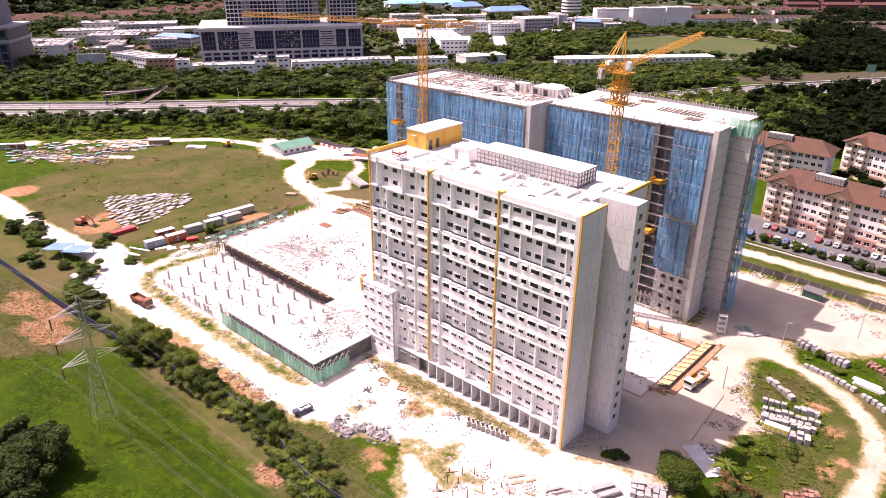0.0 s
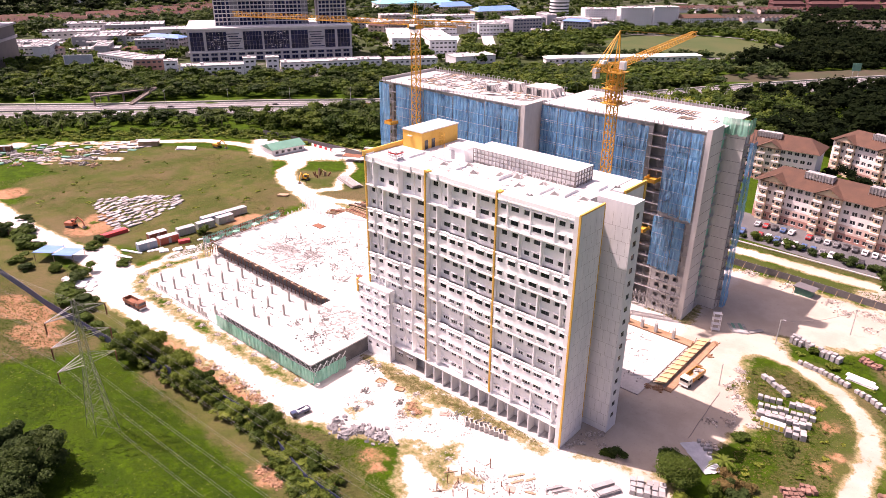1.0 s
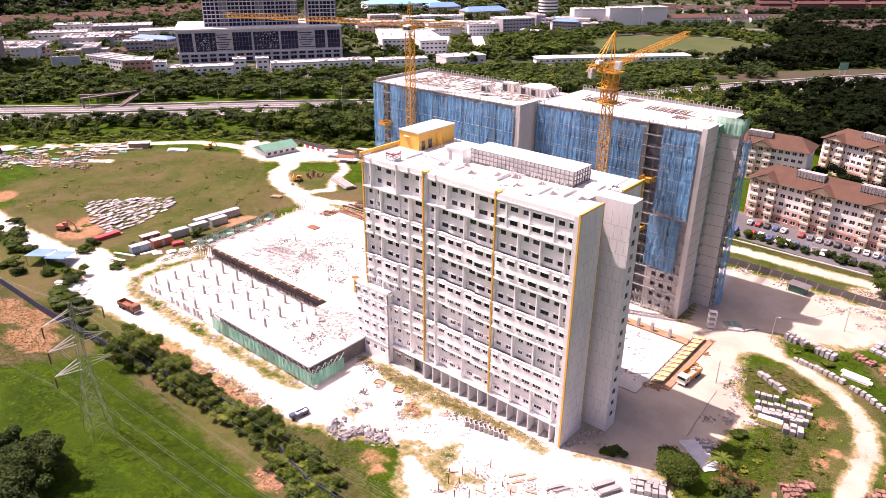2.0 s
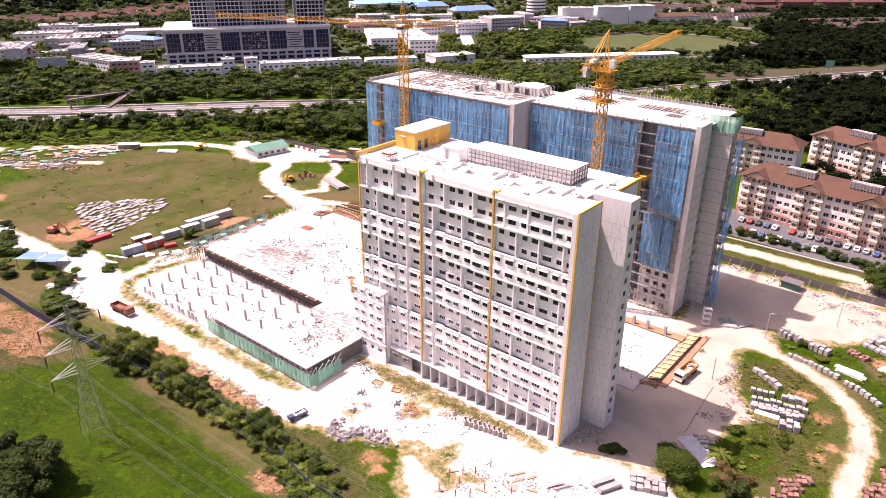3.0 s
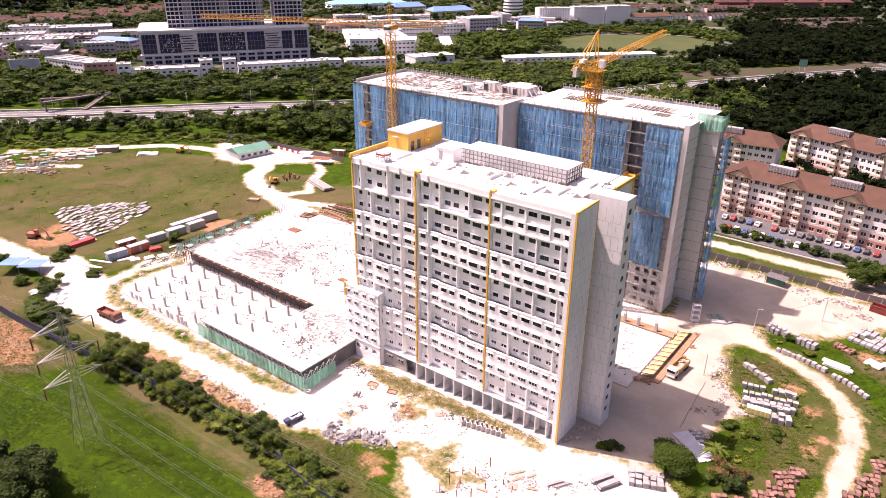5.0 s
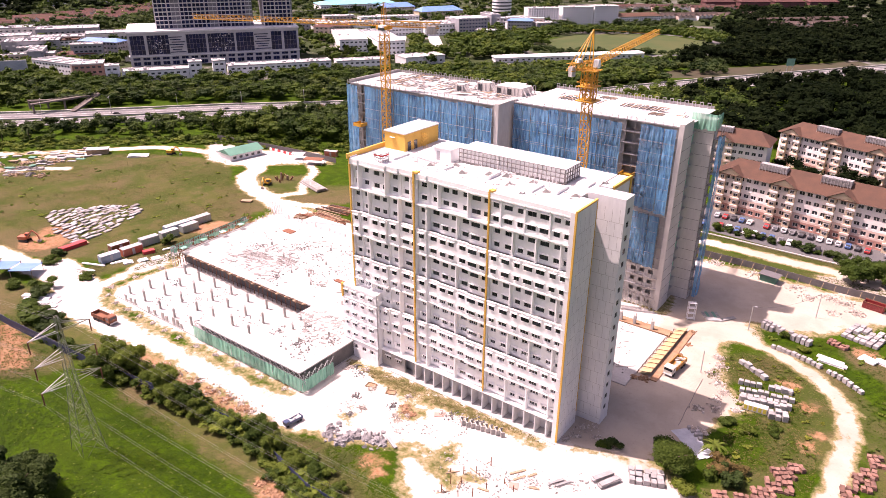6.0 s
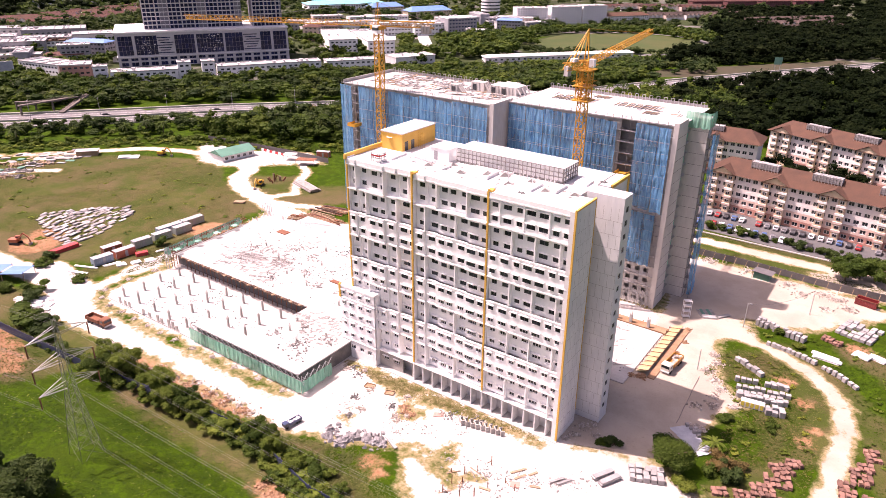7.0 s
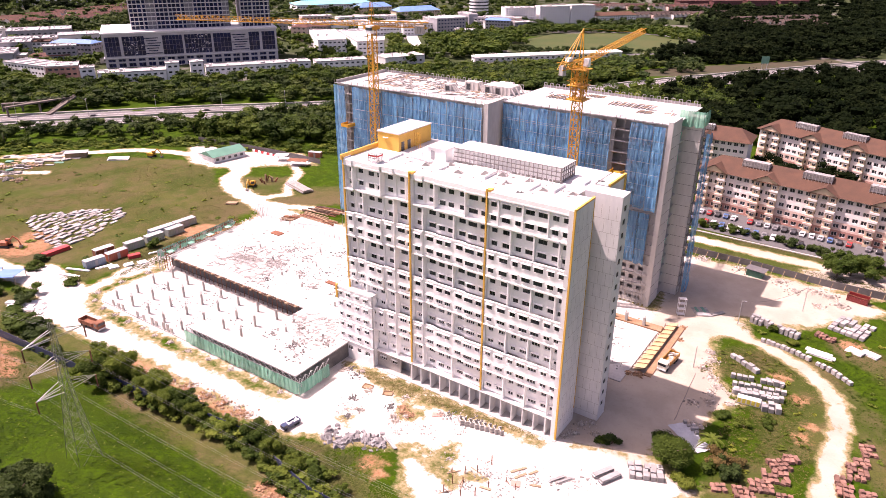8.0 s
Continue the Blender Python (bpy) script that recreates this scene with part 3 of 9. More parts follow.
patch("far_field", [(-350, 574), (-352, 640), (-350, 701), (-318, 740), (-285, 755), (-250, 752), (-225, 735), (-208, 708), (-202, 680), (-204, 660), (-215, 634), (-240, 600), (-286, 560)], FIELDM, "rough olive field inside a road bend", "field")
patch("road_verge", [(-196, 500), (-150, 536), (-118, 588), (-92, 630), (-66, 672), (-79, 690), (-136, 616), (-164, 580), (-190, 545)], VERGEM, "dry brown verge beside the far road", "verge", 0.035)
strip("bend_road", [(-360, 715), (-318, 748), (-285, 764), (-250, 762), (-226, 750), (-206, 726), (-196, 700), (-193, 680), (-195, 660), (-206, 636), (-232, 606)], 4.2, PALE_ROAD, "pale grey road bending round the field", "road", 0.07)
for line in STREETS:
    strip("town_street", line, 6.0, STREETM, "pale sunlit town street between white rows", "road", 0.07)
# ---- white apartment block ----
FLOOR0, ST = 4.85, 2.75
XW, XE, YF, YR = -110.0, -55.8, 96.9, 121.6
TOP = 49.9
block_a = thing("apartment_block", "white painted high apartment block with orange edge fins, nearly finished", "apartment block")
wall = B()


def win_mesh(w, h, glazed):
    """Frame, pane and hood of one window, in its own space: x across, -y out, z up from the sill."""
    f = B()
    t = 0.07
    for a in ((-w / 2, -w / 2 + t, 0, h), (w / 2 - t, w / 2, 0, h), (-w / 2, w / 2, 0, t), (-w / 2, w / 2, h - t, h)):
        box(f, a[0], a[1], -0.02, 0.06, a[2], a[3])
    k = max(2, round(w / 0.55)) if glazed else 2
    for i in range(1, k):
        x = -w / 2 + w * i / k
        box(f, x - 0.035, x + 0.035, -0.015, 0.05, t, h - t)
    if glazed:
        box(f, -w / 2, w / 2, -0.015, 0.05, h * 0.62, h * 0.62 + 0.06)
    # in unglazed openings this dark sheet stands in for the unlit room
    p = B()
    box(p, -w / 2 + 0.02, w / 2 - 0.02, 0.02, 0.04, 0.02, h - 0.02)
    hd = B()
    box(hd, -w / 2 - 0.15, w / 2 + 0.15, -0.36, 0.20, h + 0.06, h + 0.17)
    box(hd, -w / 2 - 0.15, w / 2 + 0.15, -0.36, -0.29, h + 0.0, h + 0.06)
    return mesh_of("frame", f, PAINT if glazed else GREYD), mesh_of("pane", p, GLASS), mesh_of("hood", hd, PAINT)


WIN = {}


def window(parent, x, y, z, w, h, glazed, hood=True, rz=0.0):
    key = (round(w, 2), round(h, 2), glazed)
    if key not in WIN:
        WIN[key] = win_mesh(*key)
    fr, pa, ho = WIN[key]
    wob = new("window")
    wob.parent = parent
    wob.matrix_basis = pose(x, y, z, 0, 0, rz)
    share("frame", fr, wob, Matrix())
    share("pane", pa, wob, Matrix())
    if hood:
        share("hood", ho, wob, Matrix.Translation((0, -0.2, 0)))
    return wob


WH = 1.15
SECTIONS = [
    # bay edges, windows (centre, width), how far each bay stands back, recess of the top pair
    ([-110.0, -107.7, -105.0, -100.1, -97.0, -94.0, -92.6], [(-108.8, 1.1), (-106.4, 1.3), (-103.3, 1.6), (-101.1, 1.2), (-98.5, 1.4), (-95.3, 1.9), (-93.25, 1.0)], [0.0, 0.35, 0.1, 0.55, 0.9, 0.9], 1.1),
    ([-92.0, -89.3, -86.4, -81.7, -78.9, -74.3], [(-90.6, 1.4), (-87.7, 1.7), (-85.1, 1.5), (-83.0, 1.4), (-80.2, 1.6), (-77.6, 2.1), (-75.2, 1.3)], [0.3, 0.65, 0.35, 0.35, 0.0], 1.1),
    ([-73.7, -71.4, -68.6, -66.2, -63.6, -61.0, -58.5, -56.1], [(-72.6, 1.3), (-69.9, 1.8), (-67.3, 1.2), (-64.9, 1.9), (-62.3, 1.9), (-59.7, 1.3), (-57.35, 1.7)], [0.0] * 7, 0.3),
]
for si, (edges, wins, back, top_rec) in enumerate(SECTIONS):
    for pair in range(8):
        f_hi = 15 - 2 * pair
        z0 = FLOOR0 + (f_hi - 1) * ST
        rec = top_rec if pair == 0 else (1.0 if pair % 2 else 0.0)
        for bi in range(len(edges) - 1):
            a, b = edges[bi], edges[bi + 1]
            # recessed panels stop before some edge bays, which stay flush
            r = rec
            y = YF + back[bi] + r
            holes = []
            for x, w in wins:
                if a <= x < b:
                    w = min(w, b - a - 0.3)
                    x = min(max(x, a + w / 2 + 0.12), b - w / 2 - 0.12)
                    for k in (0, 1):
                        f = f_hi - 1 + k
                        if si == 0 and f < 5 and b <= -102:
                            continue
                        zz = k * ST + 0.85
                        holes.append((x - w / 2 - a, x + w / 2 - a, zz, zz + WH))
                        window(block_a, x, y + 0.20, z0 + zz, w, WH, f < 7)
            holed(wall, (a, y, z0), (1, 0, 0), (0, -1, 0), b - a, 2 * ST, holes)
            ledge_out = 0.16
            ledge = box(B(), a - 0.002 * bi, b + 0.1, YF + back[bi] - ledge_out, y + 0.2, z0 + 2 * ST - 0.16, z0 + 2 * ST + 0.1)
            part("ledge", ledge, PAINT, block_a)
            # side returns
            for xx, other in ((((a, -1),) if bi == 0 else ()) + ((b, bi + 1),)):
                yo = YF + back[other] + rec if 0 <= other < len(back) else YF + 2.5
                ya, yb = min(y, yo) + 0.03, max(y, yo) + 0.05
                box(wall, xx - 0.06, xx + 0.06, ya, yb, z0, z0 + 2 * ST)
        # slim fins at bay edges, deeper on recessed pairs
        for bi, x in enumerate(edges[1:-1]):
            if (pair % 2 == 0 and pair) or (bi + si) % 2 == (0 if pair else 1):
                continue
            out = 0.04
            fin = box(B(), x - 0.13, x + 0.13, YF + min(back[bi], back[bi + 1]) - out, YF + max(back[bi], back[bi + 1]) + rec + 0.1, z0 - 0.1, z0 + 2 * ST - 0.17)
            part("fin", fin, PAINT, block_a)
    # parapet
    for bi in range(len(edges) - 1):
        y = YF + back[bi]
        box(wall, edges[bi] + 0.002, edges[bi + 1] - (0.9 if si == 2 and bi == len(edges) - 2 else 0), y - 0.08, YF + 3.0, FLOOR0 + 16 * ST + 0.13, TOP)
part("facade_wall", wall, PAINT, block_a)
for x0, x1 in ((-110.35, -109.75), (-92.6, -92.0), (-74.3, -73.7)):
    bm = B()
    box(bm, x0 + 0.14, x1 - 0.14, YF - 0.14, YF + 0.22, FLOOR0 if x0 > -105 else 18.9, TOP + 0.45)
    part("edge_fin", bm, ORANGE, block_a, "orange painted vertical fin")
    part("fin_wall", box(B(), x0 + 0.16, x1 - 0.16, YF + 0.22, YF + 2.5, FLOOR0 if x0 > -105 else 18.9, TOP + 0.3), PAINT, block_a)
bm = B()
for x0, x1 in ((-92.6, -92.0), (-74.3, -73.7)):
    box(bm, x0 + 0.15, x1 + 0.5, YF - 0.12, YF + 1.2, TOP, TOP + 0.36)
part("parapet_return", bm, ORANGE, block_a, "orange painted parapet return")
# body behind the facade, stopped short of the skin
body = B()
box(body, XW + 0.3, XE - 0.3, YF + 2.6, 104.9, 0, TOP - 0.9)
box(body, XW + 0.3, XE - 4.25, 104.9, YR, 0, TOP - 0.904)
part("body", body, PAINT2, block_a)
roofs = B()
box(roofs, XW + 0.1, XE - 0.5, YF + 2.9, 105.0, TOP - 0.9, TOP - 0.05)
box(roofs, XW + 0.1, XE - 3.38, 105.0, YR - 0.01, TOP - 0.9, TOP - 0.05)
part("roof", roofs, ROOFW, block_a, "bright pale screeded flat roof")
# arcade at ground level: piers, back wall, beam
for i, x in enumerate([-92.3, -89.7, -87.1, -84.5, -81.9, -79.3, -76.7, -74.0, -71.5, -68.9, -66.3, -63.7, -61.1, -58.5, -56.1]):
    bm = B()
    box(bm, x - 0.13, x + 0.13, YF - 0.05, YF + 2.25, 0, FLOOR0 - 0.2)
    part("pier", bm, PAINT2, block_a)
bm = B()
box(bm, -102.6, XE, YF - 0.1, YF + 2.25, FLOOR0 - 0.45, FLOOR0 - 0.203)
part("arcade_beam", bm, PAINT, block_a)
bm = B()
box(bm, -113.0, XE + 0.2, YF - 0.9, YF + 2.2, -0.1, 0.12)
part("plinth", bm, CONC_L, block_a)
# grey ground floor west of the arcade
gw = B()
holed(gw, (-102.9, YF + 0.5, 0.1), (1, 0, 0), (0, -1, 0), 10.3, FLOOR0 - 0.3, [(1.2, 2.8, 1.9, 3.0), (4.4, 6.0, 1.9, 3.0), (7.0, 9.6, 0.1, 3.9)], 0.5)
part("ground_wall", gw, CONC, block_a)
for x in (-100.9, -97.7):
    window(block_a, x, YF + 0.72, 2.0, 1.6, 1.1, True)
# lower west wing, six storeys
wing = B()
WX0, WX1, WY = -113.2, -102.8, 95.9
wz = [(-112.2, 1.0), (-109.9, 1.5), (-107.2, 1.2), (-104.7, 1.5)]
for f in range(-1, 5):
    z0 = FLOOR0 + f * ST if f >= 0 else 1.6
    h = ST if f >= 0 else FLOOR0 - 1.6
    holes = []
    for x, w in wz:
        holes.append((x - w / 2 - WX0, x + w / 2 - WX0, 0.85, 0.85 + WH))
        window(block_a, x, WY + 0.2, z0 + 0.85, w, WH, True, f >= 0)
    holed(wing, (WX0, WY, z0), (1, 0, 0), (0, -1, 0), WX1 - WX0, h, holes)
for z in (FLOOR0, FLOOR0 + 2 * ST, FLOOR0 + 4 * ST):
    box(wing, WX0 - 0.1, WX1 + 0.1, WY - 0.18, WY + 0.3, z - 0.12, z + 0.1)
box(wing, WX0, WX1, WY, WY + 0.5, 0, 1.6)
box(wing, WX0 + 0.02, WX1 - 0.02, WY + 0.5, YF + 2.3, 0, 18.6)
box(wing, WX0, XW + 0.2, WY + 0.25, YR - 2, 0, 18.6)
box(wing, WX0 - 0.1, WX1 + 0.1, WY - 0.15, YF + 1.5, 18.6, 19.0)
box(wing, WX0 - 0.1, XW, YF + 1.5, YR - 2, 18.6, 18.9)
part("west_wing", wing, PAINT, block_a)
bm = B()
box(bm, WX0 - 0.25, WX0 + 0.25, WY - 0.3, WY + 0.2, 15.8, 19.3)
part("edge_fin", bm, ORANGE, block_a, "short orange painted vertical fin")
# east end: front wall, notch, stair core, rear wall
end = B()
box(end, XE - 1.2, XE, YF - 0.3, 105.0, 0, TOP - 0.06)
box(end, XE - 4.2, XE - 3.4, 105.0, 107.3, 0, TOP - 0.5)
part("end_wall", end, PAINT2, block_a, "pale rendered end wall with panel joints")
core = B()
CX = -51.3
box(core, XE - 3.0, CX - 0.4, 107.3, 111.2, 0, TOP + 0.35)
holes = [(1.2, 2.5, FLOOR0 + f * ST + 0.9, FLOOR0 + f * ST + 2.1) for f in range(-1, 16)]
holed(core, (CX, 107.3, 0), (0, 1, 0), (1, 0, 0), 3.9, TOP + 0.35, holes, 0.3)
box(core, CX - 0.41, CX, 107.3, 107.32, 0, TOP + 0.35)
box(core, CX - 0.41, CX, 111.18, 111.2, 0, TOP + 0.35)
box(core, CX - 0.41, CX, 107.32, 111.18, TOP + 0.34, TOP + 0.35)
part("stair_core", core, PAINT2, block_a, "pale rendered stair core with small square windows")
for a, b, c, d in holes:
    window(block_a, CX - 0.12, 107.3 + (a + b) / 2, c, 1.3, 1.2, False, False, 90)
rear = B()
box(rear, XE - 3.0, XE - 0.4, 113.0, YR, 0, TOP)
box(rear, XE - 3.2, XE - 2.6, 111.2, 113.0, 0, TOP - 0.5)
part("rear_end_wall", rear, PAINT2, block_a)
# joints of the panels on the end walls, as slightly proud bands between recesses
jn = B()
for i in range(17):
    z = 1.4 + i * 2.75
    box(jn, XE - 3.0 + 0.1, CX + 0.002, 107.29, 107.31, z, z + 0.05)
    for k in range(3):
        x = XE + 0.6 + k * 1.5 + (0.7 if i % 2 else 0)
        if x < CX - 0.1:
            box(jn, x, x + 0.05, 107.288, 107.31, z, min(z + 2.75, TOP))
    box(jn, XE - 0.01, XE + 0.004, YF + 0.9, 104.6, z, z + 0.05)
    for k in range(4):
        y = YF + 1.5 + k * 1.9 + (0.9 if i % 2 else 0)
        if y < 104.5:
            box(jn, XE - 0.01, XE + 0.005, y, y + 0.05, z, min(z + 2.75, TOP - 0.6))
part("panel_joint", jn, CONC, block_a, "grey open joints between wall panels")
og = B()
for y0, y1 in ((YF - 0.34, YF - 0.06), (104.84, 105.04)):
    box(og, XE - 0.30, XE + 0.08, y0, y1, 0 if y0 < 100 else 3.0, TOP + 0.3)
box(og, XE - 0.3, XE + 0.076, YF - 0.06, 104.84, TOP - 0.05, TOP + 0.28)
box(og, XE - 0.6, XE - 0.2, YR - 0.5, YR + 0.15, 0, TOP + 0.35)
box(og, XE - 0.7, XE - 0.25, 113.0, YR - 0.5, TOP - 0.3, TOP + 0.35)
part("edge_border", og, ORANGE, block_a, "orange painted border of the end walls")
# west parapet and penthouse
wp = B()
box(wp, XW - 0.3, XW + 0.1, YF + 0.5, YR, 18.9, TOP)
part("west_wall", wp, PAINT2, block_a)
wp = B()
box(wp, XW - 0.35, XW + 0.05, YF - 0.5, YR + 0.1, TOP - 0.1, TOP + 1.0)
part("west_parapet", wp, ORANGE, block_a, "orange painted parapet wall on the roof edge")
ph = B()
box(ph, -109.3, -103.4, 108.0, 120.3, TOP - 0.1, 53.7)
part("penthouse", ph, ORANGE, block_a, "orange painted lift motor room on the roof")
pr = B()
box(pr, -109.45, -103.25, 107.85, 120.45, 53.7, 53.95)
box(pr, -107.6, -106.2, 107.5, 107.98, 52.6, 52.7)
part("penthouse_roof", pr, ROOFW, block_a)
for y in (108.9, 111.2):
    bm = B()
    box(bm, -103.42, -103.34, y, y + 1.1, TOP - 0.05, TOP + 2.0)
    part("door", bm, GLASS, block_a, "dark doorway of the motor room")

# things on the roof
RZ = TOP - 0.05
tank = thing("water_tank", "long white sectional panel water tank on the roof", "water tank")
tk = B()
box(tk, -89.3, -64.7, 109.2, 115.2, RZ + 0.35, RZ + 3.05)
part("tank_shell", tk, PAINT, tank)
tk = B()
box(tk, -89.5, -64.5, 109.0, 115.4, RZ + 3.05, RZ + 3.17)
part("tank_cover", tk, ROOFW, tank)
for i in range(26):
    x = -89.4 + i * 0.988
    bm = B()
    beam(bm, (x, 108.95, RZ), (x, 108.95, RZ + 3.1), 0.10)
    part("upright", bm, SCAFF, tank)
tk = B()
for j in range(4):
    z = RZ + 0.35 + j * 0.9
    box(tk, -89.45, -64.6, 108.93, 109.15, z - 0.05, z + 0.05)
    box(tk, -64.72, -64.5, 108.95, 115.4, z - 0.05, z + 0.05)
for k in range(7):
    y = 109.0 + k * 1.03
    box(tk, -64.7, -64.48, y, y + 0.12, RZ, RZ + 3.1)
part("flange", tk, SCAFF, tank, "grey flanges between the tank panels")
pan = B()
box(pan, -0.36, 0.36, -0.05, 0.02, -0.33, 0.33)
box(pan, -0.20, 0.20, -0.10, -0.05, -0.18, 0.18)
pan = mesh_of("panel", pan, PAINT)
for i in range(25):
    for j in range(3):
        share("panel", pan, tank, pose(-88.9 + i * 0.988, 109.18, RZ + 0.8 + j * 0.9))
for k in range(6):
    for j in range(3):
        share("panel", pan, tank, pose(-64.68, 109.6 + k * 1.03, RZ + 0.8 + j * 0.9, 0, 0, 90))
hut = thing("roof_stair_hut", "white plastered stair hut on the roof", "hut")
bm = B()
box(bm, -95.2, -90.6, 107.6, 111.2, RZ, RZ + 2.7)
box(bm, -95.4, -90.4, 107.4, 111.4, RZ + 2.7, RZ + 2.85)
part("hut_wall", bm, PAINT, hut)
bm = B()
box(bm, -94.4, -93.5, 107.56, 107.62, RZ, RZ + 2.0)
part("door", bm, GREYP, hut, "pale grey flush door")
hoist = thing("roof_hoist_cage", "small white steel cage with red boards on the roof", "cage")
bm = B()
for x in (-103.9, -101.6):
    for y in (98.2, 100.2):
        beam(bm, (x, y, RZ - 0.3), (x, y, RZ + 2.1), 0.14)
for z in (0.4, 1.1, 1.7):
    for a, b in (((-103.9, 98.2), (-101.6, 98.2)), ((-101.6, 98.2), (-101.6, 100.2)), ((-101.6, 100.2), (-103.9, 100.2)), ((-103.9, 100.2), (-103.9, 98.2))):
        beam(bm, (*a, RZ + z), (*b, RZ + z), 0.12)
for i in range(5):
    beam(bm, (-103.9 + i * 0.575, 98.2, RZ), (-103.9 + i * 0.575, 98.2, RZ + 1.7), 0.09)
    beam(bm, (-101.6, 98.2 + i * 0.5, RZ), (-101.6, 98.2 + i * 0.5, RZ + 1.7), 0.09)
part("cage_frame", bm, STEEL, hoist)
bm = B()
box(bm, -104.0, -101.5, 98.1, 100.3, RZ + 2.1, RZ + 2.2)
part("cover", bm, ROOFW, hoist)
bm = B()
box(bm, -103.95, -101.55, 98.08, 98.14, RZ + 1.45, RZ + 1.75)
box(bm, -101.58, -101.52, 98.15, 100.25, RZ + 1.45, RZ + 1.75)
part("board", bm, REDP, hoist, "red boards round the cage")


def roof_wedge(x, y, s, rz):
    bm = B()
    a = [bm.verts.new(p) for p in ((-s, -s * 0.6, 0), (s, -s * 0.6, 0), (0, -s * 0.6, s * 0.9), (-s, s * 0.7, 0), (s, s * 0.7, 0))]
    for f in ((0, 1, 2), (1, 4, 2), (4, 3, 2), (3, 0, 2)):
        bm.faces.new([a[i] for i in f])
    ob = part("roof_vent_cowl", bm, CONC)
    ob.matrix_basis = pose(x, y, RZ, 0, 0, rz)
    tagged(ob, "small wedge shaped grey vent cowl on the flat roof", "vent", "roof vents")


for x, y, s in ((-92.8, 103.5, 0.9), (-88.5, 106.5, 0.9), (-84.5, 103.2, 1.0), (-79.5, 105.6, 1.1), (-73.0, 102.6, 1.0), (-76.2, 106.8, 1.1), (-70.2, 106.8, 0.9), (-65.5, 103.4, 0.9), (-60.0, 104.6, 0.9)):
    roof_wedge(x, y, s, 20)
for x, y in ((-96, 103), (-90, 105), (-86, 104.4), (-82, 105.4), (-80.8, 106.4), (-74.5, 105), (-70.8, 104.6), (-69.4, 105.6), (-99, 106.8), (-97, 108), (-101, 106), (-66.5, 106.4)):
    bm = tube(B(), (x, y, RZ - 0.05), (x, y, RZ + 1.1), 0.09, 0.08, 8)
    ob = part("vent_pipe", bm, PAINT2)
    tagged(ob, "thin white vent pipe standing on the flat roof", "pipe", "roof vent pipes")
for x, y in ((-68.5, 99.6), (-58.6, 114.6)):
    bm = B()
    for k in range(5):
        a = k * 1.3
        beam(bm, (x, y, RZ + 0.1), (x + math.cos(a) * 0.8, y + math.sin(a) * 0.6, RZ + 0.2), 0.16)
    tagged(part("roof_scrap", bm, CONC_D_SHADE), "little heap of dark scrap on the roof", "scrap")
pipe = B()
for k in range(3):
    tube(pipe, (-99 + k * 0.3, 106.2 + k * 0.35, RZ + 0.25), (-93.0 + k * 0.3, 105.0 + k * 0.35, RZ + 0.25), 0.12)
tube(pipe, (-84, 108.2, RZ + 0.3), (-75.5, 108.4, RZ + 0.3), 0.16)
tagged(part("roof_pipework", pipe, STEEL), "grey galvanised pipe run lying on the roof", "pipe")


# low upstands, plinths and posts spread over the flat roof
upr = random.Random(44)
for x0, x1, y0, y1, h in ((-101.5, -101.2, 101.5, 107.0, 0.5), (-101.2, -96.5, 106.7, 107.0, 0.5), (-88.6, -84.0, 101.0, 101.3, 0.45), (-88.6, -88.3, 101.3, 105.4, 0.45), (-83.4, -78.2, 107.0, 107.3, 0.7), (-78.2, -77.9, 102.6, 107.3, 0.7),
                          (-72.6, -67.4, 101.2, 101.5, 0.5), (-67.7, -67.4, 101.5, 106.2, 0.5), (-63.4, -58.2, 107.6, 107.9, 0.6), (-63.4, -63.1, 103.0, 107.6, 0.6), (-62.8, -60.2, 110.2, 113.6, 0.5), (-99.8, -96.6, 112.2, 116.8, 0.6)):
    ob = part("roof_upstand", box(B(), x0, x1, y0, y1, RZ - 0.02, RZ + h), PAINT)
    tagged(ob, "low white plastered upstand wall on the flat roof", "upstand", "roof upstands")
for k in range(16):
    x, y = -83 + k * 1.15 + upr.uniform(-0.3, 0.3), 107.9 + upr.uniform(-0.5, 0.4)
    ob = part("roof_post", beam(B(), (x, y, RZ - 0.05), (x, y, RZ + upr.uniform(0.7, 1.6)), 0.16), PAINT2)
    tagged(ob, "short pale concrete post on the flat roof", "post", "roof posts")
rubble_at = [(upr.uniform(-100, -60), upr.uniform(100.5, 107.5)) for _ in range(46)]
bm = B()
for x, y in rubble_at:
    box(bm, -upr.uniform(0.1, 0.4), upr.uniform(0.1, 0.4), -0.15, 0.15, 0, 0.12, pose(x, y, RZ, 0, 0, upr.uniform(0, 180)))
tagged(part("roof_litter", bm, CONC), "scattered grey offcuts on the flat roof", "litter", kind="stuff")
lf = thing("roof_ladder_frame", "yellow tubular ladder frame beside the motor room", "ladder")
for k in range(4):
    part("upright", beam(B(), (-102.9 + k * 0.55, 113.2, RZ), (-102.9 + k * 0.55, 113.2, RZ + 3.6), 0.07), CRANE, lf)
for k in range(5):
    part("rung", beam(B(), (-102.9, 113.2, RZ + 0.5 + k * 0.7), (-101.25, 113.2, RZ + 0.5 + k * 0.7), 0.06), CRANE, lf)
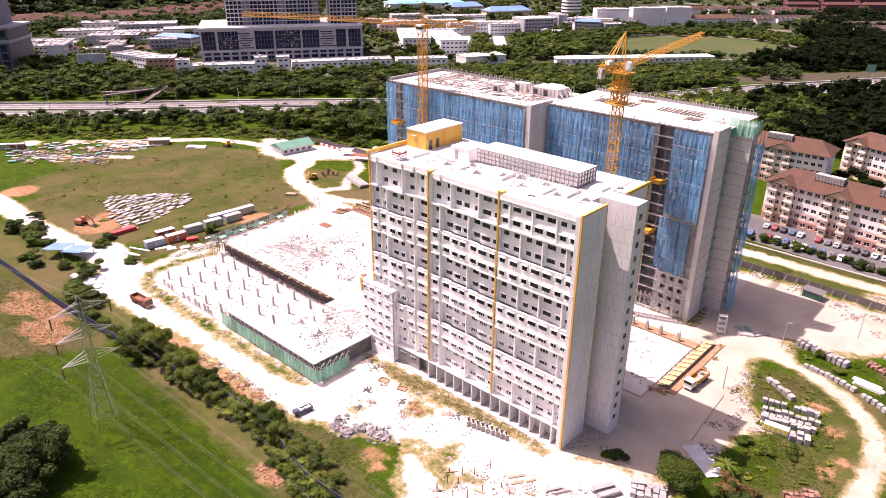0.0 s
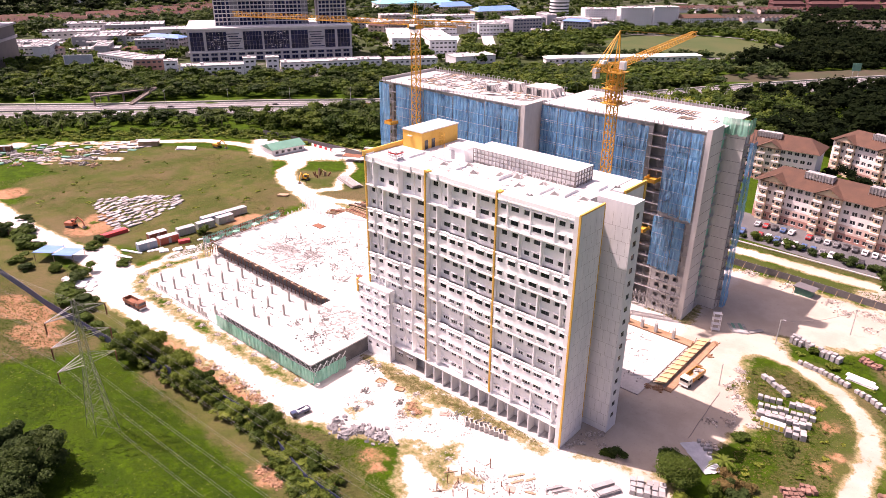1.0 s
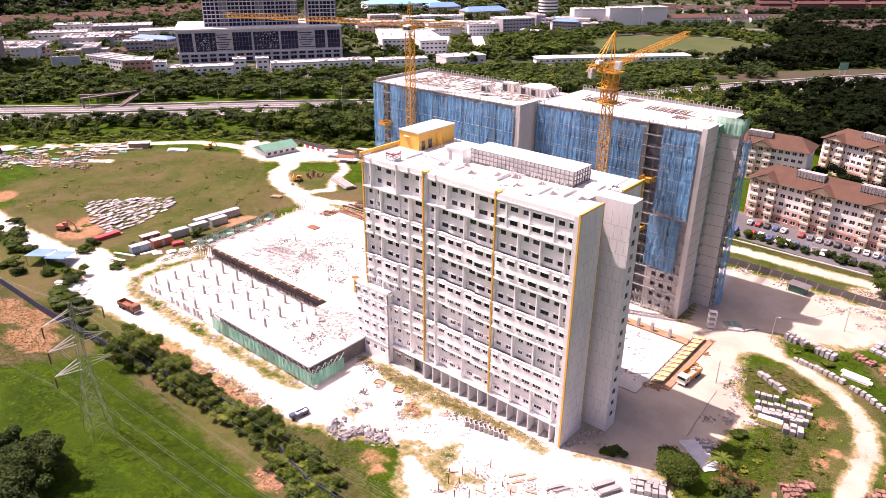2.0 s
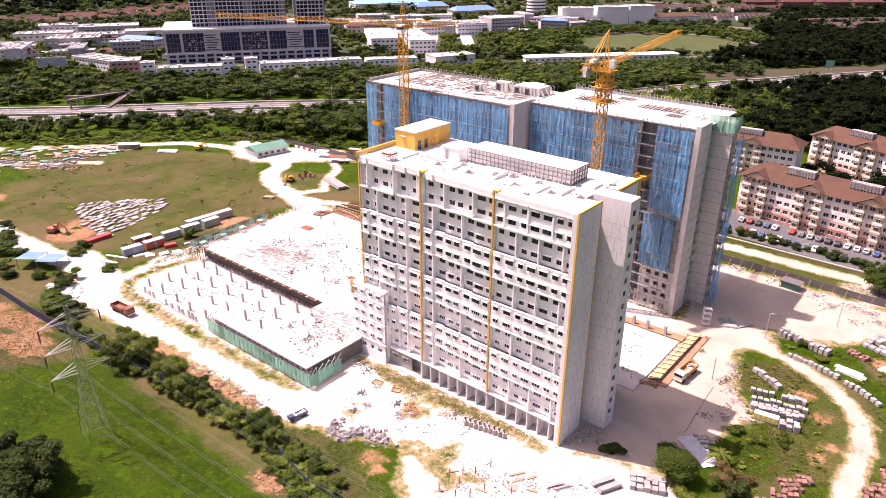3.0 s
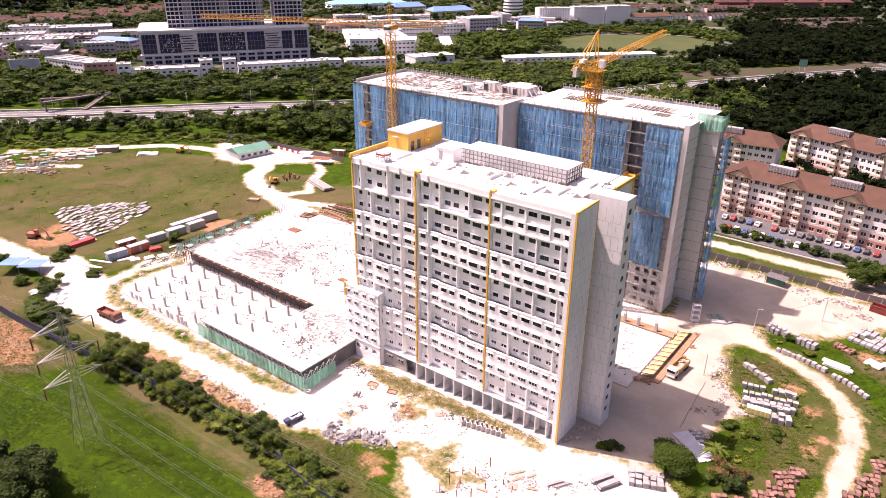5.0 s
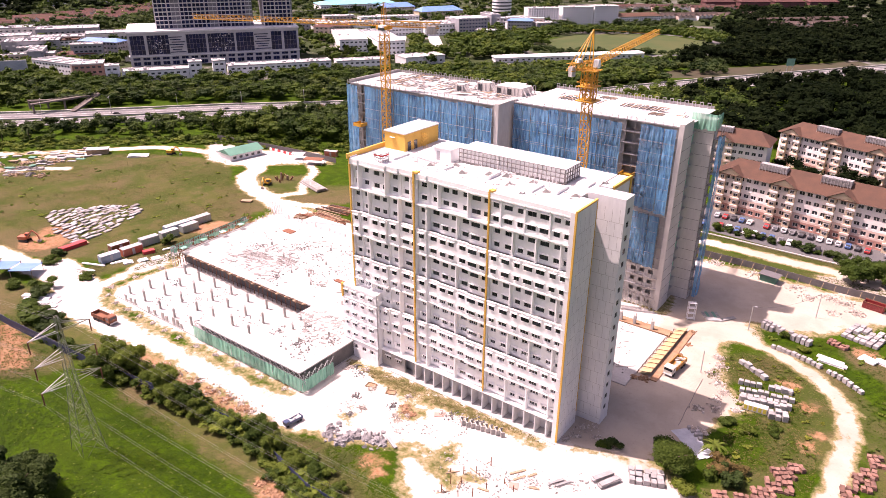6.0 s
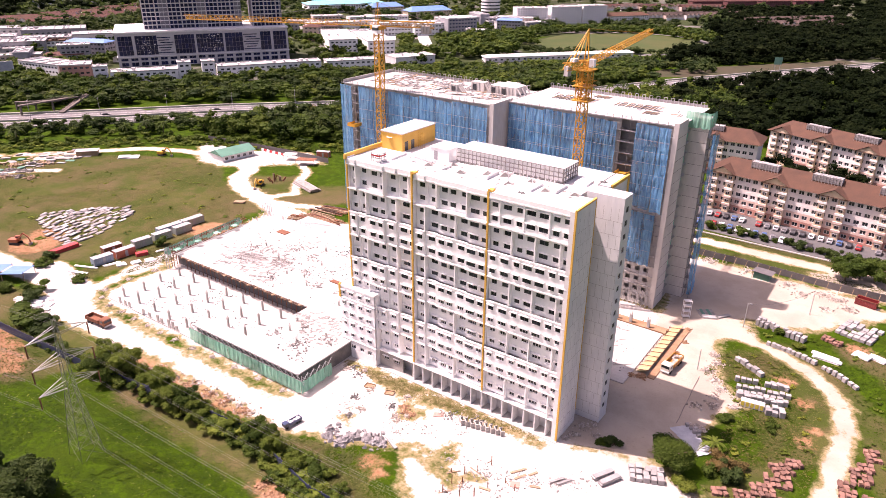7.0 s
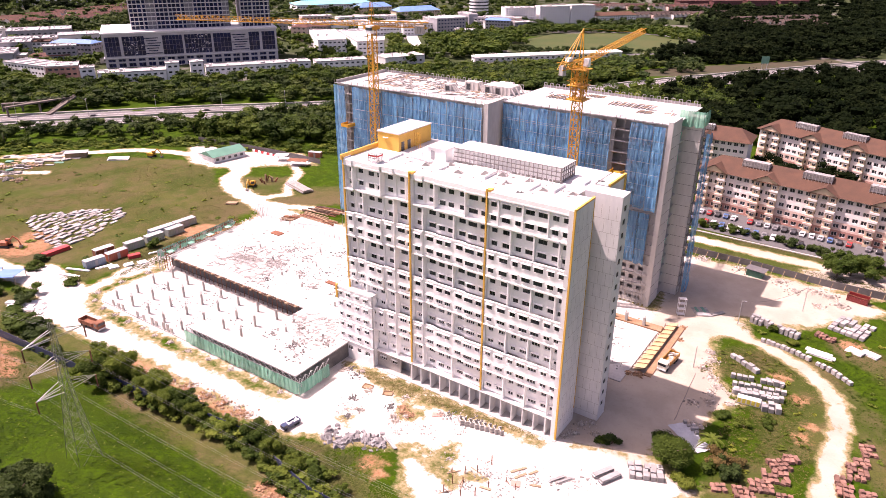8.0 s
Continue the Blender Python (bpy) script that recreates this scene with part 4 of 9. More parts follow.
# ---- block under construction, wrapped in blue netting ----
BT, BS = 51.0, 3.0
block_b = thing("netted_tower_block", "concrete apartment block under construction wrapped in blue safety netting", "apartment block")
BW = dict(x0=-165.0, x1=-108.6, y0=155.6, y1=180.5)
BE = dict(x0=-108.2, x1=-59.5, y0=163.0, y1=188.5)
for d in (BW, BE):
    for f in range(18):
        bm = B()
        z = f * BS
        box(bm, d["x0"], d["x1"], d["y0"], d["y1"], z - (0.2 if f else 0.1), z + 0.003 if f < 17 else z)
        part("floor_slab", bm, CONC_L if f < 17 or d is BW else ROOFW, block_b)
    bm = B()
    box(bm, d["x0"] + 1.0, d["x1"] - 1.0, d["y0"] + 2.6, d["y1"] - 0.5, 0.01, BT - 0.21)
    part("inner_wall", bm, CONC, block_b)
    # infill front walls with window openings, storey by storey
    for f in range(17):
        bm = B()
        x = d["x0"]
        w = d["x1"] - d["x0"]
        holes = []
        k = 0
        while x + 2.6 < d["x1"]:
            if not (d is BE and -75.0 < x + 1.2 < -70.4):
                holes.append((x - d["x0"] + 0.5, x - d["x0"] + 1.9, 0.9, 2.1))
            k += 1
            x += 2.45
        if d is BE:
            cut = -74.6 - d["x0"], -70.4 - d["x0"]
            holes.append((cut[0], cut[1], 0.15, 2.78))
            holes = [h for h in holes if h[1] < cut[0] or h[0] > cut[1] or h[0] == cut[0]]
        else:
            cut = 4.6, 7.0
            holes = [h for h in holes if h[1] < cut[0] or h[0] > cut[1]] + [(cut[0], cut[1], 0.15, 2.78)]
        holed(bm, (d["x0"], d["y0"] + 0.15, f * BS + 0.004), (1, 0, 0), (0, -1, 0), w, BS - 0.21, holes, 0.2)
        part("infill_wall", bm, CONC_W if f < 4 else CONC_L, block_b)
# concrete end walls and cores
bm = B()
box(bm, -109.6, -108.25, 154.6, 165.2, 0, BT + 0.7)
part("party_wall", bm, CONC_W, block_b, "bare grey concrete wall between the two wings")
bm = B()
box(bm, -60.6, -59.3, 162.2, 169.6, 0, BT + 0.9)
part("end_wall", bm, CONC_W, block_b, "bare grey concrete end wall")
bm = B()
box(bm, -61.5, -55.2, 173.8, 177.4, 0, BT + 0.4)
box(bm, -62.0, -60.8, 169.6, 173.8, 0, BT - 0.3)
part("core", bm, CONC_W, block_b, "bare grey concrete stair core")
bm = B()
for f in range(17):
    box(bm, -59.28, -55.1, 173.77, 173.8, f * BS - 0.04, f * BS + 0.04)
    box(bm, -59.31, -59.28, 162.4, 169.5, f * BS - 0.04, f * BS + 0.04)
part("pour_joint", bm, CONC_D_SHADE, block_b, "dark pour joints in the concrete")

def net_sheet(x0, x1, z0, z1, y, seed, axis="x", n=None):
    """A hanging net with vertical folds and slack between tie lines."""
    rs = np.random.default_rng(seed)
    w = x1 - x0
    nx_ = max(4, int(w / 0.2)) if n is None else n
    nz_ = max(4, int((z1 - z0) / 0.75))
    ph = rs.uniform(0, 6.28, 6)
    bm = B()
    g = []
    for j in range(nz_ + 1):
        z = z0 + (z1 - z0) * j / nz_
        row = []
        for i in range(nx_ + 1):
            u = w * i / nx_
            tie = abs(math.sin(math.pi * (z - z0) / 6.0 + ph[4] * 0.2))
            q = (0.13 * math.sin(u * 7.0 + ph[0] + 0.5 * math.sin(z * 0.4 + ph[1])) + 0.14 * math.sin(u * 2.1 + ph[2] + 0.25 * z)) * tie
            q += 0.14 * noise.noise((u * 0.5 + seed * 7.1, z * 0.35, 1.7)) + 0.10 * noise.noise((u * 2.0, z * 1.1, seed * 3.3))
            zz = z
            if j == 0:
                zz += 0.5 * noise.noise((u * 0.8, seed, 0)) + 0.3
            if j == nz_:
                zz += 0.18 * noise.noise((u * 1.7, seed, 4))
            co = (x0 + u, y - abs(q) * 1.0, zz) if axis == "x" else (y + abs(q), x0 + u, zz)
            row.append(bm.verts.new(co))
        g.append(row)
    for j in range(nz_):
        for i in range(nx_):
            f = bm.faces.new((g[j][i], g[j][i + 1], g[j + 1][i + 1], g[j + 1][i]))
            f.smooth = True
    return bm


def net_run(x0, x1, z0, z1, y, width=2.9, seed=0):
    k = max(1, round((x1 - x0) / width))
    for i in range(k):
        a, b = x0 + (x1 - x0) * i / k, x0 + (x1 - x0) * (i + 1) / k
        part("net_sheet", net_sheet(a + 0.05, b - 0.05, z0 - 0.4 * (i % 3), z1 - 0.15 * (i % 4), y - 0.12 * (i % 2), seed + i), NET_B, block_b)


net_run(-165.4, -160.6, 8, BT - 0.2, 154.4, seed=1)
net_run(-157.8, -110.0, 8, BT - 0.2, 154.4, seed=11)
net_run(-107.6, -88.0, 14, BT - 0.2, 161.8, seed=41)
net_run(-88.0, -75.0, 31.5, BT - 0.3, 161.7, seed=51)
net_run(-88.0, -75.6, 13.6, 31.0, 161.6, seed=61)
net_run(-70.1, -60.9, 28.5, BT - 0.2, 161.7, seed=71)
net_run(-70.6, -62.0, 13.0, 27.6, 161.4, seed=81)
part("net_sheet", net_sheet(-53.9, -53.0, 1, BT - 3.5, 174.0, 91), NET_B, block_b, "narrow blue netting on the rear scaffold")
part("net_sheet", net_sheet(174.0, 176.4, 1, BT - 3.5, -53.0, 92, "y"), NET_B, block_b, "narrow blue netting on the rear scaffold")
for k in range(3):
    part("net_sheet", net_sheet(-61.2 + k * 2.15, -59.0 + k * 2.15, BT - 2.4, BT + 2.0, 173.3 - 0.06 * k, 300 + k), NET_G, block_b, "green netting round the top of the core")
for k in range(2):
    part("net_sheet", net_sheet(173.4 + k * 2.1, 175.5 + k * 2.1, BT - 2.2, BT + 1.9, -54.8 + 0.05 * (k % 2), 310 + k, "y"), NET_G, block_b, "green netting round the top of the core")
# scaffolding rails and standards behind and above the nets
for x0, x1, y in ((-165.4, -110, 154.9), (-107.8, -60.6, 162.3)):
    for z in np.arange(6.2, BT + 1.0, 3.0):
        bm = B()
        beam(bm, (x0, y, z), (x1, y, z), 0.12)
        box(bm, x0, x1, y + 0.02, y + 0.55, z - 0.05, z)
        part("scaffold_rail", bm, STEEL, block_b)
    x = x0
    while x <= x1:
        bm = B()
        beam(bm, (x, y, 0), (x, y, BT + 1.1), 0.09)
        part("scaffold_post", bm, SCAFF, block_b)
        x += 2.4
# white tie lines across the nets; those 3 m apart mimic slabs behind
for x0, x1, y, z in ((-157.8, -110, 153.9, 44.0), (-107.6, -75, 161.1, 46.6), (-70.1, -60.9, 161.2, 46.8), (-107.6, -75, 161.1, 40.6), (-88, -75, 161.0, 31.3), (-70.6, -61.0, 161.0, 28.1), *[(-157.8, -110, 154.05, 11.0 + 3.0 * q) for q in range(13)], *[(-107.6, -75.2, 161.4, 17.0 + 3.0 * q) for q in range(11)], *[(-70.3, -61.0, 161.2, 17.0 + 3.0 * q) for q in range(11)]):
    bm = B()
    beam(bm, (x0, y, z), (x1, y, z - 0.15), 0.055)
    part("tie_rail", bm, GREYP, block_b)
# props at the foot
for x in np.arange(-86, -60, 1.3):
    bm = B()
    for z0 in (0.0, 2.4):
        beam(bm, (x, 161.9, z0), (x + 1.25, 161.9, z0 + 2.4), 0.10)
        beam(bm, (x + 1.25, 161.9, z0), (x, 161.9, z0 + 2.4), 0.10)
    beam(bm, (x, 161.9, 0), (x, 161.9, 5.0), 0.12)
    part("prop_frame", bm, STEEL, block_b)
bm = B()
for f in range(1, 16):
    z = f * 3.1
    for y in (174.1, 176.4):
        beam(bm, (-55.1, y, z), (-53.4, y, z + 1.5), 0.1)
        beam(bm, (-55.1, y, z), (-53.4, y, z), 0.1)
    beam(bm, (-53.4, 174.1, z), (-53.4, 176.5, z), 0.1)
    box(bm, -55.1, -53.5, 174.3, 176.2, z - 0.06, z)
for x in (-55.05, -53.4):
    for y in (174.1, 176.5):
        beam(bm, (x, y, 0), (x, y, BT - 1), 0.12)
part("scaffold_tower", bm, SCAFF, block_b)
# parapet cage along the rear of the roof
for x0, x1, y in ((-164.5, -112, 180.3), (-108, -60, 188.3)):
    x = x0
    while x < x1:
        bm = B()
        beam(bm, (x, y, BT), (x, y, BT + 1.5), 0.12)
        beam(bm, (x + 0.9, y, BT), (x + 0.9, y, BT + 1.5), 0.12)
        beam(bm, (x, y, BT + 1.5), (x + 0.9, y, BT + 1.5), 0.12)
        part("edge_guard", bm, STEEL, block_b)
        x += 2.1
    bm = B()
    box(bm, x0, x1, y + 0.1, y + 0.25, BT, BT + 0.8)
    part("edge_upstand", bm, BLOCK, block_b)
for x in np.arange(-165, -110, 1.5):
    bm = beam(B(), (x, 155.5, BT), (x, 155.5, BT + 0.9), 0.07)
    part("starter_bar", bm, SCAFF, block_b)
for x in np.arange(-107.5, -60, 1.7):
    bm = beam(B(), (x, 163.1, BT), (x, 163.1, BT + 0.8), 0.07)
    part("starter_bar", bm, SCAFF, block_b)
# west parapet panels
bm = B()
box(bm, -165.2, -164.9, 155.6, 180.5, BT, BT + 1.0)
part("edge_upstand", bm, CONC_L, block_b)
# core huts and formwork on the roof
for i, (x0, x1, y0, y1, h) in enumerate(((-119, -110, 170, 176, 2.4), (-130, -127.5, 165.0, 167.5, 2.2), (-118.6, -114, 177, 179.8, 2.0), (-126, -121.5, 170.5, 173, 2.6))):
    bm = B()
    box(bm, x0, x1, y0, y1, BT, BT + h)
    part("roof_core", bm, CONC_W, block_b)
    for k in range(int((x1 - x0) / 1.2)):
        part("formwork_rib", box(B(), x0 + k * 1.2 + 0.1, x0 + k * 1.2 + 0.5, y0 - 0.25, y0 - 0.004, BT, BT + h), CONC_W, block_b)
    # proud dark panels stand in for the unlit doorways
    for k in range(max(1, int((x1 - x0) / 4))):
        part("core_opening", box(B(), x0 + 0.7 + k * 3.6, x0 + 1.9 + k * 3.6, y0 - 0.28, y0 - 0.2, BT + 0.02, BT + h * 0.78), GLASS, block_b, "dark panel for an unlit doorway in the roof core")
    for k in range(3):
        part("buttress", beam(B(), (x1 + 0.1, y0 + 0.4 + k * (y1 - y0 - 0.8) / 2, BT + h * 0.9), (x1 + 1.6, y0 + 0.4 + k * (y1 - y0 - 0.8) / 2, BT + 0.1), 0.3), CONC_W, block_b)
rng = random.Random(5)
for gx0, gy0, gw, gd in ((-100.5, 174.5, 13.0, 5.0), (-82.0, 176.0, 13.0, 4.5), (-72.0, 171.0, 4.0, 2.5), (-91, 182.5, 5, 2.5)):
    for k in range(int(gw / 1.1)):
        part("formwork_plank", beam(B(), (gx0 + k * 1.1, gy0, BT + 0.15), (gx0 + k * 1.1 + rng.uniform(-0.2, 0.2), gy0 + gd, BT + 0.15), 0.2, 0.2), CONC_D_SHADE if k % 3 else TIMBER, block_b)
    for k in range(4):
        part("formwork_plank", beam(B(), (gx0, gy0 + gd * k / 3, BT + 0.32), (gx0 + gw, gy0 + gd * k / 3, BT + 0.32), 0.16, 0.14), TIMBER if k % 2 else CONC_D_SHADE, block_b)
for i in range(330):
    west = i < 320
    x = rng.uniform(-160, -112) if west else rng.choice((rng.uniform(-104, -98), rng.uniform(-92, -84), rng.uniform(-78, -68), rng.uniform(-66, -62)))
    y = rng.uniform(161, 179) if west else rng.uniform(171, 183)
    ln = rng.uniform(1.0, 4.5)
    a = rng.choice((0, math.pi / 2)) + rng.uniform(-0.12, 0.12)
    bm = beam(B(), (x, y, BT + 0.1), (x + ln * math.cos(a), y + ln * math.sin(a), BT + 0.1 + rng.uniform(0, 0.15)), rng.uniform(0.12, 0.3), 0.14)
    part("formwork_plank", bm, (TIMBER, CONC, BLOCK, CONC_D_SHADE)[i % 4], block_b)
# loading platforms
for x, y, z in ((-73.2, 161.0, 23.0), (-72.0, 161.2, 36.8), (-158.6, 153.6, 38.5)):
    bm = B()
    box(bm, x - 1.6, x + 1.6, y - 2.4, y + 2.0, z, z + 0.18)
    for dx in (-1.6, 1.5):
        box(bm, x + dx, x + dx + 0.1, y - 2.4, y + 1.0, z + 0.18, z + 1.0)
    box(bm, x - 1.6, x + 1.6, y - 2.4, y - 2.3, z + 0.18, z + 1.0)
    part("loading_platform", bm, CRANE, block_b, "yellow steel loading platform")
# rubble chutes: green strip by the end wall
bm = net_sheet(170.4, 173.6, 2, 50, -60.4, 97, "y")
part("net_sheet", bm, NET_G, block_b, "narrow green netting strip")

# ---- tower cranes ----
def lattice(bm, p, q, w, bay, bar, tri=False):
    """A braced lattice girder from p to q."""
    p, q = Vector(p), Vector(q)
    d = q - p
    t = d.to_track_quat("Z", "Y").to_matrix()
    cs = [(-w / 2, -w / 2), (w / 2, -w / 2), (0, w / 2)] if tri else [(-w / 2, -w / 2), (w / 2, -w / 2), (w / 2, w / 2), (-w / 2, w / 2)]
    cs = [t @ Vector((a, b, 0)) for a, b in cs]
    for c in cs:
        beam(bm, p + c, q + c, bar)
    k = max(1, int(d.length / bay))
    for i in range(k):
        a, b = p + d * (i / k), p + d * ((i + 1) / k)
        for j in range(len(cs)):
            c0, c1 = cs[j], cs[(j + 1) % len(cs)]
            beam(bm, a + c0, b + c1, bar * 0.7)
            beam(bm, a + c0, a + c1, bar * 0.7)
    return bm


def hammerhead(x, y, mast_top, jib_dir, jib, counter, label):
    cr = thing("tower_crane", label, "tower crane", "tower cranes")
    bm = lattice(B(), (x, y, 0), (x, y, mast_top), 2.0, 2.2, 0.20)
    part("mast", bm, CRANE, cr)
    u = Vector((*jib_dir, 0)).normalized()
    o = Vector((x, y, mast_top + 1.2))
    part("jib", lattice(B(), o, o + u * jib, 1.4, 1.8, 0.12, True), CRANE, cr)
    part("counter_jib", lattice(B(), o, o - u * counter, 1.5, 1.7, 0.18), CRANE, cr)
    for a, b in ((-0.65, -0.65), (0.65, -0.65), (0.65, 0.65), (-0.65, 0.65)):
        part("head_leg", beam(B(), o + Vector((a, b, 0)), o + Vector((a * 0.35, b * 0.35, 6)), 0.16), CRANE, cr)
    for k in range(4):
        z, w = 1.2 + k * 1.3, 0.65 * (1 - 0.65 * (1.2 + k * 1.3) / 6)
        part("head_frame", box(B(), o.x - w, o.x + w, o.y - w, o.y + w, o.z + z - 0.07, o.z + z + 0.07), CRANE, cr)
    bm = B()
    s = Vector((-u.y, u.x, 0)) * 1.6
    c = o + s + Vector((0, 0, -2.4))
    box(bm, c.x - 0.9, c.x + 0.9, c.y - 0.9, c.y + 0.9, c.z - 0.2, c.z + 2.0)
    part("cab", bm, PAINT, cr, "white operator cab")
    bm = B()
    box(bm, c.x - 0.95, c.x + 0.95, c.y - 0.95, c.y + 0.95, c.z + 0.7, c.z + 1.5)
    part("cab_window", bm, GLASS, cr)
    bm = B()
    for k in range(3):
        e = o - u * (counter - 1.5 - k * 0.9)
        t = pose(e.x, e.y, e.z - 1.6, 0, 0, math.degrees(math.atan2(u.y, u.x)))
        box(bm, -0.4, 0.4, -1.2, 1.2, -0.8, 1.4, t)
    part("counterweight", bm, CONC, cr)
    bm = B()
    beam(bm, o + Vector((0, 0, 6)), o + u * jib * 0.6 + Vector((0, 0, 1)), 0.10)
    beam(bm, o + Vector((0, 0, 6)), o - u * counter * 0.9 + Vector((0, 0, 0.8)), 0.10)
    part("stay", bm, SCAFF, cr)
    bm = B()
    box(bm, x - 1.7, x + 1.7, y - 1.7, y + 1.7, mast_top - 0.4, mast_top + 0.6)
    part("slew_ring", bm, CRANE, cr)
    return cr


hammerhead(-147.8, 153.2, 69.2, (-0.93, -0.36), 64, 17, "yellow hammerhead tower crane standing against the netted block")


def luffing(x, y, mast_top, tip, counter_dir, label):
    cr = thing("tower_crane", label, "tower crane", "tower cranes")
    part("mast", lattice(B(), (x, y, 0), (x, y, mast_top), 2.0, 2.2, 0.20), CRANE, cr)
    part("climbing_frame", lattice(B(), (x, y, mast_top - 8), (x, y, mast_top - 0.5), 3.0, 1.9, 0.22), CRANE, cr)
    for z in (mast_top - 8, mast_top - 4.5, mast_top - 0.6):
        bm = B()
        box(bm, x - 2.3, x + 2.3, y - 2.3, y + 2.3, z - 0.1, z + 0.08)
        for a, b in (((-2.3, -2.3), (2.3, -2.3)), ((2.3, -2.3), (2.3, 2.3)), ((2.3, 2.3), (-2.3, 2.3)), ((-2.3, 2.3), (-2.3, -2.3))):
            beam(bm, (x + a[0], y + a[1], z + 1.1), (x + b[0], y + b[1], z + 1.1), 0.08)
        part("platform", bm, CRANE, cr)
    o = Vector((x, y, mast_top + 0.8))
    part("jib", lattice(B(), o, tip, 1.3, 1.7, 0.11), CRANE, cr)
    u = Vector((*counter_dir, 0)).normalized()
    part("counter_jib", lattice(B(), o, o + u * 8.0, 1.6, 1.6, 0.18), CRANE, cr)
    apex = o + Vector((0, 0, 8.2))
    bm = B()
    for s in (-0.7, 0.7):
        n = Vector((-u.y, u.x, 0)) * s
        beam(bm, o + n, apex, 0.22)
        beam(bm, o + u * 5 + n, apex, 0.16)
        beam(bm, apex, o + u * 7.5 + n, 0.12)
    beam(bm, apex, o + (Vector(tip) - o) * 0.92, 0.10)
    part("a_frame", bm, CRANE, cr)
    e = o + u * 7.0
    bm = B()
    t = pose(e.x, e.y, e.z, 0, 0, math.degrees(math.atan2(u.y, u.x)))
    for k in range(2):
        box(bm, -0.8 + k * 0.7, -0.2 + k * 0.7, -0.6, 0.6, -2.2, 0.1, t)
    part("counterweight", bm, CONC_L, cr, "pale concrete counterweights")
    bm = B()
    box(bm, -3.2, -1.6, -0.6, 0.6, 0.9, 1.7, t)
    part("winch_house", bm, PAINT, cr)
    bm = B()
    box(bm, x + 1.2, x + 2.5, y - 1.1, y + 0.2, mast_top + 0.2, mast_top + 2.1)
    part("cab", bm, PAINT, cr, "white operator cab")


luffing(-81.5, 153.2, 64.6, (-83.0, 201.7, 68.6), (-0.25, -1.0), "yellow luffing tower crane between the two blocks")

# ---- podium deck under construction ----
podium = thing("podium_deck", "pale concrete car park podium under construction with open columns", "podium")
DZ = 4.5
# last entry: dark solid standing in for the shaded open space below
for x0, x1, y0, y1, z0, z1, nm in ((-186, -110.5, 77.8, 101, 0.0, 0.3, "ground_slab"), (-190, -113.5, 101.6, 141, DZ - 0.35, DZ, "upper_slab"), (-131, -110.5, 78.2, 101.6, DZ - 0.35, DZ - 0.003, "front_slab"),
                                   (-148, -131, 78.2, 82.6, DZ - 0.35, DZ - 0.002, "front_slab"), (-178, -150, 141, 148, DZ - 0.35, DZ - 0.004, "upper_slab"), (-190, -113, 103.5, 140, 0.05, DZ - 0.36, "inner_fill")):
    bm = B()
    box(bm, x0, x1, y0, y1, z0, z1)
    part(nm, bm, CONC_D_SHADE if nm == "inner_fill" else CONC_L, podium)
# brown ragged edge of formwork along the upper slab
rng = random.Random(9)
for i in range(62):
    x = -184.5 + i * 0.84
    bm = B()
    box(bm, x, x + rng.uniform(0.35, 0.75), 101.0 - rng.uniform(0.0, 0.5), 101.7, DZ - 0.30, DZ - 0.1 + rng.uniform(0, 0.12))
    part("formwork_board", bm, TIMBER if i % 4 == 0 else DKWOOD, podium)
for i in range(28):
    x = -184 + i * 1.9
    part("prop", beam(B(), (x, 102.4, 0.05), (x, 102.4, DZ - 0.35), 0.14), RUST, podium)


def stub_column(x, y, z, h, w=0.45):
    cb = B()
    box(cb, -w / 2, w / 2, -w / 2, w / 2, 0, h)
    for a in (-0.16, 0.16):
        for b in (-0.16, 0.16):
            beam(cb, (a, b, h), (a * 1.1, b * 1.1, h + 0.9), 0.05)
    ob = part("column", cb, CONC, podium)
    ob.matrix_basis = pose(x, y, z)


for j, y in enumerate((80.6, 86.6, 92.4, 98.0)):
    for i in range(7):
        x = -183.0 + i * 7.2 + (j % 2) * 1.5
        if x < -151 or (y > 84 and x < -134):
            stub_column(x + rng.uniform(-0.3, 0.3), y + rng.uniform(-0.3, 0.3), 0.3, rng.choice((2.6, 3.0, 3.2)))
for x, y in ((-126, 90.5), (-121, 88), (-117, 94), (-128, 95), (-140, 110), (-150, 112), (-132, 118), (-125, 107), (-160, 118), (-146, 122), (-136, 128), (-170, 122), (-152, 130), (-121, 112)):
    stub_column(x, y, DZ, rng.uniform(0.6, 1.4), 0.35)
# thin wall pieces along the front edge
for x in (-181, -178.5, -176.5, -170, -167.2, -163.5, -161.8, -158.6, -156.9, -155.4):
    bm = B()
    box(bm, x, x + 0.9, 77.9, 78.15, 0.3, rng.uniform(1.6, 2.9))
    part("wall_piece", bm, CONC, podium)
# green netting on the front, over props
for i in range(16):
    a = -148.4 + i * 2.48
    part("net_sheet", net_sheet(a, a + 2.52, 0.15, 3.9, 77.4, 200 + i), NET_G, podium)
for i in range(4):
    a = 77.4 + i * 2.4
    part("net_sheet", net_sheet(a, a + 2.44, 0.15, 3.6, -108.8, 220 + i, "y"), NET_G, podium)
for i in range(20):
    x = -148.2 + i * 2.0
    bm = B()
    beam(bm, (x, 77.9, 0), (x, 77.9, DZ + 0.6), 0.12)
    beam(bm, (x, 77.9, 2.6), (x + 1.9, 77.9, DZ), 0.09)
    beam(bm, (x + 1.9, 77.9, 2.6), (x, 77.9, DZ), 0.09)
    beam(bm, (x, 77.9, 3.4), (x + 2.0, 77.9, 3.4), 0.1)
    part("prop_frame", bm, STEEL, podium)
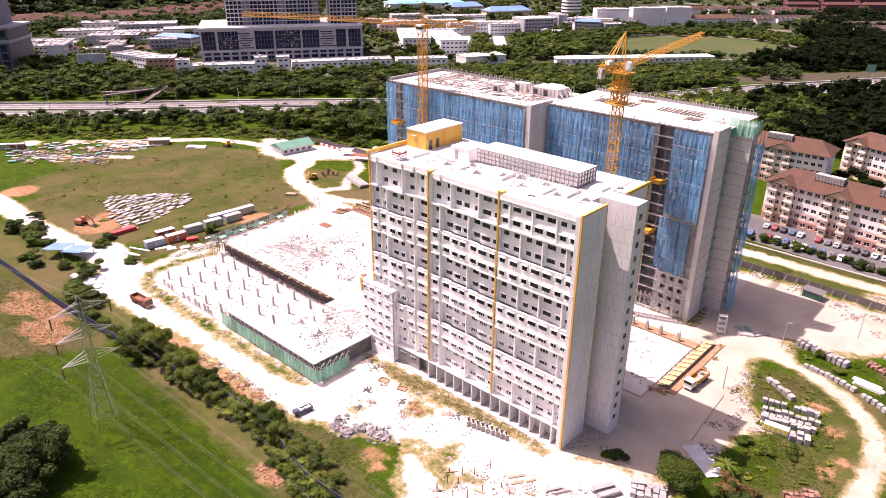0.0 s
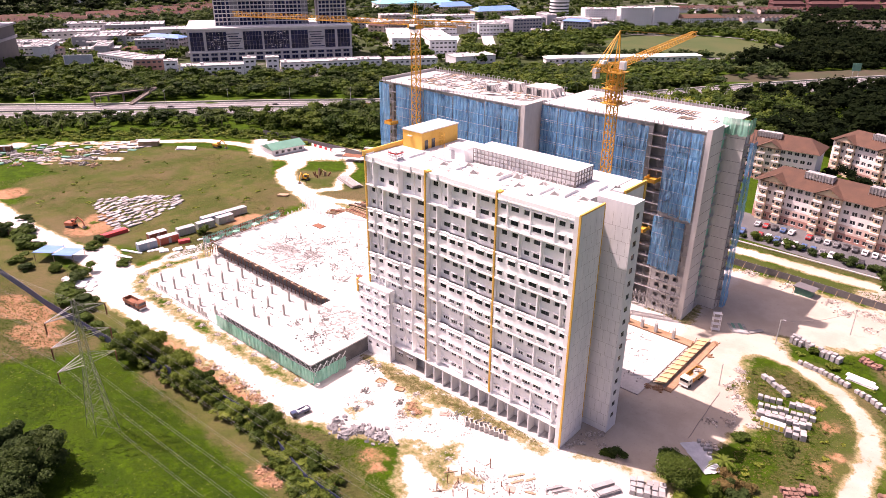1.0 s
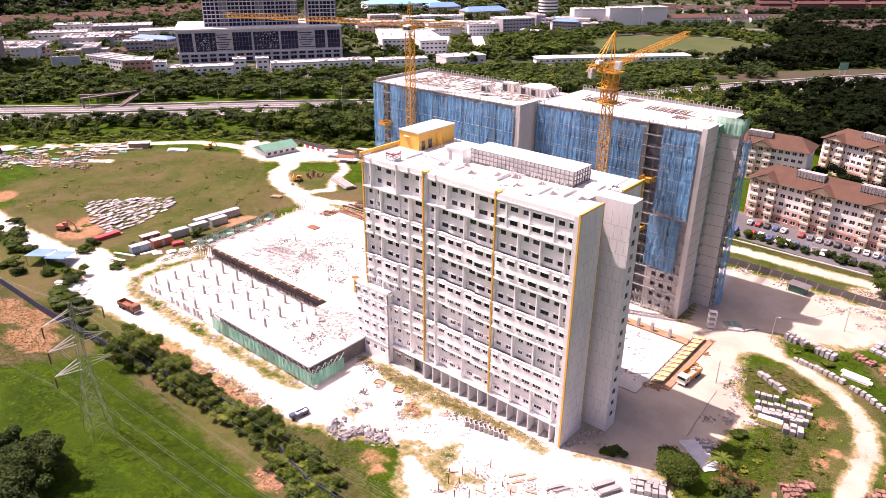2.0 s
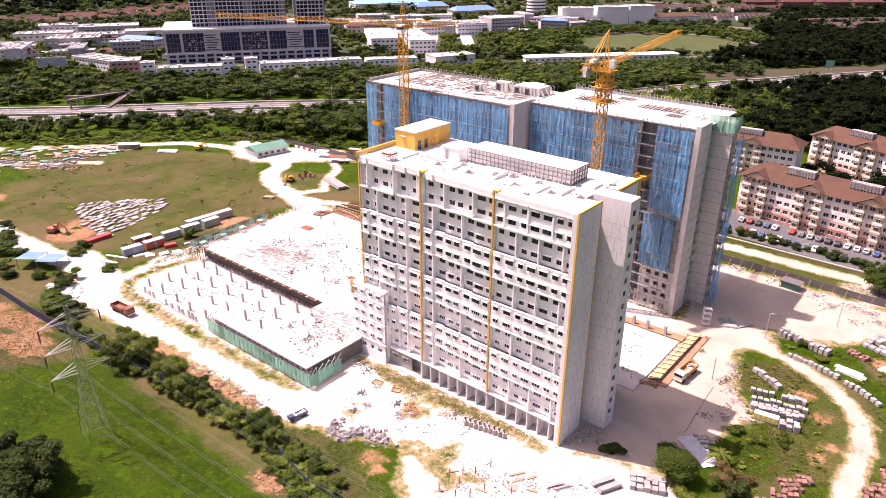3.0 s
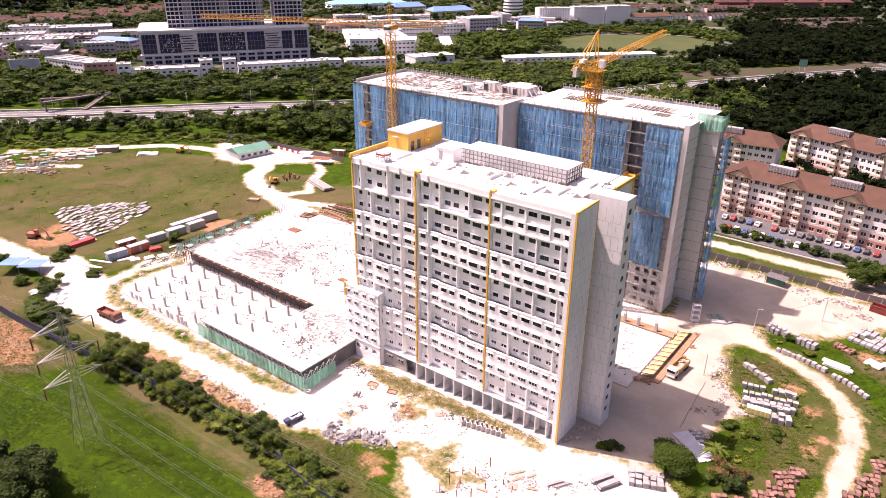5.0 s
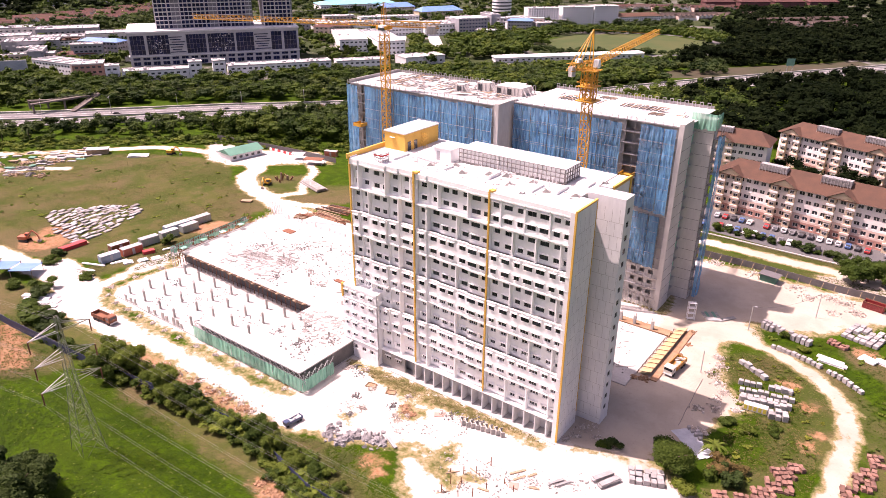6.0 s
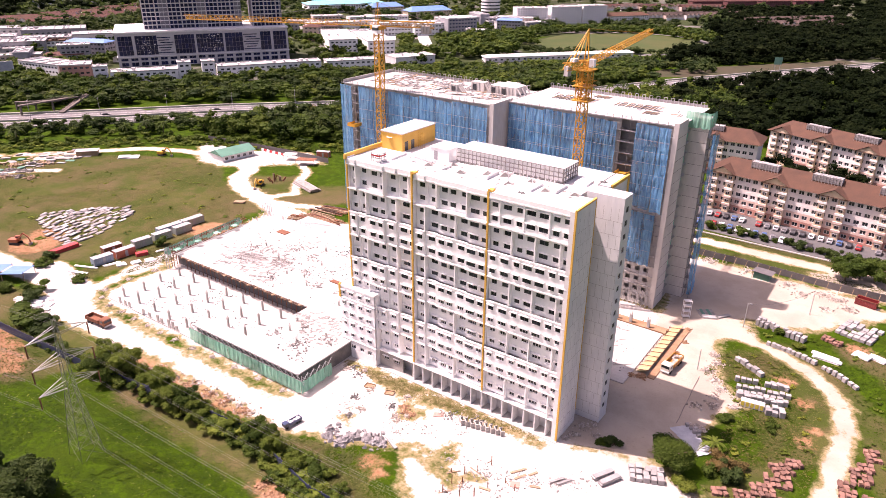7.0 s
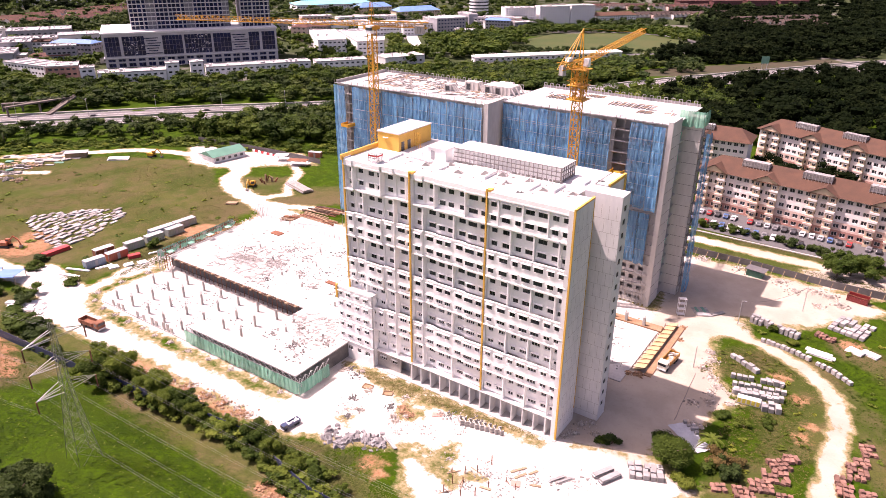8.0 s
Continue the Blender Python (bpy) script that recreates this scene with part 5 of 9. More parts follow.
for i in range(5):
    y = 78.2 + i * 1.9
    bm = B()
    beam(bm, (-109.3, y, 0), (-109.3, y, DZ), 0.12)
    beam(bm, (-109.3, y, 2.6), (-109.3, y + 1.9, DZ), 0.09)
    beam(bm, (-109.3, y + 1.9, 2.6), (-109.3, y, DZ), 0.09)
    part("prop_frame", bm, STEEL, podium)
# dark sheets stand in for the shaded space behind the netting
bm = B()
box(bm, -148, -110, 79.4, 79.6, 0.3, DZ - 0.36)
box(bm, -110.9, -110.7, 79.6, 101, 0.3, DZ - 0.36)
part("back_wall", bm, CONC_D_SHADE, podium)
for x0, x1, y0, y1 in ((-136.5, -132.0, 115.6, 117.0), (-176, -172, 131.5, 134)):
    bm = B()
    box(bm, x0, x1, y0, y1, DZ + 0.004, DZ + 0.25)
    part("slab_opening_cover", bm, RUST, podium, "rust-brown steel cover over a slab opening")
# green draped scaffolding along the west edge
for i in range(17):
    y = 99 + i * 1.9
    x = -189.5 - (0.12 * i)
    bm = B()
    for a in (0, 1.3):
        beam(bm, (x + a, y, 0), (x + a, y, 7.0), 0.16)
        beam(bm, (x + a, y + 0.95, 3.8), (x + a, y + 0.95, 7.0), 0.12)
        beam(bm, (x + a, y, 2.2), (x + a, y + 1.9, 2.2), 0.09)
        beam(bm, (x + a, y, 4.6), (x + a, y + 1.9, 4.6), 0.16)
        beam(bm, (x + a, y, 6.2), (x + a, y + 1.9, 6.2), 0.14)
    beam(bm, (x, y, 2.2), (x, y + 1.9, 4.4), 0.07)
    beam(bm, (x, y, 6.2), (x + 1.3, y, 6.2), 0.08)
    part("scaffold_bay", bm, RUST if i % 3 else STEEL, podium)
    if i < 16:
        part("net_sheet", net_sheet(y, y + (1.95 if i % 3 else 1.2), 4.9 + 0.4 * (i % 2), 6.4, x + 1.45, 240 + i, "y"), NET_G, podium)
        part("net_sheet", net_sheet(y, y + 1.95, 4.7, 6.9, x - 0.15, 620 + i, "y"), NET_G, podium)
        if i % 4 == 1:
            ob = part("net_sheet", net_sheet(0, 1.95, 0, 1.9, 0, 270 + i), NET_G, podium)
            ob.matrix_basis = pose(x + 1.6, y, 6.35, 90, 0, 90)
for i in range(34):
    x, y = (-189.5 + i * 2.2, 140.6) if i < 28 else (-189.4, 131.5 + (i - 28) * 1.6)
    part("starter_bars", beam(beam(B(), (x, y, DZ - 0.1), (x, y, DZ + 1.5), 0.12), (x + 0.5, y, DZ - 0.1), (x + 0.55, y, DZ + rng.uniform(0.8, 1.6)), 0.1), PAINT2 if i % 3 else CONC, podium)


# mats of reinforcement lying on the deck
for x, y, w, dd, rz in ((-172, 110, 9, 5, 8), (-160, 114, 7, 5, -4), (-134, 126, 8, 4, 12)):
    bm = B()
    m = pose(x, y, DZ + 0.06, 0, 0, rz)
    for k in range(int(w / 0.55)):
        if rng.random() < 0.85:
            box(bm, k * 0.55, k * 0.55 + 0.09, rng.uniform(0, 1.2), dd - rng.uniform(0, 1.2), 0, 0.06, m)
    for k in range(int(dd / 0.55)):
        if rng.random() < 0.85:
            box(bm, rng.uniform(0, 2), w - rng.uniform(0, 2), k * 0.55, k * 0.55 + 0.09, 0.06, 0.12, m)
    tagged(part("rebar_mat", bm, SCAFF, podium, "grey reinforcement mat lying on the deck"), kind="stuff")
# plywood sheets, mesh and set-out boards laid over the deck, thickest round the middle
drs = random.Random(72)
SHEET = material("cement_stained_ply", (0.27, 0.26, 0.245), (0.17, 0.16, 0.15), 0.9, 0.8, 5.0, 0.15, vary=0.35, island=True)
for label, poly, n, lo, hi in (("grey cement stained plywood sheets laid on the deck", [(-178, 113), (-172, 122), (-160, 126), (-152, 116), (-151, 105), (-161, 103), (-172, 104)], 190, 0.5, 2.4),
                               ("grey offcuts and battens strewn over the deck", [(-131, 97), (-120, 89), (-113, 91), (-114, 100), (-120, 104), (-127, 102)], 150, 0.3, 1.5),
                               ("scattered grey boards on the open deck", [(-186, 106), (-116, 104), (-116, 138), (-186, 138)], 110, 0.3, 1.6)):
    bm = B()
    for x, y in scatter(poly, n, drs):
        ln, w = drs.uniform(lo, hi), drs.uniform(0.15, 0.75)
        z = DZ + drs.uniform(0.01, 0.05)
        box(bm, -ln / 2, ln / 2, -w / 2, w / 2, 0, 0.04, pose(x, y, z, 0, 0, drs.choice((10, 12, 100, 40)) + drs.uniform(-14, 14)))
    ob = part("laid_boards", bm, SHEET)
    tagged(ob, label, "boards", kind="stuff")
# ---- transmission pylon ----
pyl = thing("transmission_pylon", "grey galvanised lattice power pylon standing in the grass", "pylon")
PC = Vector((-123.2, 37.0, 5.0))
bm = B()
lev = [-0.6, 3.0, 6, 8.6, 10.8, 12.8, 14.6, 16.3, 18.1, 19.9, 21.7, 23.5, 25.3, 27, 28.6]


def half(z):
    return 2.2 * (1 - z / 15) + 0.75 * z / 15 if z < 15 else 0.75 * (1 - (z - 15) / 14) + 0.25 * (z - 15) / 14


def corners(z):
    h = half(z)
    a = 0.0
    return [PC + Vector((h * 1.41 * math.cos(a + k * math.pi / 2 + math.pi / 4), h * 1.41 * math.sin(a + k * math.pi / 2 + math.pi / 4), z)) for k in range(4)]


for z0, z1 in zip(lev, lev[1:]):
    c0, c1 = corners(z0), corners(z1)
    for k in range(4):
        beam(bm, c0[k], c1[k], 0.07)
        beam(bm, c0[k], c1[(k + 1) % 4], 0.032)
        beam(bm, c0[(k + 1) % 4], c1[k], 0.032)
        beam(bm, c1[k], c1[(k + 1) % 4], 0.032)
part("lattice_body", bm, PYLON, pyl)
ARM = Vector((-0.05, -1.0, 0)).normalized()
tips = []
for z in (15.3, 20.5, 25.7):
    for s in (1, -1):
        bm = B()
        tip = PC + ARM * s * 5.2 + Vector((0, 0, z + 0.1))
        for c in corners(z):
            if (c - PC).dot(ARM) * s > 0:
                beam(bm, c, tip, 0.085)
                beam(bm, c + Vector((0, 0, 1.6)), tip, 0.075)
        part("cross_arm", bm, STEEL if s > 0 else PYLON, pyl)
        ib = tube(B(), tip, tip - Vector((0, 0, 2.4)), 0.13, 0.13, 8)
        part("insulator", ib, RUST, pyl, "brown hanging insulator string")
        tips.append(tip - Vector((0, 0, 2.4)))
tips.append(PC + Vector((0, 0, 28.6)))
WIRE_DIR = Vector((0.995, 0.10, 0)).normalized()
for tip in tips:
    for off in ((-0.2, 0.2) if tip.z < 33 else (0,)):
        for sgn, ln in ((1, 190), (-1, 230)):
            cv = bpy.data.curves.new("power_line", "CURVE")
            cv.dimensions = "3D"
            cv.bevel_depth = 0.009
            sp = cv.splines.new("POLY")
            sp.points.add(24)
            n = Vector((-WIRE_DIR.y, WIRE_DIR.x, 0))
            for i in range(25):
                t = i / 24
                p = tip + n * off + WIRE_DIR * sgn * ln * t + Vector((0, 0, -26 * t * (1 - t)))
                sp.points[i].co = (*p, 1)
            cv.materials.append(WIREM)
            ob = new("power_line", cv)
            tagged(ob, "thin grey overhead power line strung from the pylon", "power line", "power lines")

# ---- red roofed flats beyond the road ----
FWIN = {}


def flat_window(parent, x, y, z, w, h, hood=False):
    """A small casement seen from afar: a pale frame with two sunk dark panes."""
    key = (w, h, hood)
    if key not in FWIN:
        bm = B()
        us, vs = (-w / 2, -w / 2 + 0.1, -0.05, 0.05, w / 2 - 0.1, w / 2), (0.0, 0.1, h - 0.1, h)
        g = [[bm.verts.new((u, -0.03, v)) for v in vs] for u in us]
        for i in range(5):
            for j in range(3):
                f = [g[i][j], g[i + 1][j], g[i + 1][j + 1], g[i][j + 1]]
                if j == 1 and i in (1, 3):
                    k = [bm.verts.new(v.co + Vector((0, 0.09, 0))) for v in f]
                    bm.faces.new(k)
                    for q in range(4):
                        bm.faces.new((f[q], f[(q + 1) % 4], k[(q + 1) % 4], k[q])).material_index = 1
                else:
                    bm.faces.new(f).material_index = 1
        if hood:
            bm.faces.ensure_lookup_table()
            n = len(bm.faces)
            box(bm, -w / 2 - 0.15, w / 2 + 0.15, -0.56, 0.0, h + 0.06, h + 0.18)
            bm.faces.ensure_lookup_table()
            for f in bm.faces[n:]:
                f.material_index = 1
        FWIN[key] = mesh_of("window", bm, GLASS)
        FWIN[key].materials.append(PAINT2)
    return share("window", FWIN[key], parent, pose(x, y, z))


def flats(x0, x1, y0, depth, storeys, hgt, ridge, seed, m):
    ap = thing("walk_up_flats", "five storey peach and white flats under a red-brown tiled roof", "apartment block", "red roofed flats", m=m)
    rs = random.Random(seed)
    L = x1 - x0
    for f in range(storeys):
        bm = B()
        holes = []
        x = 0.9
        while x + 2.2 < L:
            holes.append((x, x + 1.8, 0.75, 2.2))
            x += 2.65
        holed(bm, (x0, y0, f * hgt), (1, 0, 0), (0, -1, 0), L, hgt, holes, 0.25)
        part("wall", bm, SALMON if f == 0 else (PEACH if f == 1 else CREAMP), ap)
        for a, b, c, d in holes:
            flat_window(ap, x0 + (a + b) / 2, y0 + 0.2, f * hgt + 0.75, 1.8, 1.45)
    bm = B()
    box(bm, x0 + 0.1, x1 - 0.1, y0 + 0.3, y0 + depth, 0, storeys * hgt)
    part("body", bm, PAINT2, ap)
    bays = int(L / 19)
    for k in range(bays + 1):
        xc = x0 + 6 + k * 19
        if xc > x1 - 4:
            break
        for s in (-3.0, 3.0):
            bm = B()
            holes = [(0.5, 1.9, f * hgt + 0.9, f * hgt + 2.1) for f in range(storeys)]
            holed(bm, (xc + s - 1.2, y0 - 1.4, 0), (1, 0, 0), (0, -1, 0), 2.4, storeys * hgt, holes, 0.2)
            box(bm, xc + s - 1.2, xc + s - 1.18, y0 - 1.4, y0, 0, storeys * hgt)
            box(bm, xc + s + 1.18, xc + s + 1.2, y0 - 1.4, y0, 0, storeys * hgt)
            part("bay", bm, YELLOWP, ap)
            for f in range(1, storeys):
                part("balcony_band", box(B(), xc + s - 1.5, xc + s + 1.5, y0 - 1.85, y0 - 1.4, f * hgt - 0.15, f * hgt + 0.55), PEACH if f < 3 else CREAMP, ap)
            for a, b, c, d in holes:
                flat_window(ap, xc + s, y0 - 1.2, c, 1.4, 1.2, True)
        g = B()
        zz = storeys * hgt
        a = [g.verts.new(p) for p in ((xc - 5, y0 - 2.2, zz - 0.2), (xc + 5, y0 - 2.2, zz - 0.2), (xc, y0 - 2.2, zz + 2.6), (xc - 5, y0 + 4, zz - 0.2), (xc + 5, y0 + 4, zz - 0.2), (xc, y0 + 6, zz + 2.6))]
        for fc in ((0, 2, 5, 3), (1, 4, 5, 2), (0, 3, 4, 1)):
            g.faces.new([a[i] for i in fc])
        part("gable_roof", g, ROOF_R, ap)
        g = B()
        a = [g.verts.new(p) for p in ((xc - 4.4, y0 - 1.6, zz - 0.1), (xc + 4.4, y0 - 1.6, zz - 0.1), (xc, y0 - 1.6, zz + 2.2))]
        g.faces.new(a)
        part("gable_wall", g, YELLOWP, ap)
    g = B()
    zz = storeys * hgt
    e = 1.2
    a = [g.verts.new(p) for p in ((x0 - e, y0 - e, zz - 0.25), (x1 + e, y0 - e, zz - 0.25), (x1 + e, y0 + depth + e, zz - 0.25), (x0 - e, y0 + depth + e, zz - 0.25),
                                  (x0 + 5, y0 + depth / 2, zz + ridge), (x1 - 5, y0 + depth / 2, zz + ridge))]
    for fc in ((0, 1, 5, 4), (1, 2, 5), (2, 3, 4, 5), (3, 0, 4), (0, 3, 2, 1)):
        g.faces.new([a[i] for i in fc])
    part("roof", g, ROOF_R, ap)
    # water tanks on the slope
    x = x0 + 14
    while x < x1 - 12:
        bm = B()
        zr = zz + ridge * 0.50
        for i in range(9):
            for j in range(3):
                xx, yy, z1 = x + i * 1.05, y0 + depth * 0.27 + 1.0, zr + 0.6 + j * 0.75
                box(bm, xx + 0.06, xx + 0.99, yy - 1.2, yy + 1.6, z1, z1 + 0.66)
        tagged(part("tank_bank", bm, BLOCK, ap, "pale water tanks in a rooftop frame"), label="pale water tanks in a rooftop frame", kind="stuff")
        bm = B()
        for i in range(10):
            beam(bm, (x + i * 1.05, y0 + depth * 0.27 - 0.35, zr - 0.4), (x + i * 1.05, y0 + depth * 0.27 - 0.35, zr + 3.0), 0.12)
        part("tank_frame", bm, STEEL, ap)
        x += 21
    return ap


flats(-44, 62, 0, 15, 5, 2.95, 4.2, 1, pose(-29, 248, 0, 0, 0, -8))
flats(-5, 100, 0, 15, 5, 2.95, 4.2, 2, pose(-62, 330, 0, 0, 0, -21))
flats(-70, 11, 0, 15, 5, 2.95, 4.2, 3, pose(-76, 300, 0, 0, 0, 3))

# ---- green roofed site office ----
office = thing("site_shed", "long white site shed with a green metal gable roof", "shed", m=pose(-265.4, 180.2, 0, 0, 0, 82) @ Matrix.Scale(0.82, 4))
bm = B()
box(bm, 0, 20, 0, 12, 0, 3.6)
part("wall", bm, PAINT2, office)
bm = B()
a = [bm.verts.new(p) for p in ((-0.8, -1, 3.5), (20.8, -1, 3.5), (20.8, 13, 3.5), (-0.8, 13, 3.5), (-0.8, 6, 6.1), (20.8, 6, 6.1))]
for f in ((0, 1, 5, 4), (2, 3, 4, 5), (0, 4, 3), (1, 2, 5), (0, 3, 2, 1)):
    bm.faces.new([a[i] for i in f])
part("roof", bm, ROOF_GR, office)
for i in range(5):
    bm = B()
    box(bm, 1.5 + i * 3.8, 3.4 + i * 3.8, -0.06, 0.02, 1.0, 2.4)
    part("window_panel", bm, GLASS, office)
part("annex", box(B(), 1.0, 10.0, 12.0, 18.0, 0, 2.7), PAINT2, office, "white flat roofed annex")
part("annex_roof", box(B(), 0.7, 10.3, 13.1, 18.4, 2.7, 2.85), ROOFW, office)

# ---- shipping containers ----
def container(x, y, rz, ln, mat, label, z=0.0):
    c = thing("shipping_container", label, "container", "site containers", m=pose(x, y, z, 0, 0, rz))
    bm = B()
    k = int(ln / 0.3)
    ring = [(ln * i / k, -0.05 if i % 2 else 0.0) for i in range(k + 1)] + [(ln * i / k, 2.49 if i % 2 else 2.44) for i in range(k, -1, -1)]
    lo = [bm.verts.new((a, b, 0.12)) for a, b in ring]
    hi = [bm.verts.new((a, b, 2.5)) for a, b in ring]
    for i in range(len(ring)):
        j = (i + 1) % len(ring)
        bm.faces.new((lo[i], lo[j], hi[j], hi[i]))
    bm.faces.new(hi)
    part("shell", bm, mat, c)
    bm = B()
    box(bm, -0.03, ln + 0.03, -0.05, 2.49, 2.5, 2.6)
    part("roof", bm, ROOF_G, c)
    for xx in (0, ln - 0.15):
        for yy in (-0.04, 2.36):
            part("corner_post", box(B(), xx, xx + 0.15, yy, yy + 0.12, 0, 2.55), GREYP, c)
    bm = B()
    box(bm, ln * 0.45, ln * 0.45 + 0.9, -0.08, -0.045, 0.2, 2.2)
    part("door", bm, GREYP, c)


CB = paint("container_blue_grey", (0.20, 0.26, 0.34))
CR = paint("container_red", (0.40, 0.11, 0.07))
CG = paint("container_grey_green", (0.30, 0.34, 0.31))
for x, y, rz, ln, mt, lb in ((-208.3, 86.5, 84, 6.1, CB, "blue-grey shipping container office with white roof"), (-207.8, 93.5, 86, 6.6, CR, "brick red shipping container with a pale roof"),
                             (-213.5, 92.8, 85, 6.1, RUST, "rusty brown shipping container"), (-210.4, 101.5, 84, 6.1, CG, "grey-green shipping container with white roof"), (-210.0, 108.8, 86, 6.1, CG, "grey-green shipping container with white roof"),
                             (-209.6, 116.5, 88, 6.1, CG, "grey-green shipping container with white roof"), (-213.4, 112.6, 86, 9, CB, "blue-grey shipping container with white roof"), (-212.8, 122, 87, 8, CG, "grey-green shipping container with white roof"),
                             (-238, 212, 20, 6.1, CR, "red and white shipping container by the yard fence")):
    container(x, y, rz, ln, mt, lb)

# ---- stacks of blocks and building material ----
def stack(x, y, rz, nx_, ny_, w, d, h, mat, label, cat="pallet of blocks", group="block stacks", gap=0.12, seed=0):
    """A field of wrapped pallets, each a thing of its own."""
    rs = random.Random(seed * 31 + int(x * 7))
    mesh = B()
    if mat is BRICKS:
        ring = None
        for k in range(10):
            o, i = rs.uniform(-0.05, 0.05), 0.09 if k % 2 else gap / 2
            q = [mesh.verts.new((sx * (w / 2 - i) + o, sy * (d / 2 - i) - o, h * (k // 2 * 2 + (1.55 if k % 2 else 0.1)) / 10)) for sx, sy in ((-1, -1), (1, -1), (1, 1), (-1, 1))]
            t = [mesh.verts.new(v.co + Vector((0, 0, h * (0.04 if k % 2 else 0.145)))) for v in q]
            for lo, hi in (((ring, q),) if ring else ()) + ((q, t),):
                for c in range(4):
                    mesh.faces.new((lo[c], lo[(c + 1) % 4], hi[(c + 1) % 4], hi[c]))
            ring = t
        mesh.faces.new(ring)
    else:
        box(mesh, -w / 2 + gap / 2, w / 2 - gap / 2, -d / 2 + gap / 2, d / 2 - gap / 2, 0.0, h)
        bmesh.ops.bevel(mesh, geom=list(mesh.edges), offset=0.05, segments=1, affect="EDGES")
    me = mesh_of("block_pallet", mesh, mat)
    for i in range(nx_):
        for j in range(ny_):
            if rs.random() < 0.06:
                continue
            p = pose(x, y, 0, 0, 0, rz) @ Vector((i * w + rs.uniform(-0.08, 0.08), j * d + rs.uniform(-0.08, 0.08), 0))
            ob = new("block_pallet", me)
            wild = 5.0 if mat is BRICKS else 1.0
            ob.matrix_basis = pose(p.x, p.y, 0, rs.uniform(-2, 2) * (wild - 1), rs.uniform(-2, 2) * (wild - 1), rz + rs.uniform(-4, 4) * wild) @ Matrix.Diagonal((rs.uniform(0.8, 1.02), rs.uniform(0.8, 1.0), rs.uniform(0.7, 1.08), 1))
            tagged(ob, label, cat, group)


PAL = "grey concrete blocks stacked on a pallet in the yard"
stack(-29.5, 134.6, 14, 8, 1, 1.35, 1.3, 1.2, BLOCK, PAL, seed=1)
stack(-30.4, 137.6, 14, 9, 1, 1.3, 1.3, 1.2, BLOCK, PAL, seed=2)
stack(-31.4, 140.6, 14, 9, 1, 1.3, 1.3, 1.2, BLOCK, PAL, seed=3)
stack(-22.8, 131.4, 16, 3, 2, 1.4, 1.4, 1.4, BLOCK, PAL, seed=4)
stack(-33.2, 149.4, -32, 5, 1, 1.7, 1.4, 1.2, BLOCK, PAL, seed=5)
stack(-24.3, 143.5, -8, 3, 1, 1.5, 1.4, 1.0, BLOCK, PAL, seed=6)

# ---- trees and bushes ----
def crown_mesh(name, seed, r, h, n, leaf, mat, lobes=8, spread=0.42):
    rs = np.random.default_rng(seed)
    q = crown_quads(rs, n, r, h, leaf, lobes, spread, 5, 9)
    q[:, :, 2] -= np.percentile(q[:, :, 2], 1)
    return quads_mesh(name, q, mat)


def trunk_bm(seed, h, r, spread):
    rs = random.Random(seed)
    bm = B()
    top = Vector((rs.uniform(-0.3, 0.3), rs.uniform(-0.3, 0.3), h * 0.55))
    tube(bm, (0, 0, -0.5), top, r, r * 0.6, 8)
    for k in range(6):
        a = k * 1.05 + rs.uniform(-0.3, 0.3)
        q = top + Vector((math.cos(a) * spread, math.sin(a) * spread, h * rs.uniform(0.12, 0.32)))
        tube(bm, top - Vector((0, 0, h * 0.1 * rs.random())), q, r * 0.45, r * 0.15, 6)
    return bm


TREE = {}


def tree(x, y, r, h, mat=None, label="leafy green tree at the edge of the site", n=1500, leaf=0.55, seed=0, low=False, category="tree", group="site trees", spread=0.42):
    mat = mat or LEAF
    key = (round(r), round(h), mat.name, seed % 3, low, n, spread)
    if key not in TREE:
        t0 = mesh_of("trunk", trunk_bm(seed, h * (0.5 if low else 0.8), r * 0.05 + 0.06, r * 0.5), BARK)
        TREE[key] = t0, crown_mesh("crown", seed + 17, r, h * (0.95 if low else 0.75), n, leaf, mat, 9 if low else 26, spread)
    t0, c0 = TREE[key]
    t = thing("bush" if low else "tree", label, category, group, m=pose(x, y, land(x, y), 0, 0, (seed * 67) % 360))
    share("trunk", t0, t, Matrix())
    share("crown", c0, t, pose(0, 0, 0.0 if low else h * 0.22))
    return t


def bush(x, y, r, h, mat=None, seed=0, n=900, leaf=0.30, label="low green bush in rough grass"):
    return tree(x, y, r, h, mat, label, n, leaf, seed, True, "bush", "site bushes")


# the row along the site fence
for i, (x, y, r, h) in enumerate(((-152, 57.0, 4.4, 9.0), (-147, 58.8, 4.6, 10.0), (-149, 55.0, 3.8, 8.0), (-134.0, 58.8, 3.8, 8.0), (-129.0, 58.2, 3.4, 7.0), (-124, 59.4, 3.2, 6.5), (-120.5, 58.8, 2.6, 5.5),
                                  (-112.0, 60.0, 2.4, 4.6), (-103.0, 60.4, 2.6, 5.6), (-99.0, 60.0, 2.4, 5.8), (-92.5, 60.0, 2.3, 4.4), (-87.5, 60.2, 1.9, 3.6))):
    tree(x, y, r, h, (LEAF_N, LEAF_N, LEAF)[i % 3], "leafy green tree in a row beside the site fence", 10000, 0.27, i, category="tree", group="fence row trees")
for i, (x, y, r, h) in enumerate(((-116, 21.0, 6, 10), (-110, 17.5, 6, 10), (-121, 25, 4.5, 7), (-105, 14.5, 6, 9), (-126, 23.5, 4, 7))):
    tree(x, y, r, h, LEAF_D, "dense dark green tree on the grass bank", 8000, 0.42, i + 30)
tree(-34.2, 102.6, 5.2, 8.6, LEAF, "round dense green tree beside the gravel", 15000, 0.30, 50, spread=0.20)
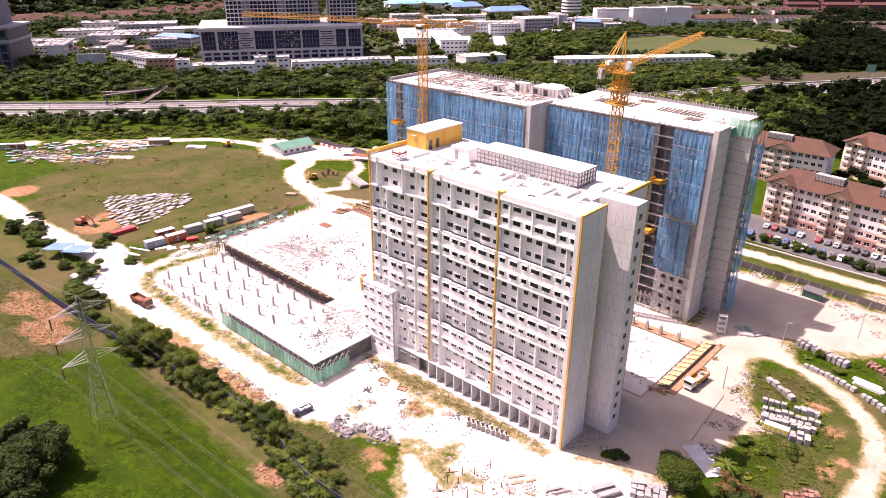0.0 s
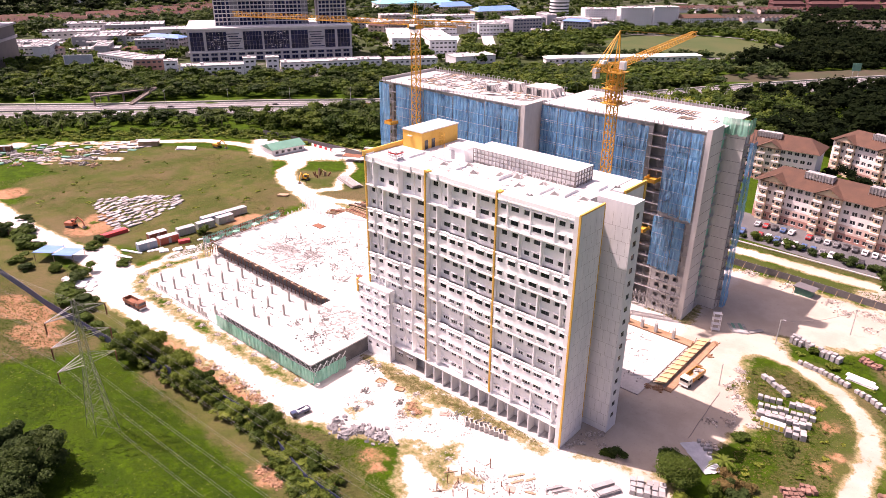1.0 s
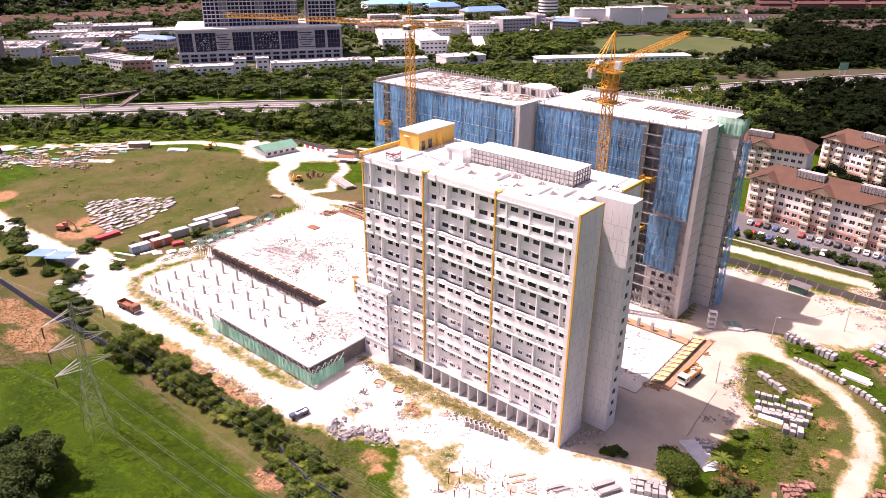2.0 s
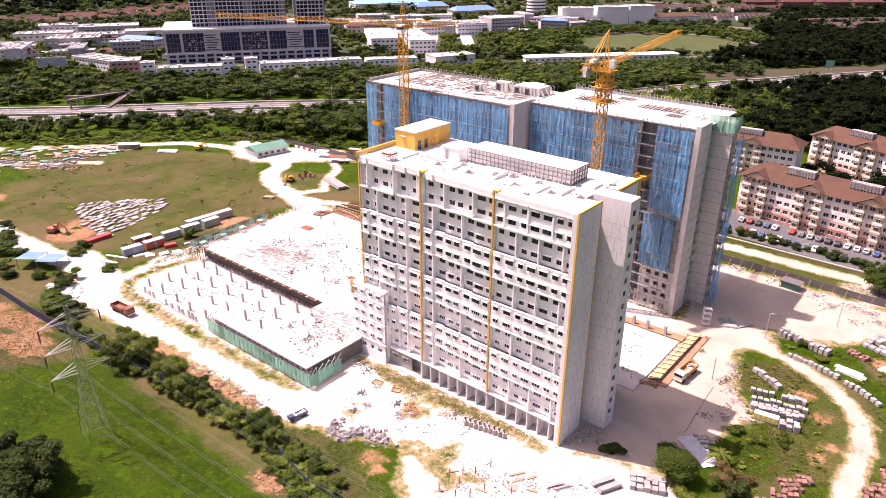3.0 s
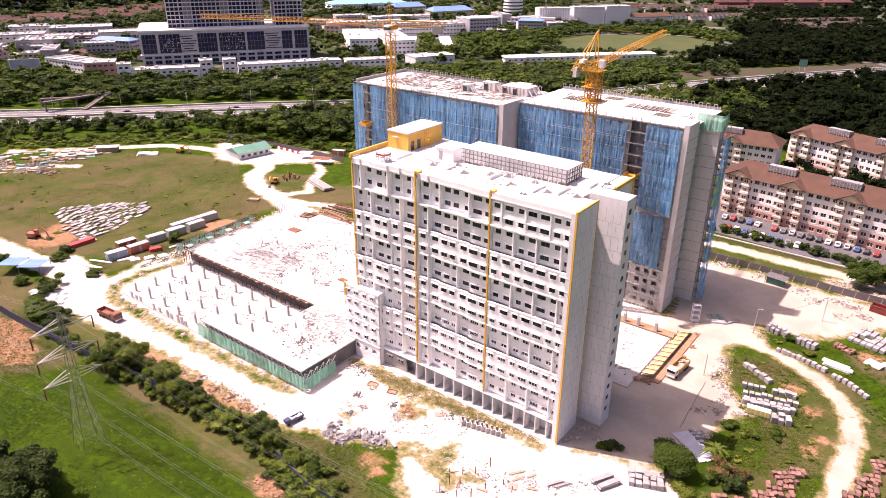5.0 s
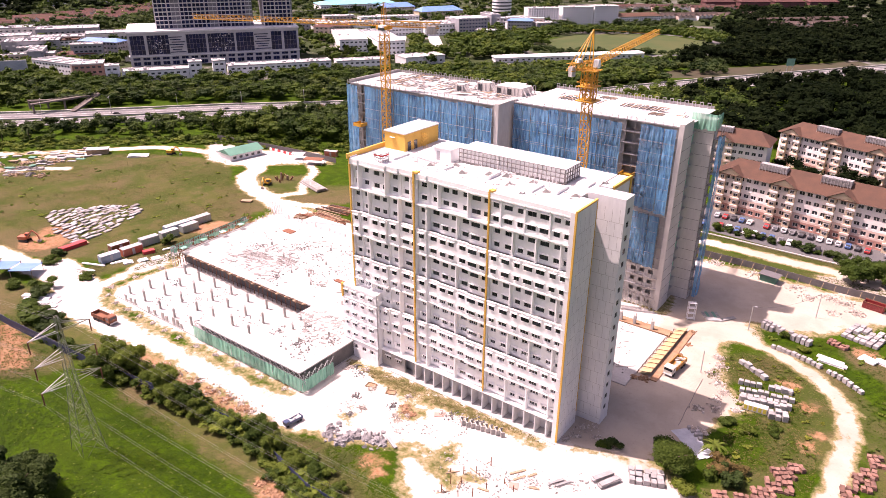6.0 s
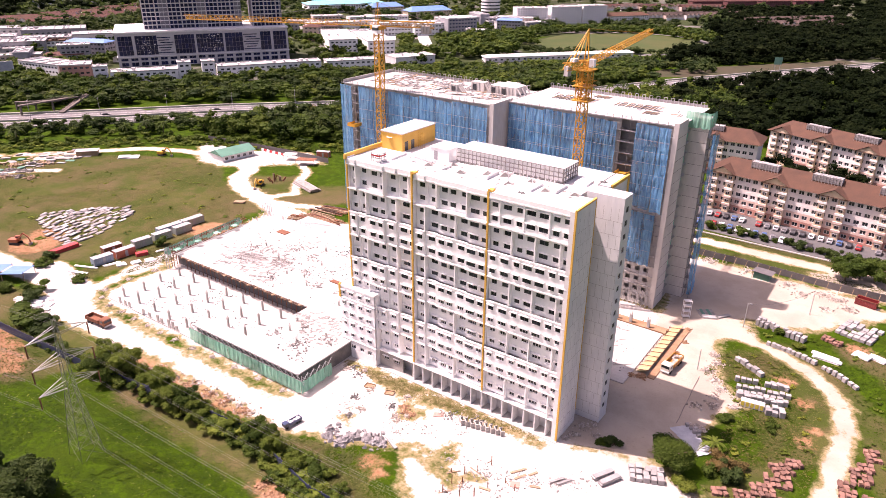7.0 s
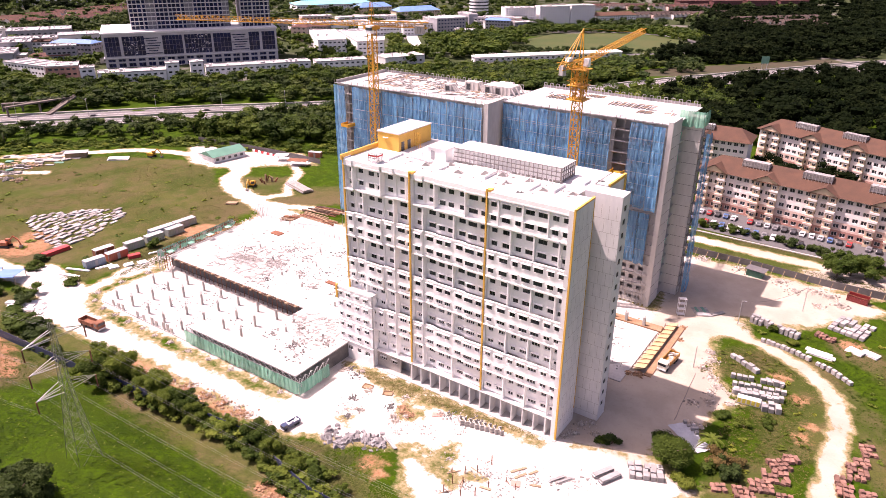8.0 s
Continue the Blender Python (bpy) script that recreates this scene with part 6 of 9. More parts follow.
tree(-36.6, 105.2, 3.0, 6.2, LEAF, "dark green tree behind the round tree", 6000, 0.30, 51, spread=0.28)
for i, (x, y, r, h, m) in enumerate(((-26.5, 108.5, 2.6, 3.2, LEAF_A), (-23.8, 109.6, 2.0, 2.4, LEAF_A), (-27.5, 105.5, 2.2, 2.4, LEAF), (-30, 98.5, 2.5, 2.8, LEAF_Y), (-24.5, 106.0, 2.4, 3.4, LEAF_D), (-46.0, 102.2, 1.9, 1.7, LEAF_D), (-47.8, 101.6, 1.4, 1.2, LEAF),
                                     (-30.0, 124.0, 1.8, 1.2, LEAF), (-25.5, 123.5, 1.8, 1.4, LEAF_N), (-21, 127, 1.8, 1.2, LEAF),
                                     (-28, 168.5, 1.4, 1.6, LEAF), (-22.6, 164.5, 1.5, 1.2, LEAF_Y))):
    bush(x, y, r, h, m, i)
for i, (x, y, r, h) in enumerate(((-255, 64, 5, 5), (-248, 66, 4.5, 4.5), (-241, 64.5, 4, 4), (-252, 69, 4, 4), (-236, 66, 3, 3), (-206, 67.5, 3.4, 4), (-202, 65, 3.2, 4), (-194, 59.5, 4.2, 4), (-190, 57, 3.6, 3.6), (-186, 60, 3.5, 3.5), (-203, 79, 2.5, 2),
                                  (-210.6, 89, 2.4, 3.2), (-226, 82, 2.6, 3.0), (-222.5, 78.4, 3, 3), (-199, 60.5, 3, 3), (-182, 56, 3, 3), (-177, 55, 2.6, 2.6), (-213, 63, 3.2, 3), (-221, 57.5, 3, 2.6), (-230, 58, 3, 2.5), (-206.8, 109, 2.2, 2.6),
                                  (-266, 73, 3, 2.4), (-170, 55.5, 2.8, 3), (-163, 56.5, 2.6, 2.6))):
    bush(x, y, r, h, LEAF if i % 3 else LEAF_D, i + 60)
# beside the service road and the car park
tree(-18.5, 213.5, 5.2, 9.0, LEAF, "broad dark green roadside tree", 4500, 0.36, 70)
tree(-11.0, 217.0, 5.6, 8.5, LEAF, "broad dark green roadside tree", 4500, 0.36, 71)
tree(-15.0, 217.5, 4.2, 8.0, LEAF, "broad dark green roadside tree", 3600, 0.36, 72)
for i in range(26):
    x = -78 + i * 3.6
    rr = 1.2 + (i * 37 % 10) * 0.13
    bush(x, 231.0 - max(0, x + 40) * 0.10 + (i % 3) * 0.7, rr, rr * 1.5, (LEAF_D, LEAF, LEAF_D)[i % 3], 100 + i, 900, 0.26, "clipped dark green shrub beside the car park")


def frond_palm(x, y, h, r, seed, mat, label, slim=0.36):
    rs = random.Random(seed)
    t = thing("palm_tree", label, "palm", "palms", m=pose(x, y, land(x, y)))
    part("trunk", tube(B(), (0, 0, -0.3), (0.1, 0, h), 0.28, 0.2, 8), BARK, t)
    fr = []
    for k in range(34):
        a = k * 2.4 + rs.uniform(-0.2, 0.2)
        up = rs.uniform(0.05, 1.15)
        prev = None
        d = Vector((math.cos(a), math.sin(a), 0))
        s = Vector((-math.sin(a), math.cos(a), 0))
        ln = r * rs.uniform(0.8, 1.1)
        for i in range(6):
            u = i / 5
            p = Vector((0.1, 0, h)) + d * ln * u * math.cos(up * (1 - u * 0.4)) + Vector((0, 0, ln * (u * math.sin(up) - 0.75 * u * u)))
            w = s * (0.05 + slim * math.sin(math.pi * min(1, u * 0.9 + 0.1)))
            if prev:
                fr.append((prev[0] - prev[1], prev[0] + prev[1], p + w, p - w))
            prev = (p, w)
    cr = new("fronds", quads_mesh("fronds", np.array([[tuple(v) for v in q] for q in fr]), mat))
    cr.parent = t
    return t


frond_palm(-29.2, 112.2, 2.2, 3.0, 1, LEAF_N, "young spiky palm in a thicket beside the gravel", 0.17)
prs = random.Random(77)
PALM_AT = [(-398, 122), (-392, 130), (-382, 133), (-376, 143), (-405, 116), (-338, 190), (-345, 183), (-300, 232), (-292, 240), (-287, 246), (-333, 196), (-279, 250), (-318, 210),
           (-196, 420), (-186, 432), (-176, 441), (-168, 452), (-160, 458), (-150, 468), (-206, 428), (-216, 420), (-182, 446), (-225, 410), (-140, 470), (-132, 480), (-236, 400)]
for i, (x, y) in enumerate(PALM_AT):
    frond_palm(x, y, prs.uniform(4.5, 7.5), prs.uniform(4.0, 5.2), i + 5, LEAF_D if i % 2 else LEAF, "oil palm with drooping dark fronds in the tree belt")


def line_gap(x, y, line):
    """Distance from a point to a line of points."""
    best = 1e9
    for (x0, y0), (x1, y1) in zip(line, line[1:]):
        vx, vy = x1 - x0, y1 - y0
        t = min(max(((x - x0) * vx + (y - y0) * vy) / (vx * vx + vy * vy), 0), 1)
        best = min(best, math.hypot(x - x0 - t * vx, y - y0 - t * vy))
    return best


def wood(label, poly, n, r_rng, h_rng, mat, seed, per=150, leaf=1.5, gap=3.0, thin=0.72):
    """Far woodland: many crowns in one mesh."""
    rs = np.random.default_rng(seed)
    rng = random.Random(seed)
    qs, tone = [], []
    for x, y in scatter(poly, int(n * thin), rng, gap * (1.25 if thin < 1 else 1)):
        if min(line_gap(x, y, q) for q in STREETS) < 13 or line_gap(x, y, HWY) < 18.5 + r_rng[0]:
            continue
        k = rng.random()
        r, h = r_rng[0] + (r_rng[1] - r_rng[0]) * k, h_rng[0] + (h_rng[1] - h_rng[0]) * (0.6 * k + 0.4 * rng.random())
        q = crown_quads(rs, int(per * (0.8 if per >= 240 else 0.58)), r * 1.08, h * 0.75, leaf * 1.1, rng.choice((5, 6, 8)), 0.46, 2, 5)
        q[:, :, 2] = np.maximum(q[:, :, 2] + h * 0.55, 0.1) + land(x, y)
        q[:, :, :2] += (x, y)
        t = max(-1, min(1, rng.gauss(0, 0.5)))
        tone.append(np.clip(rs.normal(t, 0.12, len(q)), -1, 1))
        qs.append(q)
    ob = new("woodland", quads_mesh("woodland", np.concatenate(qs), mat, np.concatenate(tone)))
    return tagged(ob, label, "woodland", kind="stuff")


FIELD_POLY = [(-318, 84), (-262, 79), (-236, 80), (-224, 102), (-217, 126), (-206, 140), (-217, 150), (-246, 161), (-268, 176), (-298, 172), (-326, 140), (-320, 112)]
BELT1 = [(-440, 60), (-392, 108), (-318, 186), (-302, 196), (-262, 212), (-235, 225), (-230, 262), (-262, 300), (-302, 258), (-352, 210), (-420, 136), (-470, 90)]
wood("rough green scrub and young trees beside the highway", BELT1, 200, (1.4, 4.2), (1.6, 5.5), LEAF, 1, 260, 0.65, 3.0)
wood("low yellow-green scrub along the track", [(-400, 92), (-350, 138), (-316, 178), (-300, 190), (-262, 206), (-232, 220), (-232, 236), (-262, 224), (-312, 200), (-352, 166), (-404, 110)], 260, (0.8, 2.4), (0.6, 2.2), LEAF_N, 48, 110, 0.5, 2.0, 1)
wood("dark trees in the belt before the highway", [(-430, 108), (-404, 122), (-345, 190), (-325, 212), (-345, 222), (-410, 148)], 60, (2.6, 5), (4, 8), LEAF_D, 2, 360, 0.75, 5)
wood("tall mixed trees before the highway", [(-318, 205), (-268, 222), (-240, 240), (-240, 290), (-268, 312), (-305, 262)], 150, (4, 6.5), (7, 13), LEAF, 3, 420, 0.85, 5)
wood("dark tall trees before the highway", [(-300, 225), (-250, 240), (-236, 300), (-262, 320), (-300, 270)], 60, (4, 6), (8, 13), LEAF_D, 4, 420, 0.85, 6)
wood("olive coloured flowering trees beside the highway", [(-300, 262), (-280, 262), (-266, 300), (-280, 310)], 10, (4, 6), (7, 10), LEAF_A, 5, 260, 1.0, 5)
BELT2 = [(-560, 30), (-470, 155), (-440, 186), (-352, 268), (-318, 305), (-262, 370), (-330, 420), (-395, 372), (-428, 300), (-490, 238), (-590, 150), (-640, 80)]
wood("dense dark green trees along the far side of the highway", BELT2, 420, (2.8, 6.8), (4, 10), LEAF_D, 6, 300, 0.95, 5.5)
wood("mid green trees along the far side of the highway", BELT2, 520, (2.6, 7.2), (3.5, 11), LEAF, 7, 300, 0.95, 5)
BELT3 = [(-262, 330), (-150, 330), (-100, 360), (-100, 430), (-150, 488), (-205, 440), (-250, 375)]
wood("woodland behind the netted block", BELT3, 330, (4.5, 7.5), (8, 14), LEAF, 8, 280, 1.1, 5)
wood("yellow-green crowns behind the netted block", [(-190, 330), (-130, 340), (-130, 400), (-190, 400)], 46, (5, 7.5), (8, 13), LEAF_Y, 9, 400, 1.0, 6)
wood("dark woodland behind the flats", [(-150, 458), (-130, 486), (-106, 524), (-80, 566), (-52, 606), (0, 690), (160, 690), (160, 440), (80, 375), (-60, 352), (-112, 360), (-140, 400)], 1150, (4, 8.5), (7, 15), LEAF_SHADED, 10, 240, 1.25, 5)
wood("dark woodland behind the flats", [(-130, 350), (-80, 345), (-75, 372), (-125, 390)], 40, (3, 6), (5, 10), LEAF, 11, 260, 1.1, 4)
wood("trees between the highway and the long shed", [(-352, 400), (-262, 360), (-175, 455), (-195, 520), (-215, 545), (-295, 455)], 380, (4, 7), (6, 10), LEAF, 12, 200, 1.5, 5)
wood("dark trees between the highway and the long shed", [(-330, 420), (-232, 400), (-165, 470), (-195, 520), (-220, 545), (-295, 460)], 220, (4, 7), (6, 10), LEAF_D, 13, 200, 1.5, 5)
wood("trees round the far offices", [(-470, 480), (-380, 460), (-320, 520), (-360, 640), (-430, 590)], 200, (5, 8), (8, 13), LEAF, 14, 150, 2.0, 6)
wood("dark trees beyond the far road", [(-188, 560), (-168, 596), (-140, 632), (-84, 700), (-30, 760), (60, 900), (-60, 930), (-105, 845), (-160, 845), (-232, 815), (-190, 745), (-180, 690), (-184, 650), (-200, 615)], 560, (4.5, 9), (9, 17), LEAF_SHADED, 15, 200, 1.7, 6)
wood("dense dark trees below the red roofed terraces", [(-900, 130), (-830, 140), (-800, 290), (-765, 345), (-745, 425), (-790, 540), (-850, 680), (-890, 660), (-842, 510), (-812, 390), (-860, 300)], 330, (5, 8.5), (9, 15), LEAF_D, 21, 170, 1.8, 6)
wood("dense dark trees beyond the red roofed terraces", [(-1010, 100), (-1500, 150), (-1800, 800), (-1300, 1500), (-800, 1400), (-850, 800), (-965, 640), (-985, 440), (-985, 330)], 1500, (8, 13), (11, 18), LEAF_SHADED, 22, 80, 3.6, 8)
wood("trees round the far field and road", [(-400, 600), (-372, 640), (-350, 715), (-270, 770), (-210, 720), (-190, 740), (-260, 800), (-390, 730)], 150, (4, 7), (6, 10), LEAF, 23, 130, 1.9, 6)
wood("green trees between the town blocks", [(-640, 180), (-540, 190), (-500, 240), (-560, 300), (-640, 270)], 110, (4, 7), (6, 10), LEAF, 24, 160, 1.6, 6)
wood("green trees between the town offices", [(-480, 410), (-420, 400), (-330, 450), (-330, 620), (-450, 700), (-560, 640), (-600, 500)], 260, (4, 7), (6, 10), LEAF, 25, 140, 1.8, 7)
wood("street trees before the shops", [(-500, 238), (-408, 380), (-396, 372), (-486, 226)], 60, (2.5, 4), (4, 6), LEAF, 26, 160, 1.0, 4)
wood("trees scattered through the town", [(-1000, 250), (-620, 120), (-560, 240), (-520, 420), (-440, 640), (-380, 900), (-700, 1100), (-1200, 700)], 620, (5, 8), (7, 12), LEAF, 16, 110, 2.2, 9)
wood("dark trees scattered through the town", [(-1300, 400), (-760, 180), (-640, 330), (-480, 700), (-300, 760), (-180, 860), (-160, 1300), (-900, 1500)], 900, (6, 9), (8, 14), LEAF_D, 17, 80, 3.0, 10)

wood("dark trees beyond the brown terraces", [(-310, 990), (-245, 940), (-215, 930), (-120, 1045), (-180, 1120), (-250, 1110)], 260, (5, 9), (8, 14), LEAF_SHADED, 31, 120, 2.4, 6)
wood("dark trees at the edge of the estate", [(-240, 840), (-200, 850), (-130, 870), (-90, 900), (100, 1100), (-100, 1300), (-190, 1190), (-100, 1050), (-200, 915), (-250, 900)], 420, (5, 9), (8, 14), LEAF_SHADED, 32, 120, 2.4, 6)
wood("distant dark woodland", [(-190, 1230), (-60, 1200), (400, 1000), (900, 1800), (-100, 2400), (-500, 1700), (-230, 1460)], 900, (9, 14), (12, 18), LEAF_SHADED, 33, 70, 4.0, 9)
wood("dark trees between the flats", [(-72, 288), (-30, 276), (40, 268), (60, 300), (-30, 318), (-66, 324)], 90, (3, 5), (4.5, 8), LEAF_SHADED, 34, 320, 0.8, 3)
wood("dark hedge trees round the far field", [(-300, 558), (-215, 622), (-204, 640), (-212, 644), (-300, 572), (-352, 590), (-352, 580)], 70, (2.5, 5), (3.5, 7), LEAF_D, 35, 160, 1.3, 3)
wood("garden trees among the far flats", [(-380, 790), (-300, 790), (-270, 830), (-290, 900), (-380, 850)], 70, (3, 6), (5, 9), LEAF_D, 36, 140, 1.6, 5)
wood("tall trees by the far bend", [(-216, 770), (-196, 760), (-176, 800), (-200, 830)], 24, (5, 8), (13, 20), LEAF_SHADED, 37, 260, 1.6, 6)
wood("garden trees among the red roofed terraces", [(-990, 140), (-850, 140), (-830, 390), (-860, 680), (-960, 680), (-950, 420)], 180, (3, 6), (5, 9), LEAF_D, 38, 110, 1.9, 5)
wood("dark trees and palms by the far verge", [(-228, 562), (-204, 522), (-176, 528), (-152, 556), (-168, 592), (-190, 614)], 60, (3.5, 6), (5, 9), LEAF_D, 39, 200, 1.3, 5)
wood("feathery green scrub along the site fence", [(-158, 53.5), (-120, 57.5), (-86, 59), (-80, 61), (-86, 63), (-120, 63), (-158, 60)], 60, (1.0, 2.3), (1.2, 3.2), LEAF_N, 40, 500, 0.32, 2.4, 1)
wood("darker scrub along the site fence", [(-158, 53.5), (-120, 57.5), (-86, 59), (-86, 62), (-120, 62), (-158, 58)], 24, (1.0, 2.2), (1.2, 3.0), LEAF, 41, 500, 0.32, 2.5, 1)
wood("green scrub and tall weeds before the fence", [(-118, 58.5), (-104, 58.5), (-88, 54.5), (-78, 54.0), (-78, 57.5), (-90, 59.5), (-106, 62)], 70, (0.8, 1.9), (1.2, 2.9), LEAF_N, 46, 420, 0.28, 1.5, 1)
wood("dark weeds before the fence", [(-104, 58.0), (-88, 54.0), (-74, 53.5), (-74, 57), (-90, 58.5)], 34, (0.8, 1.8), (1.0, 2.4), LEAF, 47, 420, 0.28, 1.5, 1)
# added scrub covering the bright verge, in place of cloud shade
wood("dark scrub trees added to dim the far verge", [(-196, 556), (-160, 586), (-130, 626), (-66, 700), (-40, 720), (-60, 728), (-150, 640), (-200, 584)], 150, (2.4, 4.6), (3.5, 8), LEAF_SHADED, 49, 160, 1.2, 3.5, 1)
wood("low scrub tufts in the open field", FIELD_POLY, 45, (0.4, 1.6), (0.2, 0.5), LEAF_N, 42, 90, 0.30, 2.0, 1)
wood("flat green tufts in the open field", FIELD_POLY, 25, (0.5, 1.8), (0.15, 0.35), LEAF_N, 43, 80, 0.30, 2.0, 1)
wood("yellow-green weeds round the block yard", [(-38, 141), (-35, 155), (-28, 155.5), (-18, 148.5), (-13, 141), (-12, 128), (-13, 110), (-17, 98), (-28, 101), (-30, 118), (-27, 128), (-34, 137)], 70, (0.3, 1.0), (0.25, 0.6), LEAF_Y, 44, 70, 0.24, 1.5)
wood("weeds beyond the curving track", [(-34, 164.5), (-28, 163.5), (-16, 158.5), (-5, 146), (-4, 120), (10, 110), (12, 190), (-2, 190), (-12, 176), (-24, 172)], 60, (0.3, 1.2), (0.25, 0.6), LEAF_N, 45, 70, 0.24, 1.5)
# ---- town beyond the highway ----
SALMON_D = material("dark_red_render", (0.15, 0.06, 0.06), (0.11, 0.045, 0.045), 0.8, 0.3, 2.0, 0.05)


def block(name, label, cat, x, y, ang, ln, depth, h, storeys, wmat, rmat, gmat=None, pitch=0.0, group="", win=(2.2, 1.3), step=3.6):
    """A plain building with window openings on its front and sides; flat or pitched roof."""
    m = pose(x, y, 0, 0, 0, ang)
    b = thing(name, label, cat, group, m=m)
    st = h / storeys
    nb = max(1, int((ln - 0.8) / step))
    gap = (ln - nb * win[0]) / (nb + 1)
    holes = [(gap + i * (win[0] + gap), gap + i * (win[0] + gap) + win[0], f * st + st * 0.32, f * st + st * 0.32 + min(win[1], st * 0.5)) for f in range(storeys) for i in range(nb)]
    bm = B()
    holed(bm, (0, 0, 0), (1, 0, 0), (0, -1, 0), ln, h, holes, 0.4)
    part("front_wall", bm, wmat, b)
    ns = max(1, int((depth - 0.8) / step))
    sg = (depth - ns * win[0]) / (ns + 1)
    sh = [(sg + i * (win[0] + sg), sg + i * (win[0] + sg) + win[0], f * st + st * 0.32, f * st + st * 0.32 + min(win[1], st * 0.5)) for f in range(storeys) for i in range(ns)]
    bm = B()
    holed(bm, (ln, 0, 0), (0, 1, 0), (1, 0, 0), depth, h, sh, 0.4)
    part("side_wall", bm, wmat, b)
    bm = B()
    box(bm, 0, ln - 0.42, 0.42, depth, 0, h - 0.05)
    part("body", bm, wmat, b)
    gmat = gmat or GLASS
    for f in range(storeys):
        bm = B()
        for a, c, z0, z1 in holes[f * nb:(f + 1) * nb]:
            box(bm, a, c, 0.36, 0.41, z0, z1)
        for a, c, z0, z1 in sh[f * ns:(f + 1) * ns]:
            box(bm, ln - 0.41, ln - 0.36, a, c, z0, z1)
        tagged(part("glazing", bm, gmat, b), kind="stuff")
    bm = B()
    if pitch:
        e = 0.8
        v = [bm.verts.new(p) for p in ((-e, -e, h - 0.1), (ln + e, -e, h - 0.1), (ln + e, depth + e, h - 0.1), (-e, depth + e, h - 0.1), (depth * 0.3, depth / 2, h + pitch), (ln - depth * 0.3, depth / 2, h + pitch))]
        for f in ((0, 1, 5, 4), (1, 2, 5), (2, 3, 4, 5), (3, 0, 4), (0, 3, 2, 1)):
            bm.faces.new([v[i] for i in f])
    else:
        box(bm, -0.2, ln + 0.2, -0.2, depth + 0.2, h, h + 0.25)
        for a in ((-0.2, ln + 0.2, -0.2, 0.1), (-0.2, ln + 0.2, depth - 0.1, depth + 0.2), (-0.2, 0.1, 0.1, depth - 0.1), (ln - 0.1, ln + 0.2, 0.1, depth - 0.1)):
            box(bm, *a, h + 0.25, h + 0.9)
        rr = random.Random(int(abs(x) * 3 + ln))
        u, k = 0.0, 0
        while u < ln - 3:
            wu = rr.uniform(3.5, 7)
            box(bm, u + 0.12, min(u + wu, ln) - 0.12, -0.35, 0.25, h + 0.5, h + rr.choice((0.65, 0.75, 0.95)))
            if k % 2:
                box(bm, u, u + 0.25, 0.2, depth - 0.2, h + 0.2, h + 1.1)
            u += wu
            k += 1
        for k in range(int(ln / 9)):
            xx = rr.uniform(2, ln - 4)
            box(bm, xx, xx + rr.uniform(1.5, 3), depth * 0.4, depth * 0.4 + 2.2, h + 0.25, h + rr.uniform(1.0, 2.0))
    tagged(part("roof", bm, rmat, b), kind="" if pitch else "stuff")
    return b


SHOP = "white two storey shophouse row with flat white roof"
block("shophouse_row", SHOP, "shophouses", -475.5, 253, 57, 44, 13, 7.4, 2, PAINT, ROOFW, step=4.0, group="shophouses")
block("shophouse_row", SHOP, "shophouses", -437.5, 313.5, 58, 76, 13, 7.4, 2, PAINT, ROOFW, step=4.0, group="shophouses")
block("shophouse_row", SHOP, "shophouses", -395, 382, 56, 40, 13, 6.5, 2, PAINT, ROOFW, step=4.0, group="shophouses")
for x, y in ((-482.5, 245), (-452.8, 291), (-443.5, 304.5)):
    block("stair_tower", "white stair tower rising over the shophouses", "tower", x, y, 57, 9, 9, 11.5, 3, PAINT, ROOFW, step=3, group="stair towers")
block("pink_shophouse", "faded pink three storey shophouse row", "shophouses", -511, 237, 57, 20, 18, 10.5, 3, SALMON, ROOFW, step=3.4)
block("white_row", "long white row with a curved white roof", "shophouses", -561, 233, 8, 44, 18, 10.0, 3, PAINT, ROOFW, step=3.6)
FAC = "pale grey factory row with ribbed white roof"
for i, (x, y, a, ln, d, h) in enumerate(((-735, 258, 60, 50, 26, 9), (-668, 258, 58, 44, 26, 10.5), (-735, 318, 60, 56, 30, 10.5), (-655, 325, 62, 34, 26, 12), (-690, 290, 58, 46, 24, 9), (-700, 215, 50, 40, 20, 7), (-790, 300, 60, 50, 26, 9))):
    block("factory", FAC, "factory", x, y, a, ln, d, h, 2, GREYP if i % 3 else CREAMP, ROOF_G, group="factories", step=5)
    fr_ = thing("roof_ribs", "pale raised rooflights in rows on a factory roof", "rooflight", "factory rooflights", m=pose(x, y, h + 0.3, 0, 0, a))
    for q in range(int(ln / 4)):
        part("rooflight", box(B(), 2 + q * 4, 3.4 + q * 4, 3, d - 3, -0.1, 0.4), ROOFW, fr_)
block("red_office", "white office with red roof bands", "office", -658, 290, 55, 26, 16, 9.5, 3, PAINT, ROOF_R)
block("low_shop", "low white roofed shop", "shop", -668, 216, 30, 50, 14, 4.0, 1, PAINT, ROOFW, step=5)
block("low_shop", "low white roofed shop", "shop", -560, 305, 56, 40, 20, 4.0, 1, PAINT, ROOFW, step=5)
for i, (x, y, a, ln, d, h, s) in enumerate(((-556, 520, 58, 80, 16, 12, 3), (-422, 461, 53, 24, 78, 11, 3), (-455, 447, 50, 25, 78, 11, 3), (-500, 560, 57, 70, 16, 12, 3), (-470, 590, 57, 50, 16, 11, 3), (-570, 600, 57, 70, 16, 11, 3))):
    block("office_row", "white terrace of offices with pale flat roof", "office", x, y, a, ln, d, h, s, PAINT, ROOFW, group="office rows", step=3.6)
